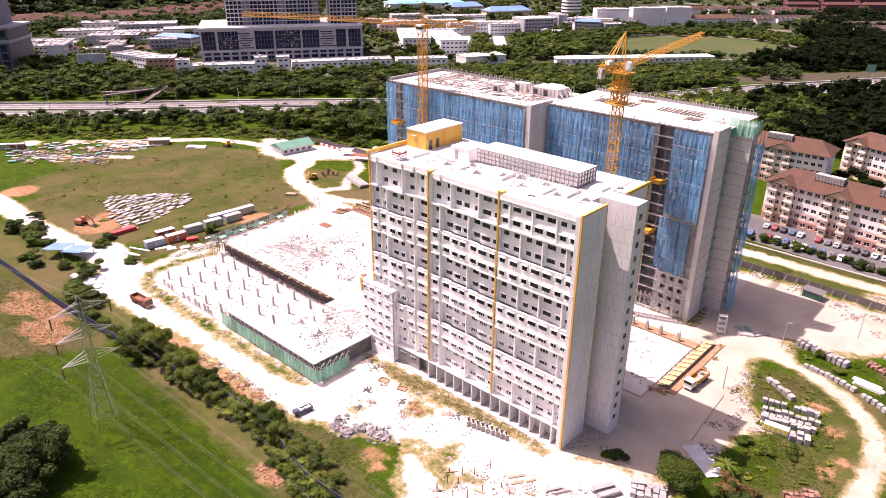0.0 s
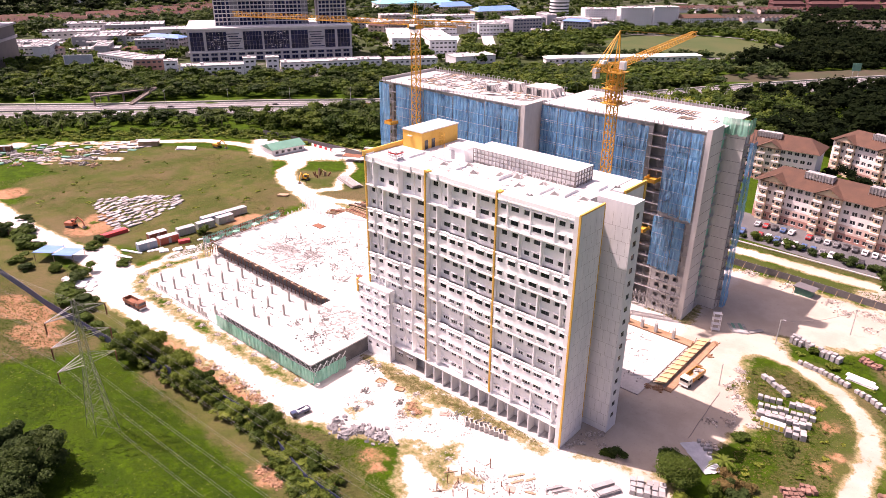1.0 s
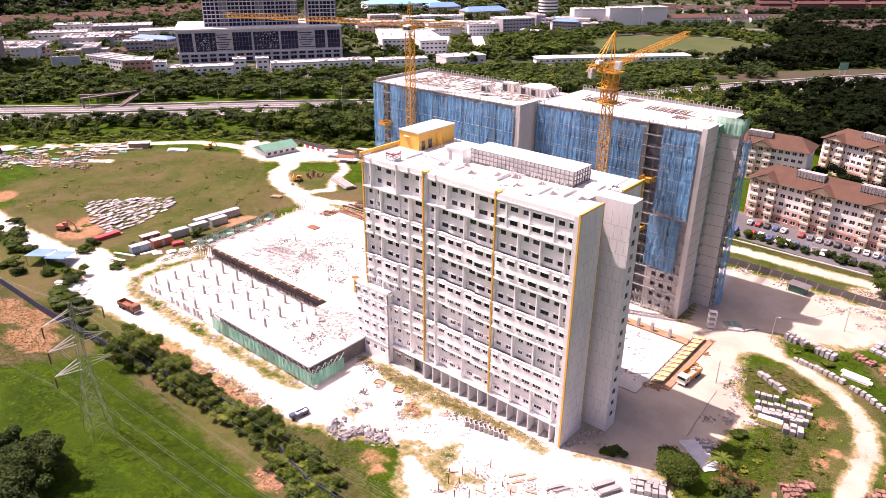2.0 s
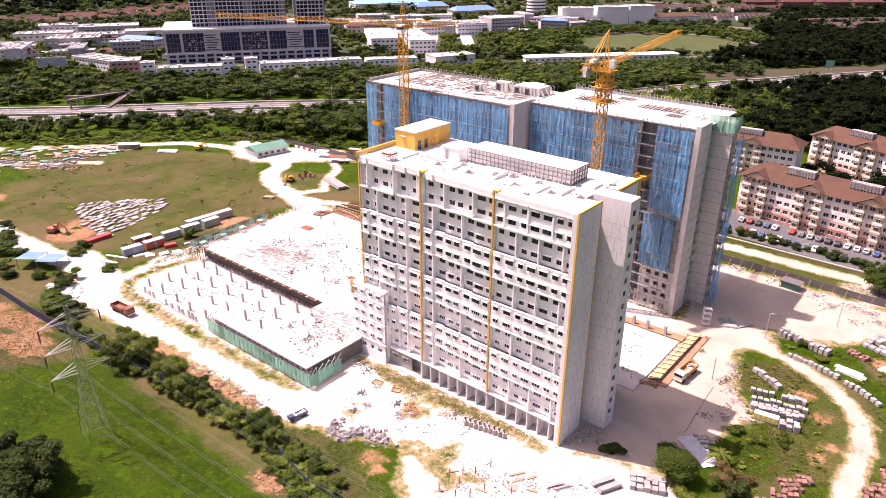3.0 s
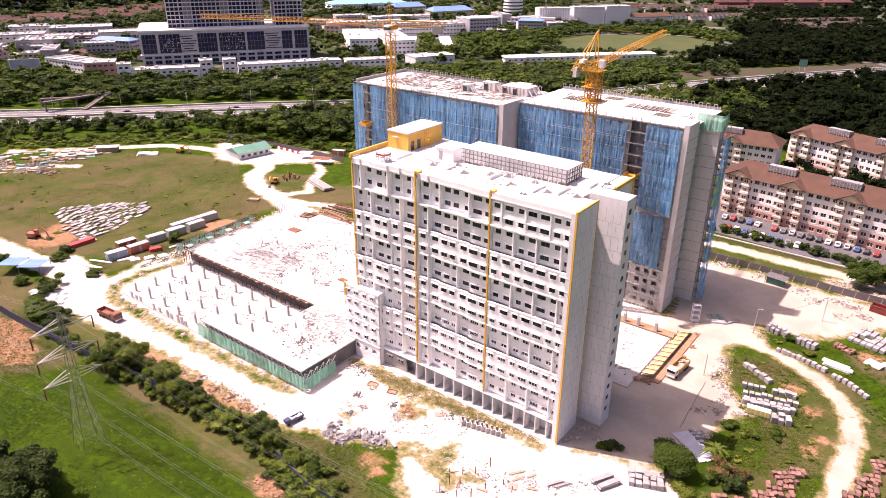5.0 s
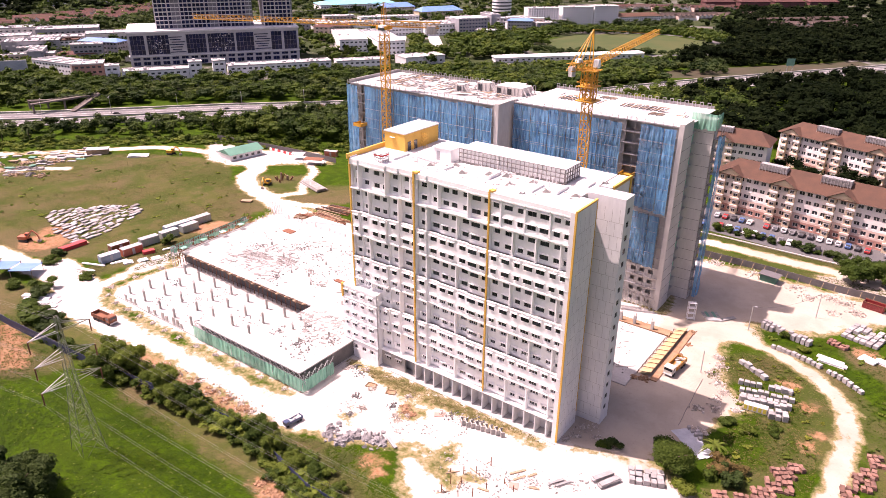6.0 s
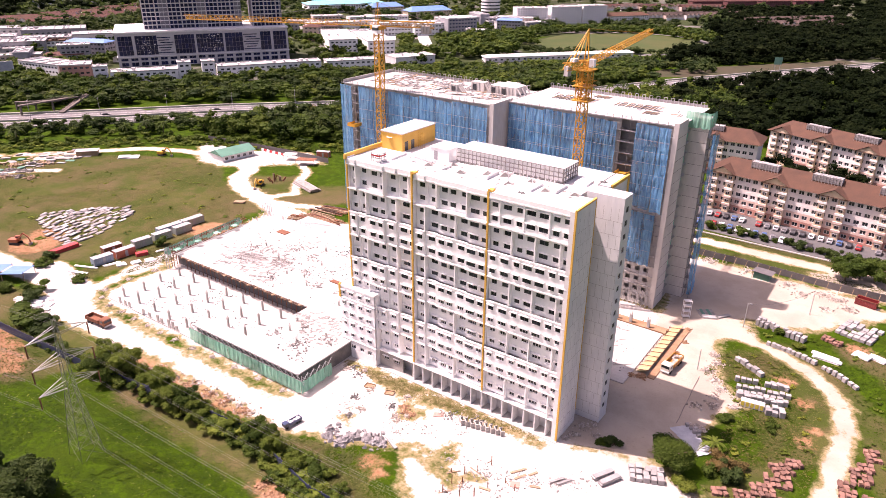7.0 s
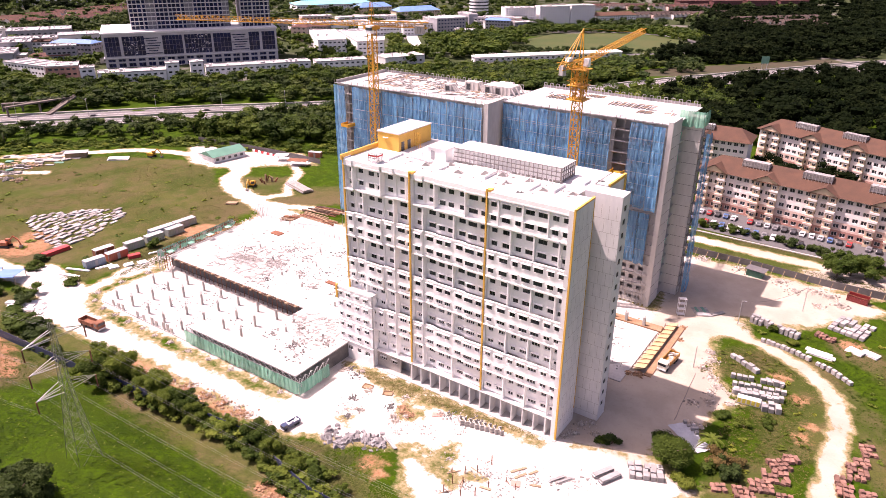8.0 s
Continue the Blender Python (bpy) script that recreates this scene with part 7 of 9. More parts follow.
block("long_hall", "low hall with a pale flat roof among trees", "hall", -366, 430, 66, 36, 20, 6, 1, PAINT2, ROOFW, step=5)
block("grey_office", "grey office with dark glazing and white top", "office", -442, 612, 62, 34, 20, 17, 5, GREYP, PAINT, GLASS_B)
ro = thing("round_office", "round white office tower with window bands", "office", m=pose(-510, 806, 0))
part("body", tube(B(), (0, 0, 0), (0, 0, 26), 12.5, 12.5, 32), PAINT, ro)
for f in range(6):
    part("window_band", tube(B(), (0, 0, 2.2 + f * 4.0), (0, 0, 3.9 + f * 4.0), 12.56, 12.56, 32, False), GLASS, ro)
part("roof", tube(B(), (0, 0, 26), (0, 0, 27), 13.2, 13.2, 32), ROOFW, ro)
for i, (x, y, ln) in enumerate(((-434, 742, 38), (-404, 772, 38), (-376, 800, 30))):
    block("white_flats", "white eight storey flats", "apartment block", x, y, 46, ln, 18, 19 + i, 8, PAINT, ROOFW, group="white flats", win=(1.5, 1.2), step=3.0)
block("orange_roof_flats", "white flats with bright orange-red roof", "apartment block", -402, 836, 46, 42, 16, 10, 4, PAINT, ROOF_R, pitch=3.5, group="orange roofed flats", win=(1.5, 1.2), step=3.0)
block("orange_roof_flats", "white flats with bright orange-red roof", "apartment block", -352, 820, 55, 58, 16, 9.5, 4, PAINT, ROOF_R, pitch=3.5, group="orange roofed flats", win=(1.5, 1.2), step=3.0)
block("warehouse", "very long low warehouse with white roof", "warehouse", -318, 488, 50, 135, 10, 4.5, 1, PAINT2, PAINT, pitch=1.4, step=5)
block("marquee", "white tent roofed pavilion", "pavilion", -186, 640, 62, 24, 14, 3.5, 1, PAINT, PAINT, pitch=2.4, step=6)
block("blue_roof_hall", "cream hall with a blue hipped roof", "hall", -636, 716, 66, 46, 22, 11, 3, YELLOWP, ROOF_BL, pitch=5)
block("blue_roof_hall", "cream hall with a blue hipped roof", "hall", -575, 720, 66, 60, 24, 9, 2, YELLOWP, ROOF_BL, pitch=5)
block("teal_roof_mall", "wide hall under a teal metal roof", "hall", -726, 690, 60, 110, 40, 11, 2, PAINT, ROOF_TL, pitch=4)

# smaller mixed blocks filling the streets
mrs = random.Random(31)
for k in range(46):
    if k < 16:
        x, y = mrs.uniform(-700, -585), mrs.uniform(190, 300)
    elif k < 38:
        x, y = mrs.uniform(-620, -420), 0
        y = 470 + (x + 620) * 0.75 + mrs.uniform(-60, 150)
    else:
        x, y = mrs.uniform(-470, -400), 0
        y = 660 + (x + 470) * 0.8 + mrs.uniform(-30, 60)
    ln, dp, st = mrs.uniform(14, 40), mrs.uniform(10, 16), mrs.choice((2, 2, 3, 3, 4))
    pit = mrs.choice((0, 0, 0, 2.2))
    if min(line_gap(x, y, q) for q in STREETS) < 22:
        continue
    block("town_building", "small pale town building among street trees", "building", x, y, 57 + mrs.choice((0, 0, 90, -33)), ln, dp, st * 3.4, st, mrs.choice((PAINT2, GREYP, PEACH, PAINT2)),
          mrs.choice((ROOFW, ROOF_G, ROOFW)) if not pit else mrs.choice((ROOF_R2, ROOF_G, ROOF_BL)), pitch=pit, group="town buildings", step=mrs.choice((3.2, 3.8, 4.6)))
# terraces under tiled roofs
def terrace(x, y, ang, n, unit, depth, h, rise, rmat, label, seed):
    t = thing("terrace_row", label, "terraced houses", "terraced houses", m=pose(x, y, 0, 0, 0, ang))
    ln = n * unit
    bm = B()
    box(bm, 0, ln, 0, depth, 0, h)
    part("wall", bm, PAINT2 if seed % 2 else PEACH, t)
    rs = random.Random(seed)
    roof, porch, band = B(), B(), B()
    prev = None
    for i in range(n + 1):
        for dz in ((rs.uniform(-0.35, 0.35),) if i in (0, n) else (rs.uniform(-0.35, 0.0), rs.uniform(0.0, 0.35))):
            x0 = i * unit
            row = [roof.verts.new(p) for p in ((x0, -0.8, h - 0.2), (x0, depth / 2, h + rise + dz), (x0, depth + 0.8, h - 0.2))]
            if prev:
                roof.faces.new((prev[0], row[0], row[1], prev[1]))
                roof.faces.new((prev[1], row[1], row[2], prev[2]))
            else:
                roof.faces.new(row[::-1])
            prev = row
    roof.faces.new(prev)
    box(porch, 0.3, ln - 0.3, -2.0, -0.02, 0, h * 0.5)
    gable, hip = B(), B()
    for i in range(n):
        a0, a1, top = i * unit + 0.5, (i + 0.72) * unit, h + rise * rs.uniform(0.45, 0.75)
        v = [hip.verts.new(p) for p in ((a0, -2.2, h - 0.6), (a1, -2.2, h - 0.6), ((a0 + a1) / 2, -2.2, top), (a0, depth * 0.25, h - 0.2), (a1, depth * 0.25, h - 0.2), ((a0 + a1) / 2, depth * 0.42, top))]
        hip.faces.new((v[0], v[2], v[5], v[3]))
        hip.faces.new((v[1], v[4], v[5], v[2]))
        gable.faces.new([gable.verts.new(p) for p in ((a0 + 0.3, -1.9, h * 0.5), (a1 - 0.3, -1.9, h * 0.5), (a1 - 0.3, -1.9, h - 0.5), ((a0 + a1) / 2, -1.9, top - 0.35), (a0 + 0.3, -1.9, h - 0.5))])
    tagged(part("gable_roofs", hip, rmat, t), kind="stuff")
    tagged(part("gable_fronts", gable, CREAMP if seed % 2 else PEACH, t), kind="stuff")
    for i in range(n):
        x0, x1 = i * unit, (i + 1) * unit
        for z in (0.9, 3.9):
            if z + 1.3 < h:
                box(band, x0 + unit * 0.3, x1 - unit * 0.3, -0.06, 0.05, z, z + 1.3)
    part("roof", roof, rmat, t)
    part("porch", porch, ROOF_BN if seed % 3 else PAINT2, t)
    tagged(part("window_band", band, GLASS, t), kind="stuff")


RT = "row of terraced houses under red-brown tiled roofs"
trs = random.Random(8)
for k in range(12):
    for j in range(4):
        yy = 150 + 46 * k + trs.uniform(-5, 5)
        xx = -850 - 25 * j + 0.10 * abs(yy - 390) * -1.0 + trs.uniform(-5, 5) + (14 if 330 < yy < 470 else 0)
        terrace(xx, yy, 78 + trs.uniform(-9, 9), trs.choice((4, 5, 6)), 7.0, 11, 6, 3.2, ROOF_R2 if trs.random() < 0.8 else ROOF_R, RT, k * 5 + j)
BTR = "row of terraced houses under grey-brown tiled roofs"
for k in range(5):
    terrace(-352 + k * 20, 872 + k * 20, 58, 9, 7.0, 11, 6, 3.0, ROOF_BN, BTR, 100 + k)
for k in range(5):
    terrace(-430 + k * 24, 980 + k * 16, 52, 10, 7.0, 11, 6, 3.0, ROOF_BN if k % 2 else ROOF_R2, BTR, 120 + k)
for k in range(3):
    terrace(-222 + k * 30, 908 - k * 26, 50, 20 - 4 * k, 7.0, 11, 6, 3.2, ROOF_BN, "long row of dark brown roofed terraced houses", 140 + k)
for i, (x, y) in enumerate(((-196, 938), (-150, 920), (-128, 896))):
    gb_ = part("gable_front", box(B(), 0, 5, 0, 3, 0, 8.5), PAINT)
    gb_.matrix_basis = pose(x, y, 0, 0, 0, 50)
    tagged(gb_, "white gabled house front in the brown terrace", "house front", "gable fronts")
for k in range(4):
    for j, (xx, yy, hh) in enumerate(((-330, 1082, 12), (-352, 1150, 14), (-374, 1225, 14))):
        block("dark_red_flats", "dark red-brown flats under a dark roof", "apartment block", xx + k * 40, yy + k * 36, 44, 46, 14, hh, 4, SALMON_D, ROOF_DIM, pitch=3, group="dark red flats", win=(1.0, 1.4), step=3.4)
for i, (x, y) in enumerate(((-1150, 455), (-1120, 480), (-1105, 510), (-1090, 540), (-1075, 572), (-1190, 440), (-1060, 610), (-1135, 500))):
    block("far_house", "white house among distant trees", "house", x, y, 60, 18 + (i % 3) * 6, 11, 11, 3, PAINT, ROOF_G, group="far houses", pitch=2.5)

# ---- mixed towers on a podium ----
def tower_complex(x, y, ang):
    tc = thing("tower_complex", "grey high-rise towers over a dark glazed podium", "high-rise", m=pose(x, y, 0, 0, 0, ang))
    L, D, H = 132, 60, 25.0
    bm = B()
    holes = []
    for a, b in ((1.5, 12), (14, 30), (43, 58), (59.5, 80), (81.5, 95.5), (109.5, 118), (120, 130.5)):
        holes.append((a, b, 8.5, 23.0))
    for k in range(18):
        holes.append((2 + k * 7.2, 7.2 + k * 7.2, 0.4, 3.2))
        holes.append((2 + k * 7.2, 7.2 + k * 7.2, 4.4, 6.4))
    holed(bm, (0, 0, 0), (1, 0, 0), (0, -1, 0), L, H, holes, 0.8)
    part("podium_front", bm, TOWERW, tc)
    for a, b, c, d in holes:
        big = d - c > 5
        nx_ = max(1, int((b - a) / (2.4 if big else 1.8)))
        nz_ = 4 if big else 1
        for i in range(nx_):
            for j in range(nz_):
                bm = B()
                box(bm, a + (b - a) * i / nx_ + 0.08, a + (b - a) * (i + 1) / nx_ - 0.08, 0.5, 0.7, c + (d - c) * j / nz_ + 0.08, c + (d - c) * (j + 1) / nz_ - 0.08)
                part("pane", bm, GLASS_B, tc)
    # louvred bands between the glass fields
    for a, b in ((30, 42), (96, 109)):
        for j in range(7):
            bm = B()
            box(bm, a + (j * 5 % 3), b - (j * 7 % 4), -0.25, 0.1, 9.5 + j * 1.9, 10.2 + j * 1.9)
            part("louvre", bm, GLASS_B, tc)
    rs = random.Random(3)
    for k in range(70):
        a, b = (60.5, 78.5) if k < 42 else (15, 28.5)
        xx, zz = rs.uniform(a, b), rs.uniform(9.5, 22)
        part("glass_chip", box(B(), xx, xx + 0.55, 0.3, 0.49, zz, zz + 0.6), PAINT, tc)
    bm = B()
    box(bm, 0, L, 1.0, D, 0, H - 0.1)
    part("podium_body", bm, TOWERW, tc)
    bm = B()
    box(bm, -0.6, L + 0.6, -0.6, D, 7.2, 7.7)
    box(bm, -0.8, L + 0.8, -0.8, D + 0.5, H, H + 1.2)
    part("podium_roof", bm, PAINT2, tc)
    # side of the podium
    bm = B()
    for j in range(4):
        for i in range(5):
            box(bm, -0.15, 0.05, 6 + i * 10, 14 + i * 10, 6 + j * 4.4, 9.2 + j * 4.4)
    part("side_glazing", bm, GLASS_B, tc)
    for (tx0, tx1, ty0, ty1, th) in ((22, 98, 14, 34, 95), (106, 130, 10, 34, 95)):
        bm = B()
        box(bm, tx0, tx1, ty0, ty1, H, H + th)
        part("tower_body", bm, TOWERB, tc)
        k = int((tx1 - tx0) / 3.2)
        for f in range(14):
            z = H + 2.0 + f * 3.2
            bm = B()
            box(bm, tx0 + 0.5, tx1 - 0.5, ty0 - 1.3, ty0, z - 1.05, z - 0.5)
            part("balcony_slab", bm, PAINT2, tc)
            for i in range(k):
                if (i % 9) in (4, 5) and tx1 - tx0 > 40:
                    continue
                bm = B()
                box(bm, tx0 + i * 3.2 + 0.5, tx0 + i * 3.2 + 2.9, ty0 - 0.1, ty0 + 0.05, z - 0.4, z + 1.9)
                part("pane", bm, GLASS_B, tc)
        for i in range(k + 1):
            bm = B()
            box(bm, tx0 + i * 3.2 - 0.1, tx0 + i * 3.2 + (0.7 if i % 3 == 0 else 0.25), ty0 - (1.4 if i % 3 == 0 else 0.6), ty0, H, H + 60)
            part("pier", bm, TOWERW, tc)



tower_complex(-533, 294, 57)


def far_tower(x, y, ang):
    tc = thing("grey_tower", "grey high-rise with podium terraces at the edge of town", "high-rise", m=pose(x, y, 0, 0, 0, ang))
    for x0, x1, y0, y1, z0, z1, mt in ((0, 42, 0, 40, 0, 20, GREYD), (-1, 43, -1, 41, 20, 22, GREYP), (0, 42, 1, 40, 22, 30, GREYD), (-1, 44, -1.5, 41, 30, 31.5, GREYP), (2, 34, 4, 34, 31.5, 110, TOWERB)):
        part("mass", box(B(), x0, x1, y0, y1, z0, z1), mt, tc)
    for i in range(6):
        for j in range(3):
            part("pane", box(B(), 1.5 + i * 6.8, 6 + i * 6.8, -0.1, 0.1, 2 + j * 6, 6.5 + j * 6), GLASS_B, tc)
        part("pane", box(B(), 1.5 + i * 6.8, 6.5 + i * 6.8, 0.9, 1.1, 24, 28.6), GLASS_B, tc)
    for f in range(12):
        part("balcony_slab", box(B(), 1.6, 34.4, 2.6, 4.0, 34.1 + f * 3.2, 34.6 + f * 3.2), PAINT2, tc)
        for i in range(6):
            part("pane", box(B(), 4 + i * 5, 7.6 + i * 5, 3.8, 4.1, 35 + f * 3.2, 37.2 + f * 3.2), GLASS_B, tc)


far_tower(-622, 142, 50)
# advertising board
bb = thing("billboard", "large pale roadside billboard on a dark frame", "billboard", m=pose(-562, 208, 0, 0, 0, 60))
part("panel", box(B(), 0, 20, -0.2, 0.2, 5, 12), PAINT2, bb)
part("picture", box(B(), 0.6, 19.4, -0.25, -0.2, 5.6, 11.4), PRINT, bb, "faded pale blue and white picture")
part("frame", box(box(B(), 3, 3.6, 0.2, 0.8, 0, 11), 16, 16.6, 0.2, 0.8, 0, 11), HOARD, bb)
# footbridge over the highway
fb = thing("footbridge", "weathered concrete footbridge with stairs over the highway", "footbridge")
o = Vector((-426, 208, 0))
bm = B()
beam(bm, (-430, 170, 5.6), (-426, 208, 6), 2.6, 0.8)
part("deck", bm, BRIDGE, fb)
bm = B()
beam(bm, (-427.5, 193, 5.2), (-446, 176, 4.6), 2.2, 0.7)
part("ramp", bm, BRIDGE, fb)
bm = B()
beam(bm, (-426, 208, 6), (-418, 187, 0.2), 3.2, 0.9)
part("stair", bm, BRIDGE, fb)
for k, p in enumerate((Vector((-430, 171, 0)), Vector((-428, 188, 0)), o, Vector((-438, 183, 0)), Vector((-446, 176, 0)))):
    part("pier", beam(B(), p + Vector((0, 0, -0.1)), p + Vector((0, 0, 5.0)), 0.9), BRIDGE, fb)
for s in (-1.2, 1.2):
    bm = B()
    beam(bm, Vector((-430 + s, 170, 6.9)), Vector((-426 + s, 208, 7.2)), 0.15)
    beam(bm, Vector((-426 + s, 208, 7.2)), Vector((-418 + s, 187, 1.3)), 0.15)
    part("handrail", bm, BRIDGE, fb)
# road sign
sg = thing("road_sign", "green motorway direction sign on two posts", "road sign", m=pose(-118, 596, 0, 0, 0, 40))
part("board", box(B(), 0, 6.5, -0.1, 0.1, 4.5, 10), ROOF_GR, sg)
part("post", box(B(), 1.0, 1.3, -0.1, 0.2, 0, 4.6), STEEL, sg)
part("post", box(B(), 5.2, 5.5, -0.1, 0.2, 0, 4.6), STEEL, sg)

# ---- vehicles ----
def car_mesh(mat):
    """Body, glass band and one wheel of a small car, nose along +x."""
    prof = [(-2.1, 0.35), (-2.1, 0.85), (-1.75, 0.95), (-1.2, 1.42), (0.35, 1.45), (1.0, 0.98), (1.95, 0.85), (2.1, 0.6), (2.1, 0.35)]
    bm = B()
    rings = []
    for y, k in ((-0.82, 0.96), (-0.70, 1.0), (0.70, 1.0), (0.82, 0.96)):
        rings.append([bm.verts.new((x * (0.985 if abs(y) > 0.75 else 1), y, 0.35 + (z - 0.35) * k)) for x, z in prof])
    for a, b in zip(rings, rings[1:]):
        for i in range(len(prof)):
            j = (i + 1) % len(prof)
            bm.faces.new((a[i], a[j], b[j], b[i]))
    bm.faces.new(rings[0][::-1])
    bm.faces.new(rings[-1])
    gl = B()
    for y in (-0.825, 0.825):
        v = [gl.verts.new(p) for p in ((-1.45, y, 1.0), (0.75, y, 1.0), (0.28, y * 0.985, 1.36), (-1.15, y * 0.985, 1.36))]
        gl.faces.new(v)
    for x0, z0, x1, z1 in ((1.0, 1.0, 0.38, 1.44), (-1.76, 0.98, -1.24, 1.41)):
        v = [gl.verts.new(p) for p in ((x0 + 0.02, -0.66, z0 + 0.02), (x0 + 0.02, 0.66, z0 + 0.02), (x1 + 0.02, 0.62, z1 + 0.01), (x1 + 0.02, -0.62, z1 + 0.01))]
        gl.faces.new(v)
    w = tube(B(), (0, -0.1, 0), (0, 0.1, 0), 0.31, 0.31, 12)
    return mesh_of("body", bm, mat), mesh_of("glass", gl, GLASS), mesh_of("wheel", w, RUBBER)


CAR_MESH = [car_mesh(c) for c in CARS]
CAR_WORD = ["white", "silver", "black", "dark red", "blue", "dark grey"]


def car(x, y, rz, k, label=None, z=0.06):
    c = thing("car", label or CAR_WORD[k] + " saloon car parked in the flats car park", "car", "parked cars", m=pose(x, y, z, 0, 0, rz))
    b, g, w = CAR_MESH[k]
    share("body", b, c, Matrix())
    share("glass", g, c, Matrix())
    for wx in (-1.3, 1.3):
        for wy in (-0.78, 0.78):
            share("wheel", w, c, pose(wx, wy, 0.31))


crs = random.Random(21)
for i in range(34):
    x = -76 + i * 2.9
    sl = -0.08 * max(0, x + 60)
    if crs.random() < 0.78:
        car(x, 245.5 + sl, 90 + crs.uniform(-4, 4), crs.choice((0, 0, 1, 1, 2, 2, 3, 4, 5)), z=0.06)
    if crs.random() < 0.72:
        car(x + 1, 235.2 + sl, -90 + crs.uniform(-4, 4), crs.choice((0, 0, 1, 2, 2, 3, 4, 5)), z=0.06)
for x, y, k in ((-400, 172, 0), (-392, 199, 2), (-371, 208, 0), (-345, 233, 2), (-410, 167, 1), (-352, 245, 2), (-331, 250, 0)):
    car(x, y, 48, k, CAR_WORD[k] + " car driving along the highway", 0.06)


def truck(x, y, rz, cab_mat, bed_mat, label, load=None, scale=1.0):
    t = thing("dump_truck", label, "truck", "site trucks", m=pose(x, y, 0.02, 0, 0, rz) @ Matrix.Scale(scale, 4))
    bm = B()
    box(bm, 1.9, 3.9, -1.15, 1.15, 0.75, 2.5)
    bmesh.ops.bevel(bm, geom=list(bm.edges), offset=0.12, segments=2, affect="EDGES")
    part("cab", bm, cab_mat, t)
    bm = B()
    box(bm, 3.88, 3.93, -0.95, 0.95, 1.65, 2.3)
    for y0 in (-1.17, 1.14):
        box(bm, 2.5, 3.4, y0, y0 + 0.03, 1.6, 2.25)
    part("cab_window", bm, GLASS, t)
    bm = B()
    box(bm, -3.9, 3.6, -0.45, 0.45, 0.6, 0.85)
    part("chassis", bm, SCAFF, t)
    bm = B()
    box(bm, -3.9, 1.6, -1.2, 1.2, 0.95, 1.1)
    for a in ((-3.9, 1.6, -1.2, -1.08), (-3.9, 1.6, 1.08, 1.2), (1.48, 1.6, -1.08, 1.08), (-3.9, -3.8, -1.08, 1.08)):
        box(bm, *a, 1.1, 2.0)
    for i in range(6):
        for y0 in (-1.27, 1.2):
            box(bm, -3.7 + i, -3.58 + i, y0, y0 + 0.07, 1.0, 1.95)
    part("bed", bm, bed_mat, t)
    if load:
        bm = B()
        rs = random.Random(int(x * 10))
        for i in range(22):
            p = Vector((rs.uniform(-3.6, 1.2), rs.uniform(-0.9, 0.9), 1.2 + rs.uniform(0, 0.4)))
            box(bm, -0.35, 0.35, -0.3, 0.3, -0.15, 0.25, pose(*p, rs.uniform(-25, 25), rs.uniform(-25, 25), rs.uniform(0, 90)))
        tagged(part("load", bm, load, t), kind="stuff")
    for wx in (2.9, -1.6, -2.8):
        for wy in (-1.0, 1.0):
            part("wheel", tube(B(), (wx, wy - 0.18, 0.5), (wx, wy + 0.18, 0.5), 0.5, 0.5, 14), RUBBER, t)
    bm = B()
    box(bm, 3.85, 4.0, -1.1, 1.1, 0.55, 0.85)
    part("bumper", bm, PAINT2, t)


truck(-45.6, 137.0, -96, paint("cab_white", (0.62, 0.60, 0.52)), paint("tipper_orange", (0.42, 0.20, 0.04)), "white cabbed dump truck with an orange-brown tipper bed", RUBBLE)
truck(-174.8, 68.4, 5, RUST, RUST, "rusty brown dump truck with an empty open bed")
truck(-103.2, 69.2, -98, paint("pickup_navy", (0.04, 0.06, 0.12)), paint("pickup_navy_bed", (0.05, 0.07, 0.14)), "small navy pickup truck with white sacks in its bed", PAINT2, 0.55)


def excavator(x, y, rz, mat, label):
    e = thing("excavator", label, "excavator", "excavators", m=pose(x, y, 0.02, 0, 0, rz))
    for s in (-1.1, 1.1):
        bm = B()
        box(bm, -1.7, 1.7, s - 0.28, s + 0.28, 0.05, 0.8)
        bmesh.ops.bevel(bm, geom=list(bm.edges), offset=0.2, segments=2, affect="EDGES")
        part("track", bm, RUBBER, e)
    part("house", box(B(), -1.9, 0.9, -1.1, 1.1, 0.9, 2.0), mat, e)
    part("cab", box(B(), 0.0, 1.3, 0.1, 1.1, 1.0, 2.8), mat, e)
    part("cab_glass", box(B(), 0.15, 1.33, 0.07, 1.13, 1.7, 2.6), GLASS, e)
    part("boom", beam(beam(B(), (0.9, -0.3, 1.6), (3.4, -0.3, 4.2), 0.4), (3.4, -0.3, 4.2), (5.0, -0.3, 2.9), 0.36), mat, e)
    part("stick", beam(B(), (5.0, -0.3, 3.0), (5.5, -0.3, 0.9), 0.3), mat, e)
    part("bucket", box(B(), 4.9, 5.8, -0.8, 0.2, 0.1, 1.0), SCAFF, e)


excavator(-297, 170.5, 20, CRANE, "yellow tracked excavator beside the site track")
excavator(-246, 81, 30, paint("digger_red", (0.40, 0.12, 0.06)), "faded red tracked excavator on bare earth")
excavator(-227, 168.5, -60, CRANE, "yellow tracked machine parked on the grass oval")

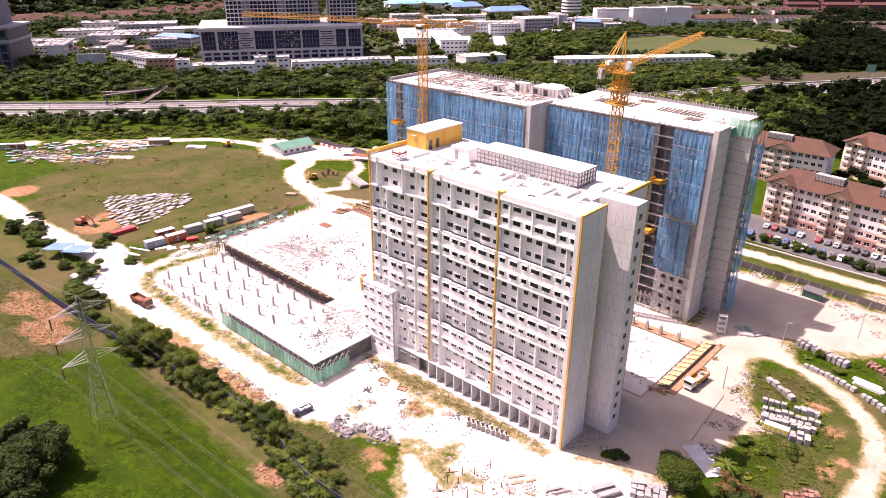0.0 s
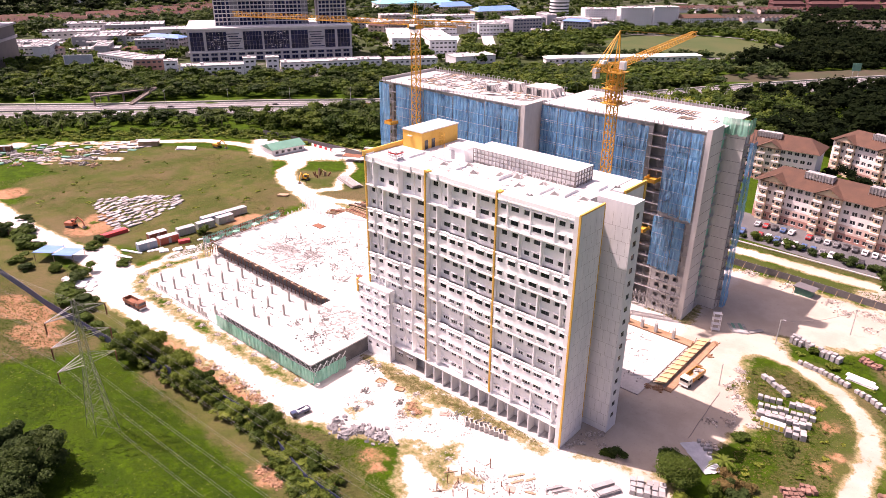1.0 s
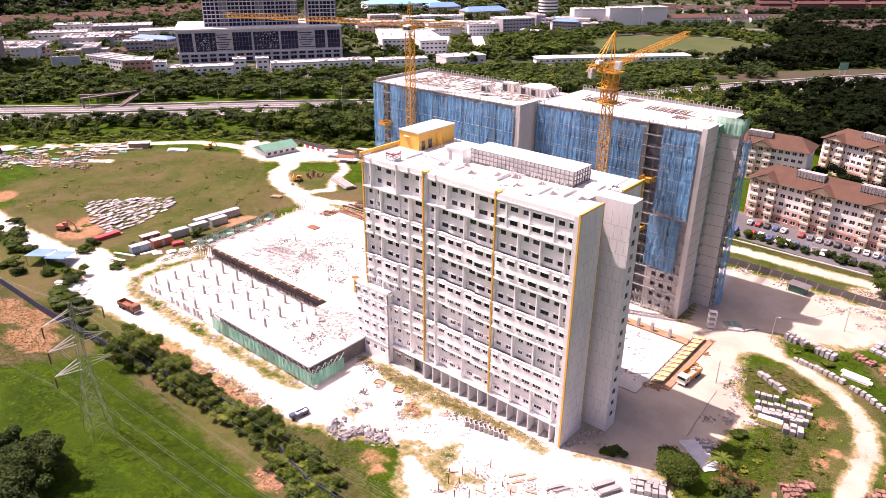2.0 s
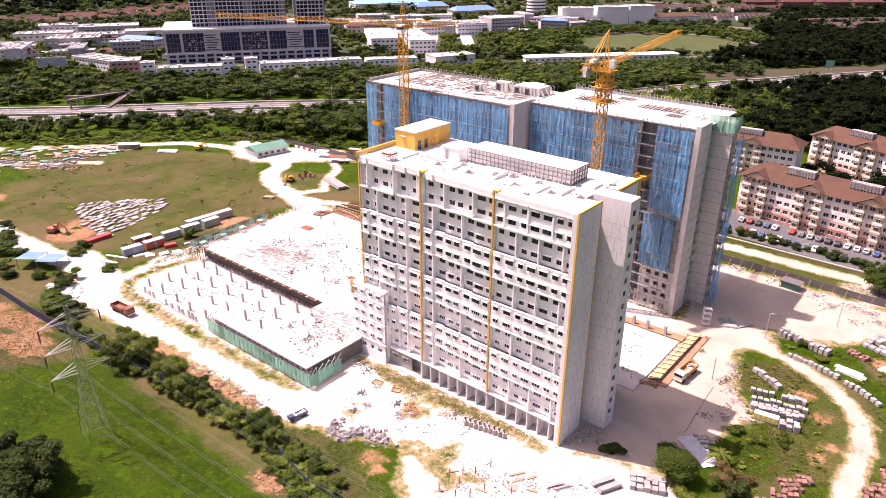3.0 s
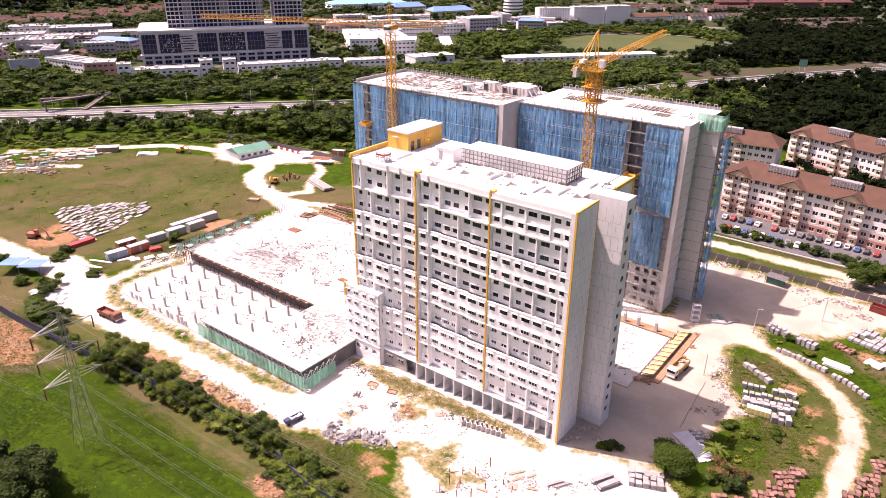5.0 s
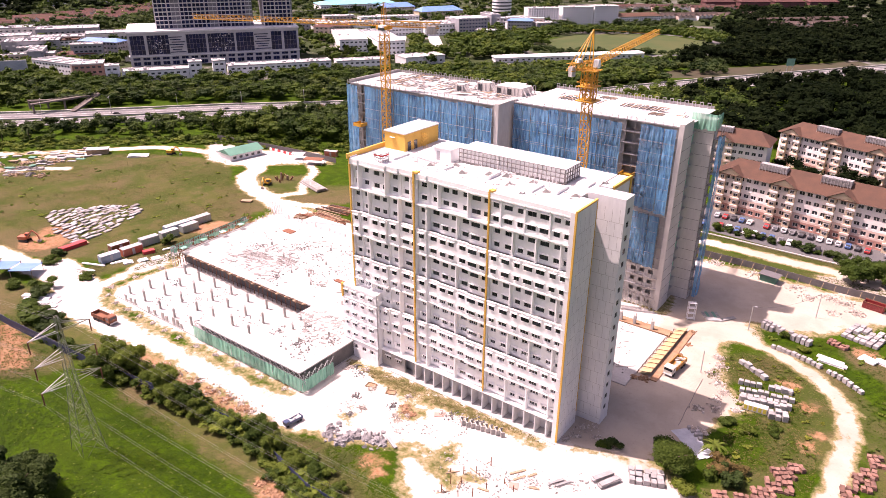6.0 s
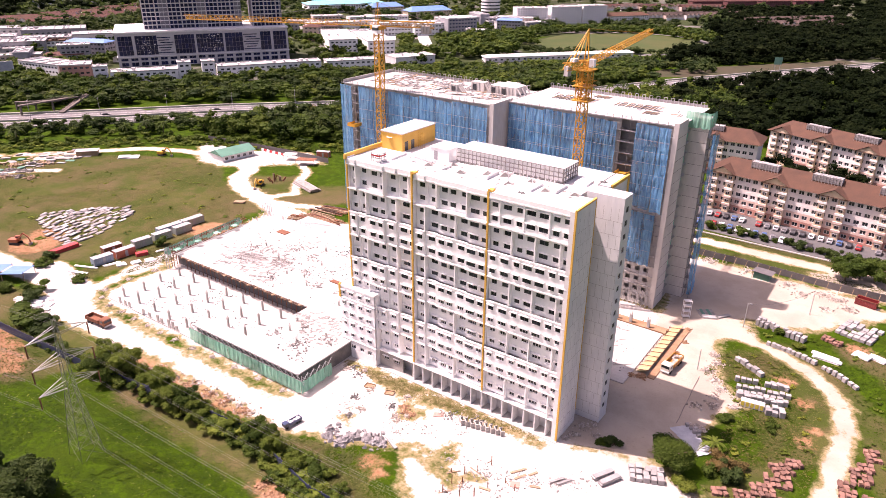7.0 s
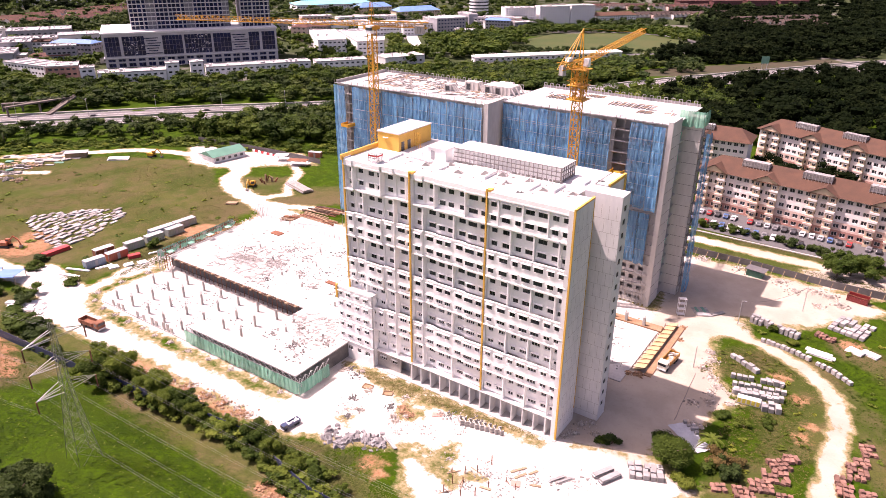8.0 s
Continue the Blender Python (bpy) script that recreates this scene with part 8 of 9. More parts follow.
# ---- fences, poles and cables ----
def hoarding(name, line, h, mat, label, post=3.0, z=True):
    f = thing(name, label, "fence")
    n = 0
    for (x0, y0), (x1, y1) in zip(line, line[1:]):
        d = Vector((x1 - x0, y1 - y0, 0))
        k = max(1, int(d.length / post))
        for i in range(k):
            p, q = Vector((x0, y0, 0)) + d * (i / k), Vector((x0, y0, 0)) + d * ((i + 1) / k)
            zp, zq = land(p.x, p.y), land(q.x, q.y)
            bm = B()
            s = Vector((-d.y, d.x, 0)).normalized() * 0.04
            v = [bm.verts.new(c) for c in (p - s + Vector((0, 0, zp)), q - s + Vector((0, 0, zq)), q - s + Vector((0, 0, zq + h)), p - s + Vector((0, 0, zp + h)),
                                           p + s + Vector((0, 0, zp)), q + s + Vector((0, 0, zq)), q + s + Vector((0, 0, zq + h)), p + s + Vector((0, 0, zp + h)))]
            for fc in ((0, 1, 2, 3), (5, 4, 7, 6), (3, 2, 6, 7), (1, 5, 6, 2), (4, 0, 3, 7)):
                bm.faces.new([v[a] for a in fc])
            part("panel", bm, mat, f)
            part("post", beam(B(), p + s * 3 + Vector((0, 0, zp - 0.1)), p + s * 3 + Vector((0, 0, zp + h + 0.15)), 0.1), SCAFF, f)
    return f


hoarding("boundary_fence", [(-262, 47), (-232, 50.5), (-191, 52), (-158.5, 55.0), (-121, 60.2), (-108, 61.4), (-86, 57.0), (-60, 58)], 2.3, BLUEF, "dark navy sheet metal boundary fence beside the grass bank")
hoarding("yard_fence", [(-70, 206.8), (-40, 206.2), (-21, 204.6), (12, 205.6)], 2.2, HOARD, "dark sheet metal fence along the site edge")
hoarding("north_fence", [(-302, 200.5), (-270, 204.6), (-250, 206.6), (-226, 207.5)], 2.4, HOARD, "dark sheet metal fence behind the site office")
for i in range(20):
    x = -68 + i * 3.3
    st = thing("fence_brace", "timber brace propping the site fence", "brace", "fence braces")
    part("strut", beam(B(), (x, 206.0 if x < -30 else 204.2, 2.1), (x - 0.3, 204.4 if x < -30 else 202.8, 0.0), 0.12), TIMBER, st)
for i in range(9):
    b = thing("road_barrier", "red and white water filled road barrier", "barrier", "road barriers", m=pose(-266 + i * 2.0, 204.0, 0, 0, 0, -2))
    bm = B()
    v = [(-0.9, -0.35, 0), (0.9, -0.35, 0), (0.9, 0.35, 0), (-0.9, 0.35, 0), (-0.85, -0.12, 1.1), (0.85, -0.12, 1.1), (0.85, 0.12, 1.1), (-0.85, 0.12, 1.1)]
    v = [bm.verts.new(p) for p in v]
    for fc in ((0, 1, 5, 4), (1, 2, 6, 5), (2, 3, 7, 6), (3, 0, 4, 7), (4, 5, 6, 7)):
        bm.faces.new([v[a] for a in fc])
    part("shell", bm, REDP if i % 2 else PAINT, b)


def pole(x, y, h, label, arm=None):
    p = thing("utility_pole", label, "pole", "utility poles", m=pose(x, y, 0))
    part("shaft", tube(B(), (0, 0, -0.3), (0, 0, h), 0.13, 0.09, 8), CONC_L, p)
    if arm:
        part("arm", beam(B(), (0, 0, h - 0.2), (arm[0], arm[1], h + 0.2), 0.09), STEEL, p)
        part("lamp", box(B(), arm[0] - 0.3, arm[0] + 0.3, arm[1] - 0.15, arm[1] + 0.15, h + 0.1, h + 0.25), GREYP, p)


pole(-36.4, 167.0, 7.0, "grey site lamp post beside the track", (0.8, -0.2))
pole(-23.3, 184.5, 7.5, "grey site cable pole on the gravel")
pole(-40.2, 139.5, 6.0, "thin grey cable pole on the gravel")
for a, b, sag in (((-36.4, 167.0, 6.8), (-23.3, 184.5, 7.3), 1.6),):
    cv = bpy.data.curves.new("site_cable", "CURVE")
    cv.dimensions, cv.bevel_depth = "3D", 0.035
    sp = cv.splines.new("POLY")
    sp.points.add(16)
    for i in range(17):
        t = i / 16
        q = Vector(a).lerp(Vector(b), t) - Vector((0, 0, 4 * sag * t * (1 - t)))
        sp.points[i].co = (*q, 1)
    cv.materials.append(HOARD)
    tagged(new("site_cable", cv), "black cable slung between two site poles", "cable")
# cable lying on the ground across the yard
cv = bpy.data.curves.new("ground_hose", "CURVE")
cv.dimensions, cv.bevel_depth = "3D", 0.06
sp = cv.splines.new("POLY")
sp.points.add(12)
for i in range(13):
    t = i / 12
    sp.points[i].co = (-37.8 - 1.2 * t + 0.06 * math.sin(i * 1.3), 117 + 20 * t, 0.08, 1)
cv.materials.append(HOARD)
tagged(new("ground_hose", cv), "dark hose lying across the gravel yard", "hose")
# street lamps by the highway
for k in range(9):
    x, y = -440 + k * 24, 142 + k * 27
    lp = thing("street_lamp", "tall grey highway lamp with two arms", "street lamp", "highway lamps", m=pose(x, y, 0))
    part("mast", tube(B(), (0, 0, 0), (0, 0, 10.5), 0.15, 0.09, 8), STEEL, lp)
    part("arm", beam(B(), (-1.8, 1.6, 10.7), (1.8, -1.6, 10.7), 0.1), STEEL, lp)

# ---- loose heaps ----
def stone(bm, p, s, rs):
    """One rough broken lump."""
    m = pose(*p, rs.uniform(0, 360), rs.uniform(0, 360), rs.uniform(0, 360))
    v = []
    for dx in (-1, 1):
        for dy in (-1, 1):
            for dz in (-1, 1):
                v.append(bm.verts.new(m @ Vector((dx * s * rs.uniform(0.25, 0.6), dy * s * rs.uniform(0.2, 0.5), dz * s * rs.uniform(0.12, 0.4)))))
    for f in ((0, 1, 3, 2), (4, 6, 7, 5), (0, 4, 5, 1), (2, 3, 7, 6), (0, 2, 6, 4), (1, 5, 7, 3)):
        bm.faces.new([v[i] for i in f])


def rubble(name, label, spots, n, size, mat, seed, hump=0.25):
    rs = random.Random(seed)
    bm = B()
    for k in range(n):
        x, y, r = rs.choice(spots)
        a, q = rs.uniform(0, 6.283), abs(rs.gauss(0, 0.5))
        px, py = x + math.cos(a) * q * r, y + math.sin(a) * q * r
        s = size * rs.uniform(0.4, 1.4)
        stone(bm, (px, py, land(px, py) + s * 0.12 + hump * r * max(0, 1 - q) * rs.random() * 0.5), s, rs)
    return tagged(part(name, bm, mat), label, "rubble", kind="stuff")


rubble("rubble", "broken pale rubble at the foot of the block", [(-53.6, 101, 1.6), (-53.5, 104.5, 1.8), (-51.8, 106.2, 1.2), (-50.0, 103, 1.5), (-55.0, 99.0, 1.0)], 520, 0.30, RUBBLE, 1)
rubble("rubble", "pale rubble and mud along the gravel verge", [(-144, 64.5, 3), (-138, 65, 3), (-132, 66, 3), (-126, 66.5, 2.5), (-121, 67, 2.5), (-117, 66.8, 2.5), (-113, 66.8, 2), (-107, 66, 2.4)], 520, 0.34, RUBBLE, 2)
rubble("rubble", "orange earth and timber scraps along the gravel verge", [(-144, 63.5, 3), (-138, 64, 3), (-132, 65, 3), (-126, 65.5, 2.5), (-121, 66, 2.5), (-115, 66, 2.5)], 700, 0.34, EARTH, 23)
rubble("rubble", "white broken slabs dumped beside the gravel", [(-95.5, 72.6, 1.6), (-94.5, 71.0, 1.5), (-90, 73.4, 2.4), (-87.5, 74.6, 2.4), (-85, 75.4, 2.0), (-91, 71.6, 2.0)], 300, 0.9, SLABW, 3)
rubble("rubble", "heap of red earth and rubble on the bank", [(-91.5, 52.8, 1.6), (-94.5, 53.4, 1.2), (-89.5, 53.0, 1.2)], 240, 0.5, EARTH, 4, 0.4)
rubble("rubble", "scattered rubble round the block yard", [(-38, 141, 1.5), (-37, 145, 2), (-35.6, 137.5, 1.8), (-33.5, 134.5, 1.6), (-38.5, 148.5, 1.8), (-34, 131, 1.4)], 620, 0.36, RUBBLE, 5)
rubble("rubble", "dark rubble heaps in the shade of the block", [(-36.4, 125.4, 1.6), (-33.2, 127.4, 1.8), (-29.5, 129.4, 1.2), (-34.2, 117.6, 1.4), (-32.5, 117.8, 1.3)], 260, 0.5, RUBBLE, 6, 0.4)
rubble("rubble", "loose rubble on the east gravel", [(-27, 196, 3), (-22, 199, 3), (-18, 198, 3), (-15, 194, 3), (-20, 190, 2.5), (-32, 200, 3), (-44, 203, 3), (-55, 204, 3)], 700, 0.45, RUBBLE, 7)
rubble("rubble", "earth spoil and scraps along the trench", [(-74, 152.5, 1.6), (-69, 152.6, 1.4), (-64, 152.6, 1.4), (-59, 152.4, 1.4), (-54, 152.2, 1.4), (-50, 129, 1.6), (-52, 128.4, 1.5), (-46.6, 150, 0.8), (-46.9, 144, 0.8), (-47.4, 136, 0.8), (-48, 156.5, 1.2)], 900, 0.38, EARTH, 8)
rubble("rubble", "scraps and spoil before the white block", [(-87.5, 84.0, 1.6), (-85.5, 85.4, 1.4), (-86.2, 82.8, 1.0), (-98, 88, 1.6), (-95, 81.5, 1.6), (-80, 90.5, 1.5), (-89.5, 90.8, 1.2), (-104, 93, 1.5), (-108, 91.4, 1.5)], 560, 0.30, RUBBLE, 9)
rubble("rubble", "sand coloured spoil along the podium edge", [(-192, 80, 1.2), (-188, 76.8, 1.0), (-182, 75.6, 0.9), (-176, 75.4, 0.9), (-170, 75.4, 0.9), (-164, 75.3, 0.9), (-158, 75.2, 0.9), (-152, 75.2, 0.9), (-145, 75.4, 0.8), (-138, 75.8, 0.8), (-130, 76.0, 0.8), (-122, 76.2, 0.8), (-114, 76.4, 0.8), (-192.5, 88, 1.0), (-191.5, 96, 1.0)], 1500, 0.30, RUBBLE, 10)
rubble("scrap_field", "jumble of scrap and stored material beside the track", [(-352, 100, 5), (-344, 104, 5), (-336, 110, 5), (-330, 118, 5), (-332, 128, 4), (-324, 122, 4), (-346, 94, 4), (-358, 100, 4), (-326, 112, 3), (-318, 116, 4)], 650, 0.8, SLABG, 11, 0.15)
rubble("scrap_field", "jumble of brown and green scrap beside the track", [(-350, 106, 5), (-342, 112, 5), (-336, 122, 5), (-328, 132, 4), (-338, 96, 4), (-322, 112, 4), (-312, 118, 3)], 420, 0.8, TIMBER, 12, 0.15)
rubble("deck_litter", "litter of boards and offcuts on the concrete deck", [(-120, 88, 4), (-116, 84, 4), (-114, 92, 3), (-124, 94, 3), (-128, 88, 3), (-146, 116, 5), (-138, 112, 4), (-152, 124, 5), (-130, 122, 5), (-160, 128, 5), (-122, 108, 4)], 420, 0.4, SCAFF, 13, 0.0).location.z = 4.5
rubble("deck_litter", "dark steel and timber offcuts on the concrete deck", [(-140, 120, 12), (-160, 125, 12), (-126, 112, 8), (-120, 86, 6), (-152, 108, 8), (-172, 120, 9), (-146, 134, 8), (-130, 132, 7)], 420, 0.34, CONC_D_SHADE, 17, 0.0).location.z = 4.5
rubble("slab_litter", "small dark scraps on the lower slab", [(-172, 82, 6), (-165, 90, 8), (-155, 84, 6), (-145, 92, 7), (-160, 97, 6), (-178, 92, 5)], 200, 0.3, CONC_D_SHADE, 18, 0.0).location.z = 0.3
rubble("front_litter", "litter of formwork scraps on the white gravel", [(-62, 80, 4), (-58, 82, 4), (-64, 75, 3.5), (-66, 72, 3), (-54, 84, 4), (-57, 77, 3), (-50, 86, 3), (-73, 88, 4), (-80, 84, 5), (-46, 90, 3)], 300, 0.3, SCAFF, 14, 0.0)
rubble("front_litter", "grey scraps lying on the white gravel", [(-62, 80, 5), (-56, 84, 4), (-70, 80, 6), (-84, 80, 6), (-98, 80, 6), (-48, 88, 4), (-76, 92, 4)], 520, 0.26, CONC, 15, 0.0)

# ---- block and slab stores ----
stack(-29.2, 134.3, 14, 7, 2, 1.35, 1.3, 1.25, BLOCK, PAL, seed=7)
for i in range(18):
    t = i / 17
    x = -29.0 + 20.5 * t
    y = 161.2 - 1.0 * t - 7.2 * t * t
    stack(x, y, -8 - 30 * t, 1, 1, 1.25, 1.2, 1.1, BLOCK, "grey blocks on a pallet in a row beside the track", seed=20 + i)
stack(-33.6, 170.2, -12, 5, 2, 1.15, 1.2, 1.9, BLOCK, PAL, seed=41)
stack(-27.0, 168.6, -12, 5, 2, 1.2, 1.2, 1.8, BLOCK, PAL, seed=42)
stack(-15.5, 178.5, -14, 6, 5, 1.5, 1.9, 0.9, BLOCK, PAL, seed=43)
stack(-39.2, 95.4, 24, 5, 3, 1.3, 1.5, 1.1, BLOCK, PAL, seed=44)
stack(-37.6, 99.0, 24, 3, 1, 1.3, 1.5, 1.1, BLOCK, PAL, seed=45)
BRK = "red clay bricks strapped in a stack"
for i, (x, y, rz, a, b) in enumerate(((-6.0, 112.6, 12, 3, 5), (-4.8, 118.6, 15, 4, 4), (-4.4, 123.4, 14, 3, 3), (-3.2, 127.4, 20, 3, 3), (-19.2, 104.6, 25, 4, 3), (-18.0, 108.6, 20, 5, 3), (-17.0, 112.4, 40, 4, 3), (-15.6, 116.4, 30, 3, 2), (-18.2, 172.2, -18, 5, 2))):
    stack(x, y, rz, a, b, 1.0, 1.15, 0.9, BRICKS, BRK, "stack of bricks", "brick stacks", seed=60 + i)
yl = thing("cement_pallets", "yellow and white cement bags stacked on pallets", "pallet stack", m=pose(-28.4, 131.0, 0, 0, 0, 8))
part("bags", box(B(), 0, 4.8, 0, 1.5, 0.1, 1.5), PAINT2, yl)
for i in range(5):
    part("wrap", box(B(), 0.1 + i * 0.96, 0.75 + i * 0.96, -0.05, 0.02, 0.3, 1.4), paint("wrap_yellow", (0.62, 0.52, 0.08)), yl)


def slabs(x, y, rz, n, ln, w, label, lean=0.0, mat=None, group="slab stacks"):
    s = thing("slab_stack", label, "slab stack", group, m=pose(x, y, land(x, y), 0, 0, rz))
    rs = random.Random(int(x * 13 + y))
    for i in range(n):
        ob = part("slab", box(B(), 0, ln, -w / 2, w / 2, 0, 0.16), mat or BLOCK, s)
        ob.matrix_basis = pose(rs.uniform(-0.3, 0.3), rs.uniform(-0.12, 0.12), 0.02 + i * 0.17, lean, 0, rs.uniform(-3, 3))


STORE = [(-266, 97), (-262, 107), (-248, 122), (-240, 119), (-231, 98), (-232, 89), (-246, 90)]
for x, y in scatter(STORE, 150, random.Random(61), 2.15):
    slabs(x, y, 106 + crs.uniform(-14, 14), crs.choice((1, 2, 3)), crs.uniform(1.7, 3.4), crs.uniform(1.0, 1.7), "bleached precast slabs stacked on rough grass", mat=SLABW if crs.random() < 0.5 else SLABG, group="precast slab stacks")
for x, y, ln in ((-258, 106, 9), (-256.4, 107.6, 11)):
    slabs(x, y, 62, 3, ln, 1.5, "long pale precast beams stacked on rough grass", 0, SLABW)
SCRAPYARD = [(-372, 96), (-366, 110), (-354, 128), (-337, 152), (-326, 150), (-320, 134), (-322, 116), (-330, 100), (-344, 88)]
for i, (x, y) in enumerate(scatter(SCRAPYARD, 90, random.Random(62), 3.2)):
    slabs(x, y, 50 + crs.uniform(-30, 30), crs.choice((1, 2, 4)), crs.uniform(2.0, 4.5), crs.uniform(1.0, 2.4), "boards and panels stored in heaps beside the track", crs.uniform(-6, 6), (SLABW, SLABG, TIMBER, SLABG, ROOF_GR, SLABG, SLABW)[i % 7], "stored panels")
for x, y, rz, n, ln, w in ((-206.5, 62.2, 30, 3, 3.4, 1.8), (-203.5, 64.4, 25, 4, 3.4, 1.8), (-200.6, 66.4, 20, 3, 3.4, 1.8), (-204.0, 61.2, 40, 2, 3.0, 1.8), (-200.8, 63.6, 35, 3, 3.2, 1.8), (-197.8, 65.4, 20, 2, 3, 1.6), (-198.6, 61.8, 50, 3, 3, 1.8), (-195.6, 63.0, 30, 2, 3, 1.6)):
    slabs(x, y, rz, n, ln, w, "white precast panels lying on the verge", crs.uniform(-8, 8), PAINT2)
for x, y, rz, n, ln, w in ((-18.8, 162.4, -6, 3, 6.0, 1.4), (-19.4, 164.2, -8, 2, 6.0, 1.2), (-10.6, 169.6, -20, 4, 3.6, 2.2), (-7.4, 170.4, -20, 3, 3.6, 2.2), (-45.2, 91.0, 62, 5, 4.4, 1.1), (-43.4, 90.4, 62, 5, 4.4, 1.1), (-51.4, 85.2, 60, 2, 3.2, 0.5), (-50.0, 85.8, 60, 2, 3.2, 0.5), (-84.6, 77.6, -24, 2, 4.0, 0.7), (-86.4, 76.6, -24, 2, 4, 0.7), (-47.0, 165.8, 25, 2, 4, 1.6), (-43.4, 167.6, 55, 2, 4.4, 1.2)):
    slabs(x, y, rz, n, ln, w, "pale boards and slabs stacked on the ground", 0, PAINT2 if x > -30 else BLOCK)
for x, y, rz, n, ln, w in ((-212.5, 80.5, 15, 2, 7, 1.2), (-206.5, 88.2, 78, 2, 5, 1.0), (-203.6, 91.0, 70, 3, 2.4, 2.4), (-201.4, 94.6, 75, 3, 2.6, 2.2), (-199.6, 98.0, 70, 2, 2.6, 2.4), (-214, 83.5, 20, 2, 8, 0.8), (-203.2, 104.5, 75, 2, 6, 0.8), (-201.4, 112.5, 72, 1, 6, 0.8)):
    slabs(x, y, rz, n, ln, w, "long pale boards on rough grass beside the containers", 0, TIMBER if n < 2 else PAINT2)
# standing drain sections in a row
for i in range(9):
    t = i / 8
    d = thing("drain_section", "upright grey precast drain section on the gravel", "precast drain", "drain sections", m=pose(-74.8 + 8.6 * t, 90.2 + 1.8 * t, 0, 0, 0, 50))
    bm = B()
    box(bm, -0.1, 0.1, -0.8, 0.8, 0, 1.2)
    box(bm, 0.1, 0.7, -0.8, -0.65, 0, 1.2)
    box(bm, 0.1, 0.7, 0.65, 0.8, 0, 1.2)
    part("shell", bm, CONC, d)
# rough timber formwork posts in the foreground
for i, (x, y, h) in enumerate(((-66.4, 71.8, 1.9), (-66.3, 74.6, 2.1), (-65.8, 78.2, 1.8), (-64.0, 79.8, 1.7), (-62.8, 83.2, 2.2), (-63.3, 72.8, 1.6), (-64.8, 76.0, 1.4), (-60.2, 77.6, 1.5), (-58.2, 80.6, 1.3), (-68.0, 77.0, 1.2), (-55.8, 79.8, 1.6), (-61.2, 74.4, 1.9))):
    p = thing("formwork_post", "rusty brown formwork post standing in gravel", "post", "formwork posts", m=pose(x, y, 0, 0, 0, i * 40))
    part("upright", beam(B(), (0, 0, -0.2), (0.05, 0, h), 0.14), RUST, p)
    if i % 2 == 0:
        part("brace", beam(B(), (0, 0, h * 0.5), (0.9, 0.4, 0.05), 0.1), RUST, p)
    if i % 3 == 0:
        part("plank", beam(B(), (-0.6, -0.8, 0.1), (1.2, 1.3, 0.15), 0.2, 0.08), TIMBER, p)
for x, y, rz, ln in ((-58.5, 83.6, 55, 3.4), (-57.4, 82.2, 62, 2.6), (-61.4, 76.8, 10, 2.2), (-55.6, 84.8, 60, 2.0), (-53.8, 82.6, 20, 2.0)):
    slabs(x, y, rz, 1, ln, 0.5, "brown timber board lying on the gravel", 0, TIMBER)

# ---- slab and retaining edge before the netted block ----
pit = thing("basement_slab", "pale basement slab with timber retaining edge under construction", "slab")
part("slab", box(B(), -76.5, -52.4, 123.6, 150.4, -0.05, 0.22), CONC_L, pit)
part("earth_bank", box(B(), -77.5, -51.8, 150.6, 153.4, -0.05, 0.45), EARTH, pit, "bare orange earth bank")
for x in (-75.2, -69.2, -65.2, -61.4, -56.6):
    part("column", box(B(), x - 0.35, x + 0.35, 150.9, 151.6, 0, 2.8), CONC, pit)
    part("starter_bars", beam(beam(B(), (x - 0.2, 151.2, 2.8), (x - 0.2, 151.2, 3.6), 0.06), (x + 0.2, 151.3, 2.8), (x + 0.2, 151.3, 3.6), 0.06), RUST, pit)
YB = paint("form_ply", (0.46, 0.37, 0.20))
for i in range(11):
    y = 130.4 + i * 2.35
    x = -50.4 + 0.02 * i
    ob = part("shutter_panel", box(B(), -1.35, 1.35, 0.05, 2.28, 0, 0.18), YB, pit)
    ob.matrix_basis = pose(x, y, 0.55, 0, -20, 0)
    part("waler", beam(B(), (x - 1.6, y, 0.7), (x + 1.5, y, 1.35), 0.12), RUST, pit)
    part("strut", beam(B(), (x - 1.7, y, 0.1), (x - 1.5, y, 1.3), 0.1), RUST, pit)
part("trench_bank", box(B(), -48.9, -47.2, 129.4, 156, -0.05, 0.25), EARTH, pit, "bare orange earth beside the shuttering")
for x, y, rz, ln in ((-72, 144, 20, 3.2), (-68.5, 146, 15, 3.0), (-66, 143, 25, 2.2), (-62, 146.5, 15, 2), (-60.5, 141.5, 20, 1.8), (-57.2, 129.4, 45, 5), (-71, 141, 18, 2.6)):
    slabs(x, y, rz, 2, ln, 0.4, "grey pipes and boards lying on the slab", 0, CONC)
# access tower and netting sheets on the ground
lad = thing("access_tower", "white tubular scaffold access tower", "scaffold tower", m=pose(-51.0, 162.2, 0, 0, 0, 30))
for x in (0, 1.9):
    for y in (0, 1.2):
        part("standard", beam(B(), (x, y, 0), (x, y, 5.2), 0.12), PAINT2, lad)
for z in (0.3, 1.9, 3.5, 5.0):
    part("deck", box(B(), 0, 1.9, 0, 1.2, z, z + 0.1), PAINT2, lad)
gs = thing("steel_sheets", "green-grey steel sheets lying on the ground", "sheet stack", m=pose(-47.4, 166.0, 0, 0, 0, 35))
for i in range(5):
    part("sheet", box(B(), i * 0.9, i * 0.9 + 0.75, 0, 3.6, 0.05, 0.12 + 0.05 * (i % 2)), ROOF_GR if i % 2 else SCAFF, gs)
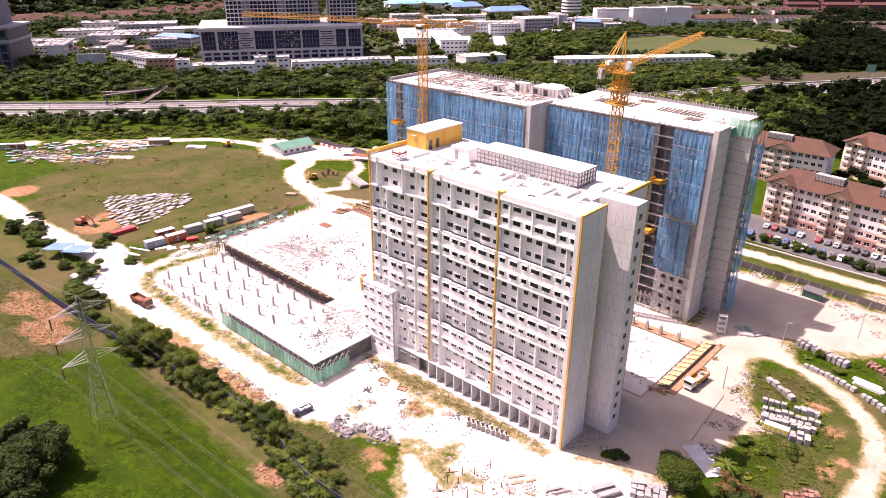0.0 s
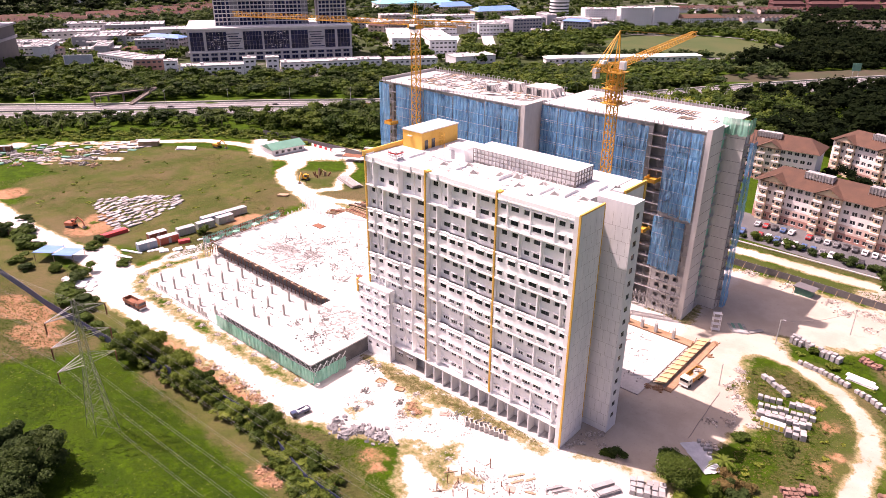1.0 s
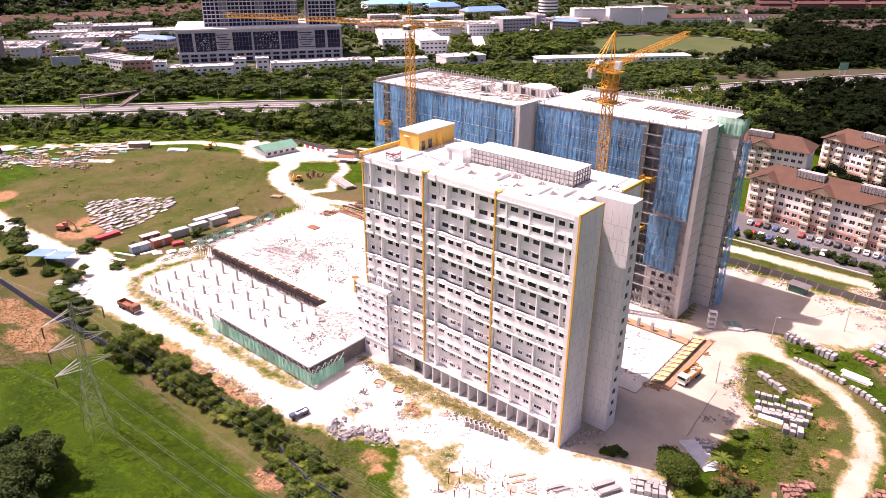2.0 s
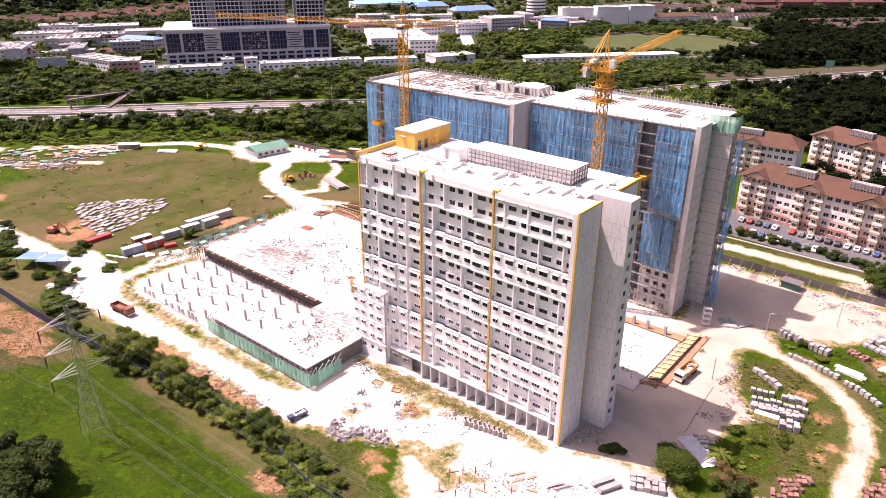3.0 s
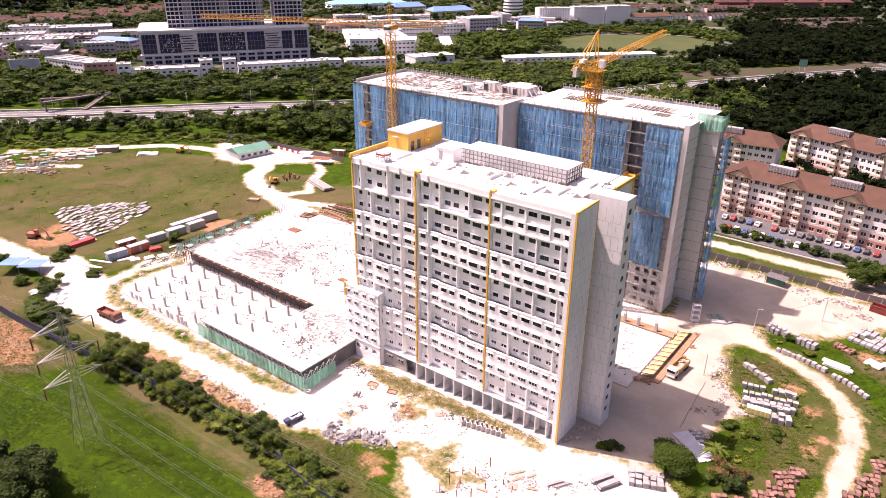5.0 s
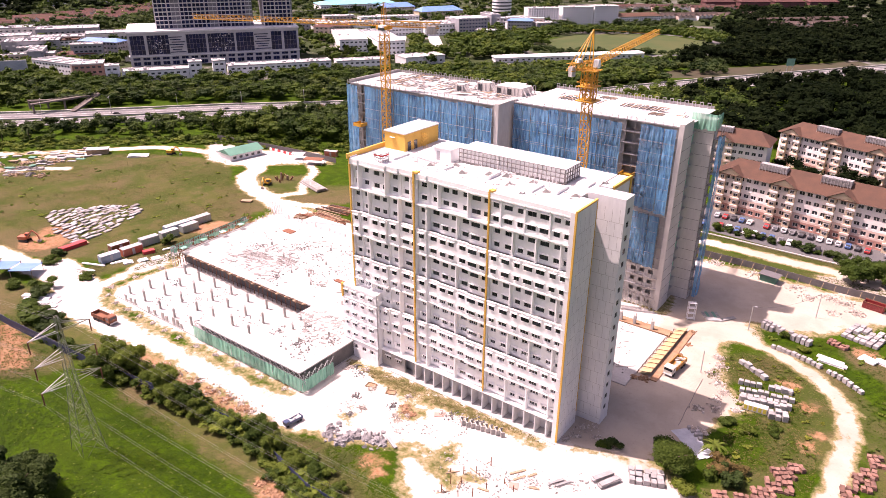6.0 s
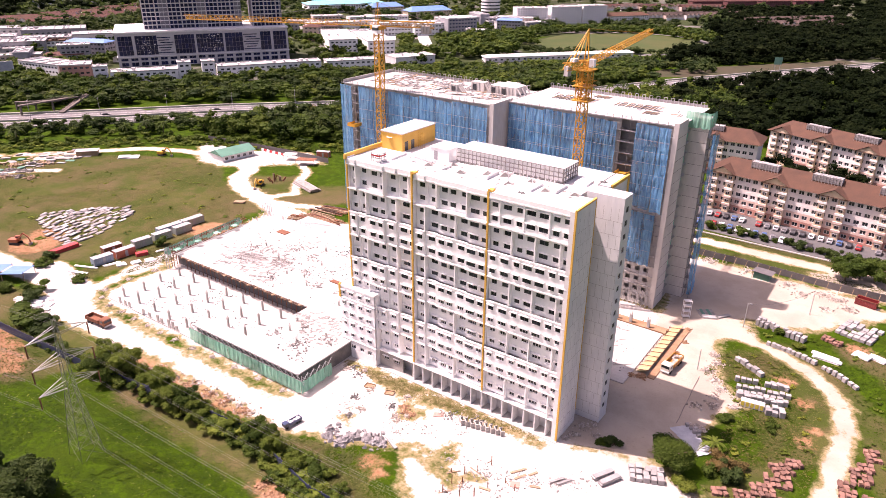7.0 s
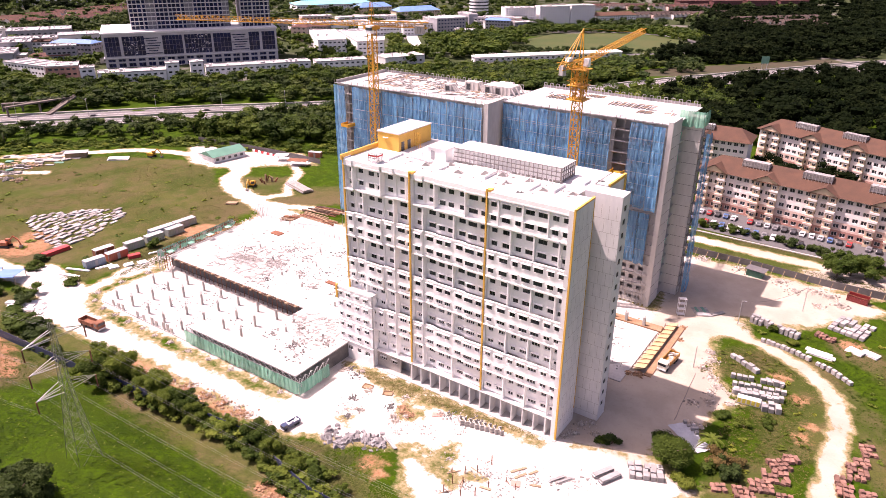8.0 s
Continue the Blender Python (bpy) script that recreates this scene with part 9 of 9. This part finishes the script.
# tarpaulin sheet spread under the trees
tp = B()
g = []
for i in range(13):
    g.append([tp.verts.new((-38.4 + 2.6 * j / 8 + 7.4 * i / 12 + 0.3 * noise.noise((i * 0.6, j, 9)), 114.2 + 3.0 * j / 8 - 5.4 * i / 12 + 0.4 * noise.noise((i, j * 0.6, 5)), 0.30 + 0.22 * noise.noise((i * 0.7, j * 0.8, 3)))) for j in range(9)])
for i in range(12):
    for j in range(8):
        tp.faces.new((g[i][j], g[i + 1][j], g[i + 1][j + 1], g[i][j + 1])).smooth = True
tarp = part("tarpaulin", tp, TARP)
tagged(tarp, "creased grey tarpaulin sheet spread on the ground", "tarpaulin")
# red skip, small shed and machine by the east fence
sk = thing("red_skip", "dark red open steel skip on the gravel", "skip", m=pose(-14.2, 198.8, 0, 0, 0, -10))
SKIPR = paint("skip_red", (0.20, 0.028, 0.028))
part("floor_plate", box(B(), 0, 5.4, 0, 2.4, 0.1, 0.25), SKIPR, sk)
for a in ((0, 5.4, 0, 0.1), (0, 5.4, 2.3, 2.4), (0, 0.1, 0.1, 2.3), (5.3, 5.4, 0.1, 2.3)):
    part("side_plate", box(B(), *a, 0.25, 1.9), SKIPR, sk)
for k in range(7):
    part("rib", box(B(), 0.2 + k * 0.8, 0.32 + k * 0.8, -0.09, 0.0, 0.2, 1.9), SKIPR, sk)
part("rim", box(box(B(), -0.1, 5.5, -0.1, 0.02, 1.9, 2.05), -0.1, 5.5, 2.38, 2.5, 1.9, 2.05), RUST, sk)
hu = thing("guard_hut", "small green sided hut with a dark roof", "hut", m=pose(-41.5, 199.4, 0, 0, 0, -8))
part("wall", box(B(), 0, 4.6, 0, 2.6, 0, 2.0), ROOF_GR, hu)
part("roof", box(B(), -0.5, 5.3, -0.5, 3.4, 2.2, 2.35), HOARD, hu)
part("post", box(B(), -0.3, -0.15, -0.3, -0.15, 0, 2.2), TIMBER, hu)
# blue roofed shelter on the west side
sh = thing("blue_shelter", "open shelter with faded blue sheet roofs", "shelter", m=pose(-225.5, 61.0, 0.3, 0, 0, 38))
for k, (dx, dy) in enumerate(((0, 0), (6.6, -0.8))):
    ob = part("roof_sheet", box(B(), 0, 6.4, 0, 7.5, 0, 0.08), ROOF_BL, sh)
    ob.matrix_basis = pose(dx, dy, 3.0 - 0.3 * k, -6, 0, 0)
for x in (0.3, 6.3, 12.6):
    for y in (0.3, 6.6):
        part("post", box(B(), x, x + 0.14, y, y + 0.14, -0.4, 2.8), TIMBER, sh)
red = thing("red_covered_stack", "long stack covered by a red tarpaulin", "covered stack", m=pose(-228.0, 82.6, 0, 0, 0, 92))
part("cover", box(B(), 0, 9.5, -1.1, 1.1, 0, 1.3), REDP, red)
part("timber", box(B(), -1, 10.5, -0.8, 0.8, -0.02, 0.3), TIMBER, red)
red2 = thing("red_covered_stack", "short heap covered by a red tarpaulin", "covered stack", m=pose(-205.4, 98.6, 0, 0, 0, 70))
part("cover", box(B(), 0, 3.6, -0.9, 0.9, 0, 1.1), REDP, red2)
# steel pipes, timber and machines in the north yard
pp = thing("pipe_stack", "stack of long grey steel pipes on the grass", "pipe stack", m=pose(-217.5, 180.5, 0, 0, 0, -17))
for i in range(7):
    part("pipe", tube(B(), (0, i * 0.75 - 2, 0.36), (15, i * 0.75 - 2, 0.36), 0.35, 0.35, 10), SCAFF, pp)
for i in range(5):
    part("pipe", tube(B(), (0.4, i * 0.75 - 1.6, 1.0), (15.2, i * 0.75 - 1.6, 1.0), 0.35, 0.35, 10), SCAFF, pp)
pl = thing("drill_rigs", "group of rusty piling rig leads standing on the grass", "machine group", m=pose(-229, 174.5, 0))
lrs = random.Random(19)
for i in range(9):
    x, y = lrs.uniform(0, 5.5), lrs.uniform(-1.0, 4.5)
    part("lead", beam(B(), (x, y, 0), (x + lrs.uniform(-1.4, 1.4), y + lrs.uniform(-1.2, 1.2), lrs.uniform(1.2, 3.4)), lrs.uniform(0.3, 0.8)), RUST if i % 3 else TIMBER, pl)
for i in range(3):
    tm = thing("timber_pile", "long pile of weathered red-brown timber and steel bars", "timber pile", "timber piles", m=pose(-191 + i * 2.5, 150.6 + i * 3.2, 0, 0, 0, 12 - i * 6))
    rs = random.Random(i + 3)
    for k in range(16):
        part("bar", beam(B(), (rs.uniform(-1, 1), rs.uniform(-1.6, 1.6), 0.15 + k * 0.06), (14 + rs.uniform(-2, 2), rs.uniform(-1.6, 1.6), 0.15 + k * 0.06), 0.22), RUST if k % 3 else TIMBER, tm)
for i, (x, y, rz) in enumerate(((-190, 161.5, 4), (-187, 157.2, -3), (-184, 153.6, -8), (-188, 165.6, 8))):
    tm = thing("timber_pile", "wide heap of dark red-brown timber and rusty bars", "timber pile", "timber piles", m=pose(x, y, 0, 0, 0, rz))
    rs = random.Random(i + 13)
    for k in range(12):
        p = Vector((rs.uniform(-1, 2), rs.uniform(-1.9, 1.9), 0.2 + k * 0.07))
        part("bar", beam(B(), p, (13 + rs.uniform(-3, 2), p.y + rs.uniform(-1.2, 1.2), 0.2 + k * 0.07), 0.34, 0.24), (RUST, DKWOOD, TIMBER)[k % 3], tm)
lean = thing("open_shelter", "open sided shelter with a white roof in the yard", "shelter", m=pose(-246, 198.5, 0, 0, 0, 30))
part("roof", box(B(), 0, 6, 0, 4, 2.6, 2.75), ROOFW, lean)
for x in (0.2, 5.7):
    for y in (0.2, 3.7):
        part("post", box(B(), x, x + 0.12, y, y + 0.12, 0, 2.6), STEEL, lean)
lean = thing("open_shelter", "open sided shelter with a brown roof in the yard", "shelter", m=pose(-236, 196.5, 0, 0, 0, 25))
part("roof", box(B(), 0, 9, 0, 4.5, 2.4, 2.55), RUST, lean)
for x in (0.2, 8.7):
    for y in (0.2, 4.2):
        part("post", box(B(), x, x + 0.12, y, y + 0.12, 0, 2.4), STEEL, lean)
dk = thing("low_site_hut", "low dark roofed hut beside the track", "hut", m=pose(-327, 146, 0, 0, 0, 48))
part("wall", box(B(), 0, 9, 0, 4, 0, 2.3), TIMBER, dk)
part("roof", box(B(), -0.5, 9.5, -0.5, 4.5, 2.3, 2.45), ROOF_G, dk)
for i in range(2):
    container(-371 + i * 4.5, 92 + i * 5, 50, 6.1, RUST if i else CG, "brown site container at the end of the track")
slabs(-309, 156, 45, 6, 5, 2.5, "white panels stacked beside the track", 10, PAINT2)
slabs(-306, 158.6, 45, 5, 5, 2.5, "white panels stacked beside the track", 14, PAINT2)
slabs(-219.6, 149.2, 30, 4, 4, 2, "yellowish timber trestles on dry grass", 0, TIMBER)
for x, y in ((-203.5, 148.6), (-200.0, 147.4)):
    gt = thing("site_gate_post", "white barred gate frame at the deck entrance", "gate", "deck gates", m=pose(x, y, 0, 0, 0, 60))
    for k in range(7):
        part("bar", beam(B(), (k * 0.6, 0, 0), (k * 0.6, 0, 3.2), 0.14), PAINT2, gt)
    part("rail", beam(B(), (0, 0, 3.2), (3.6, 0, 3.2), 0.16), PAINT2, gt)

rubble("slab_litter", "dark pipe ends and scraps on the basement slab", [(-72, 145, 4), (-66, 142, 4), (-60, 138, 5), (-58, 130, 4), (-66, 132, 5), (-63, 147, 3)], 160, 0.32, SCAFF, 24, 0.0).location.z = 0.22
# small pits, mats and heaps on the white gravel before the block
for x, y, w, dd, rz in ((-98.9, 89.0, 2.2, 1.5, 12), (-93.6, 89.6, 2.0, 1.3, 20)):
    pf = thing("shallow_pit", "small shuttered pit of brown earth in the gravel", "pit", "shallow pits", m=pose(x, y, 0, 0, 0, rz))
    part("earth", box(B(), -w / 2, w / 2, -dd / 2, dd / 2, 0.0, 0.06), EARTH, pf)
    for a0 in ((-w / 2, w / 2, -dd / 2 - 0.1, -dd / 2), (-w / 2, w / 2, dd / 2, dd / 2 + 0.1), (-w / 2 - 0.1, -w / 2, -dd / 2, dd / 2), (w / 2, w / 2 + 0.1, -dd / 2, dd / 2)):
        part("shutter", box(B(), *a0, 0.0, 0.3), TIMBER, pf)
rubble("spoil", "brown spoil and timber scraps on the gravel", [(-86.8, 86.4, 1.5), (-85.0, 86.2, 1.3), (-88.0, 87.6, 1.0)], 260, 0.34, EARTH, 21, 0.3)
for x, y, rz, ln, w in ((-80.8, 88.6, 30, 2.2, 1.4), (-57.0, 80.2, 25, 1.8, 1.5)):
    bd = part("board", box(B(), 0, ln, 0, w, 0.03, 0.12), SALMON)
    bd.matrix_basis = pose(x, y, 0, 0, 0, rz)
    tagged(bd, "reddish shuttering board lying on the gravel", "board", "gravel boards")
rubble("front_litter", "grey scraps and pipes below the white block", [(-104, 91, 2), (-107, 92.5, 2), (-99, 84, 1.5), (-95.6, 78.6, 1.2), (-90, 86, 1.5), (-78, 91, 2), (-72, 92.6, 2)], 300, 0.34, CONC_D_SHADE, 22, 0.0)
for i, (x, y, rz, a0, b0) in enumerate(((-25.5, 100.5, 28, 3, 2), (-21.5, 101.0, 24, 4, 3), (-14.5, 103.6, 18, 3, 3), (-4.8, 105.5, 14, 4, 5), (-2.0, 112.0, 12, 3, 4))):
    stack(x, y, rz, a0, b0, 0.98, 1.1, 0.9, BRICKS, BRK, "stack of bricks", "brick stacks", seed=80 + i)
for i, (x, y) in enumerate(((-35.6, 117.0), (-34.6, 116.3), (-33.6, 115.6), (-32.6, 114.9), (-33.9, 117.0), (-32.9, 116.2))):
    stack(x, y, 40, 1, 1, 0.95, 0.9, 0.9, BLOCK, "small dusty stack of blocks beside the tarpaulin", seed=90 + i)

# ---- rough grass as loose blades ----
def tufts(name, label, poly, n, size, mat, seed):
    rs = np.random.default_rng(seed)
    rng = random.Random(seed)
    pts = np.array([(x, y, land(x, y)) for x, y in scatter(poly, n, rng)])
    k = 3
    c = np.repeat(pts, k, axis=0) + rs.normal(size=(len(pts) * k, 3)) * np.array([size * 0.5, size * 0.5, 0])
    a = rs.uniform(0, 6.283, len(c))
    h = size * rs.uniform(0.5, 1.3, len(c))
    w = np.stack([np.cos(a), np.sin(a), np.zeros(len(c))], axis=1) * (h * 0.42)[:, None]
    up = np.stack([rs.normal(0, 0.5, len(c)), rs.normal(0, 0.5, len(c)), np.full(len(c), 0.16)], axis=1) * h[:, None]
    c[:, 2] += 0.02
    q = np.stack([c - w, c + w, c + w * 0.5 + up, c - w * 0.6 + up * 0.85], axis=1)
    return tagged(new(name, quads_mesh(name, q, mat)), label, "grass", kind="stuff")


GR_DRY = leafy("dry_grass_blades", (0.095, 0.092, 0.028), (0.145, 0.120, 0.048))
GR_OLV = leafy("olive_grass_blades", (0.062, 0.080, 0.020), (0.110, 0.115, 0.036))
BANK = [(-240, 20), (-60, 5), (-60, 50), (-84, 56), (-160, 53), (-240, 50)]
tufts("bank_grass", "lush green grass on the bank", BANK, 34000, 0.30, GRASSM, 1)
tufts("bank_weeds", "yellow-green weeds in the bank grass", BANK, 1800, 0.34, LEAF_Y, 2)
FIELD = [(-320, 80), (-262, 76), (-235, 76), (-222, 100), (-215, 125), (-202, 140), (-215, 152), (-246, 164), (-268, 180), (-300, 176), (-330, 140), (-322, 110)]
tufts("field_grass", "olive rough grass on the open field", FIELD, 10000, 0.3, GR_OLV, 3)
tufts("field_dry_grass", "dry brown grass on the open field", FIELD, 10000, 0.3, GR_DRY, 4)
tufts("verge_grass", "rough green grass between the tracks", [(-210, 78), (-196, 90), (-194, 104), (-200, 120), (-206, 118), (-208, 96)], 2000, 0.4, GR_OLV, 5)
EAST = [(-39, 139), (-36, 156), (-28, 156.5), (-17, 149.5), (-12, 141), (-11, 128), (-12, 108), (-16, 96), (-28, 100), (-30, 118), (-27, 128), (-34, 137)]
tufts("yard_grass", "patchy green grass round the block yard", EAST, 3000, 0.34, GRASSM, 6)
tufts("yard_dry_grass", "dry grass round the block yard", EAST, 2600, 0.34, GR_DRY, 7)
tufts("outer_grass", "green grass beyond the curving track", [(-36, 164), (-28, 163), (-16, 158), (-6, 146), (-5, 120), (14, 100), (14, 196), (-2, 198), (-12, 176), (-24, 172), (-35, 171)], 4000, 0.36, GRASSM, 8)
tufts("fence_verge_grass", "rough grass and weeds beside the fence row", [(-200, 54), (-160, 58), (-120, 63), (-104, 65), (-96, 68), (-78, 74), (-72, 62), (-85, 56), (-120, 58), (-160, 54)], 4500, 0.5, GR_OLV, 9)
tufts("scrub_edge_grass", "tall green grass along the tree belt", [(-392, 106), (-312, 186), (-258, 212), (-228, 222), (-228, 232), (-262, 224), (-320, 196), (-400, 112)], 7000, 0.9, GRASSM, 10)
tufts("facade_weeds", "yellow-green weeds along the foot of the block", [(-111, 93), (-92, 95.6), (-60, 95.8), (-58, 94.6), (-80, 92.6), (-96, 90.6)], 900, 0.3, GR_DRY, 11)
tufts("service_verge", "mown green verge beside the service road", [(-80, 208), (12, 207), (12, 214), (-80, 214)], 3000, 0.35, GR_OLV, 12)
tufts("service_verge", "mown green verge beside the car park", [(-90, 223.5), (20, 223), (20, 226), (-90, 229)], 2500, 0.35, GR_OLV, 13)
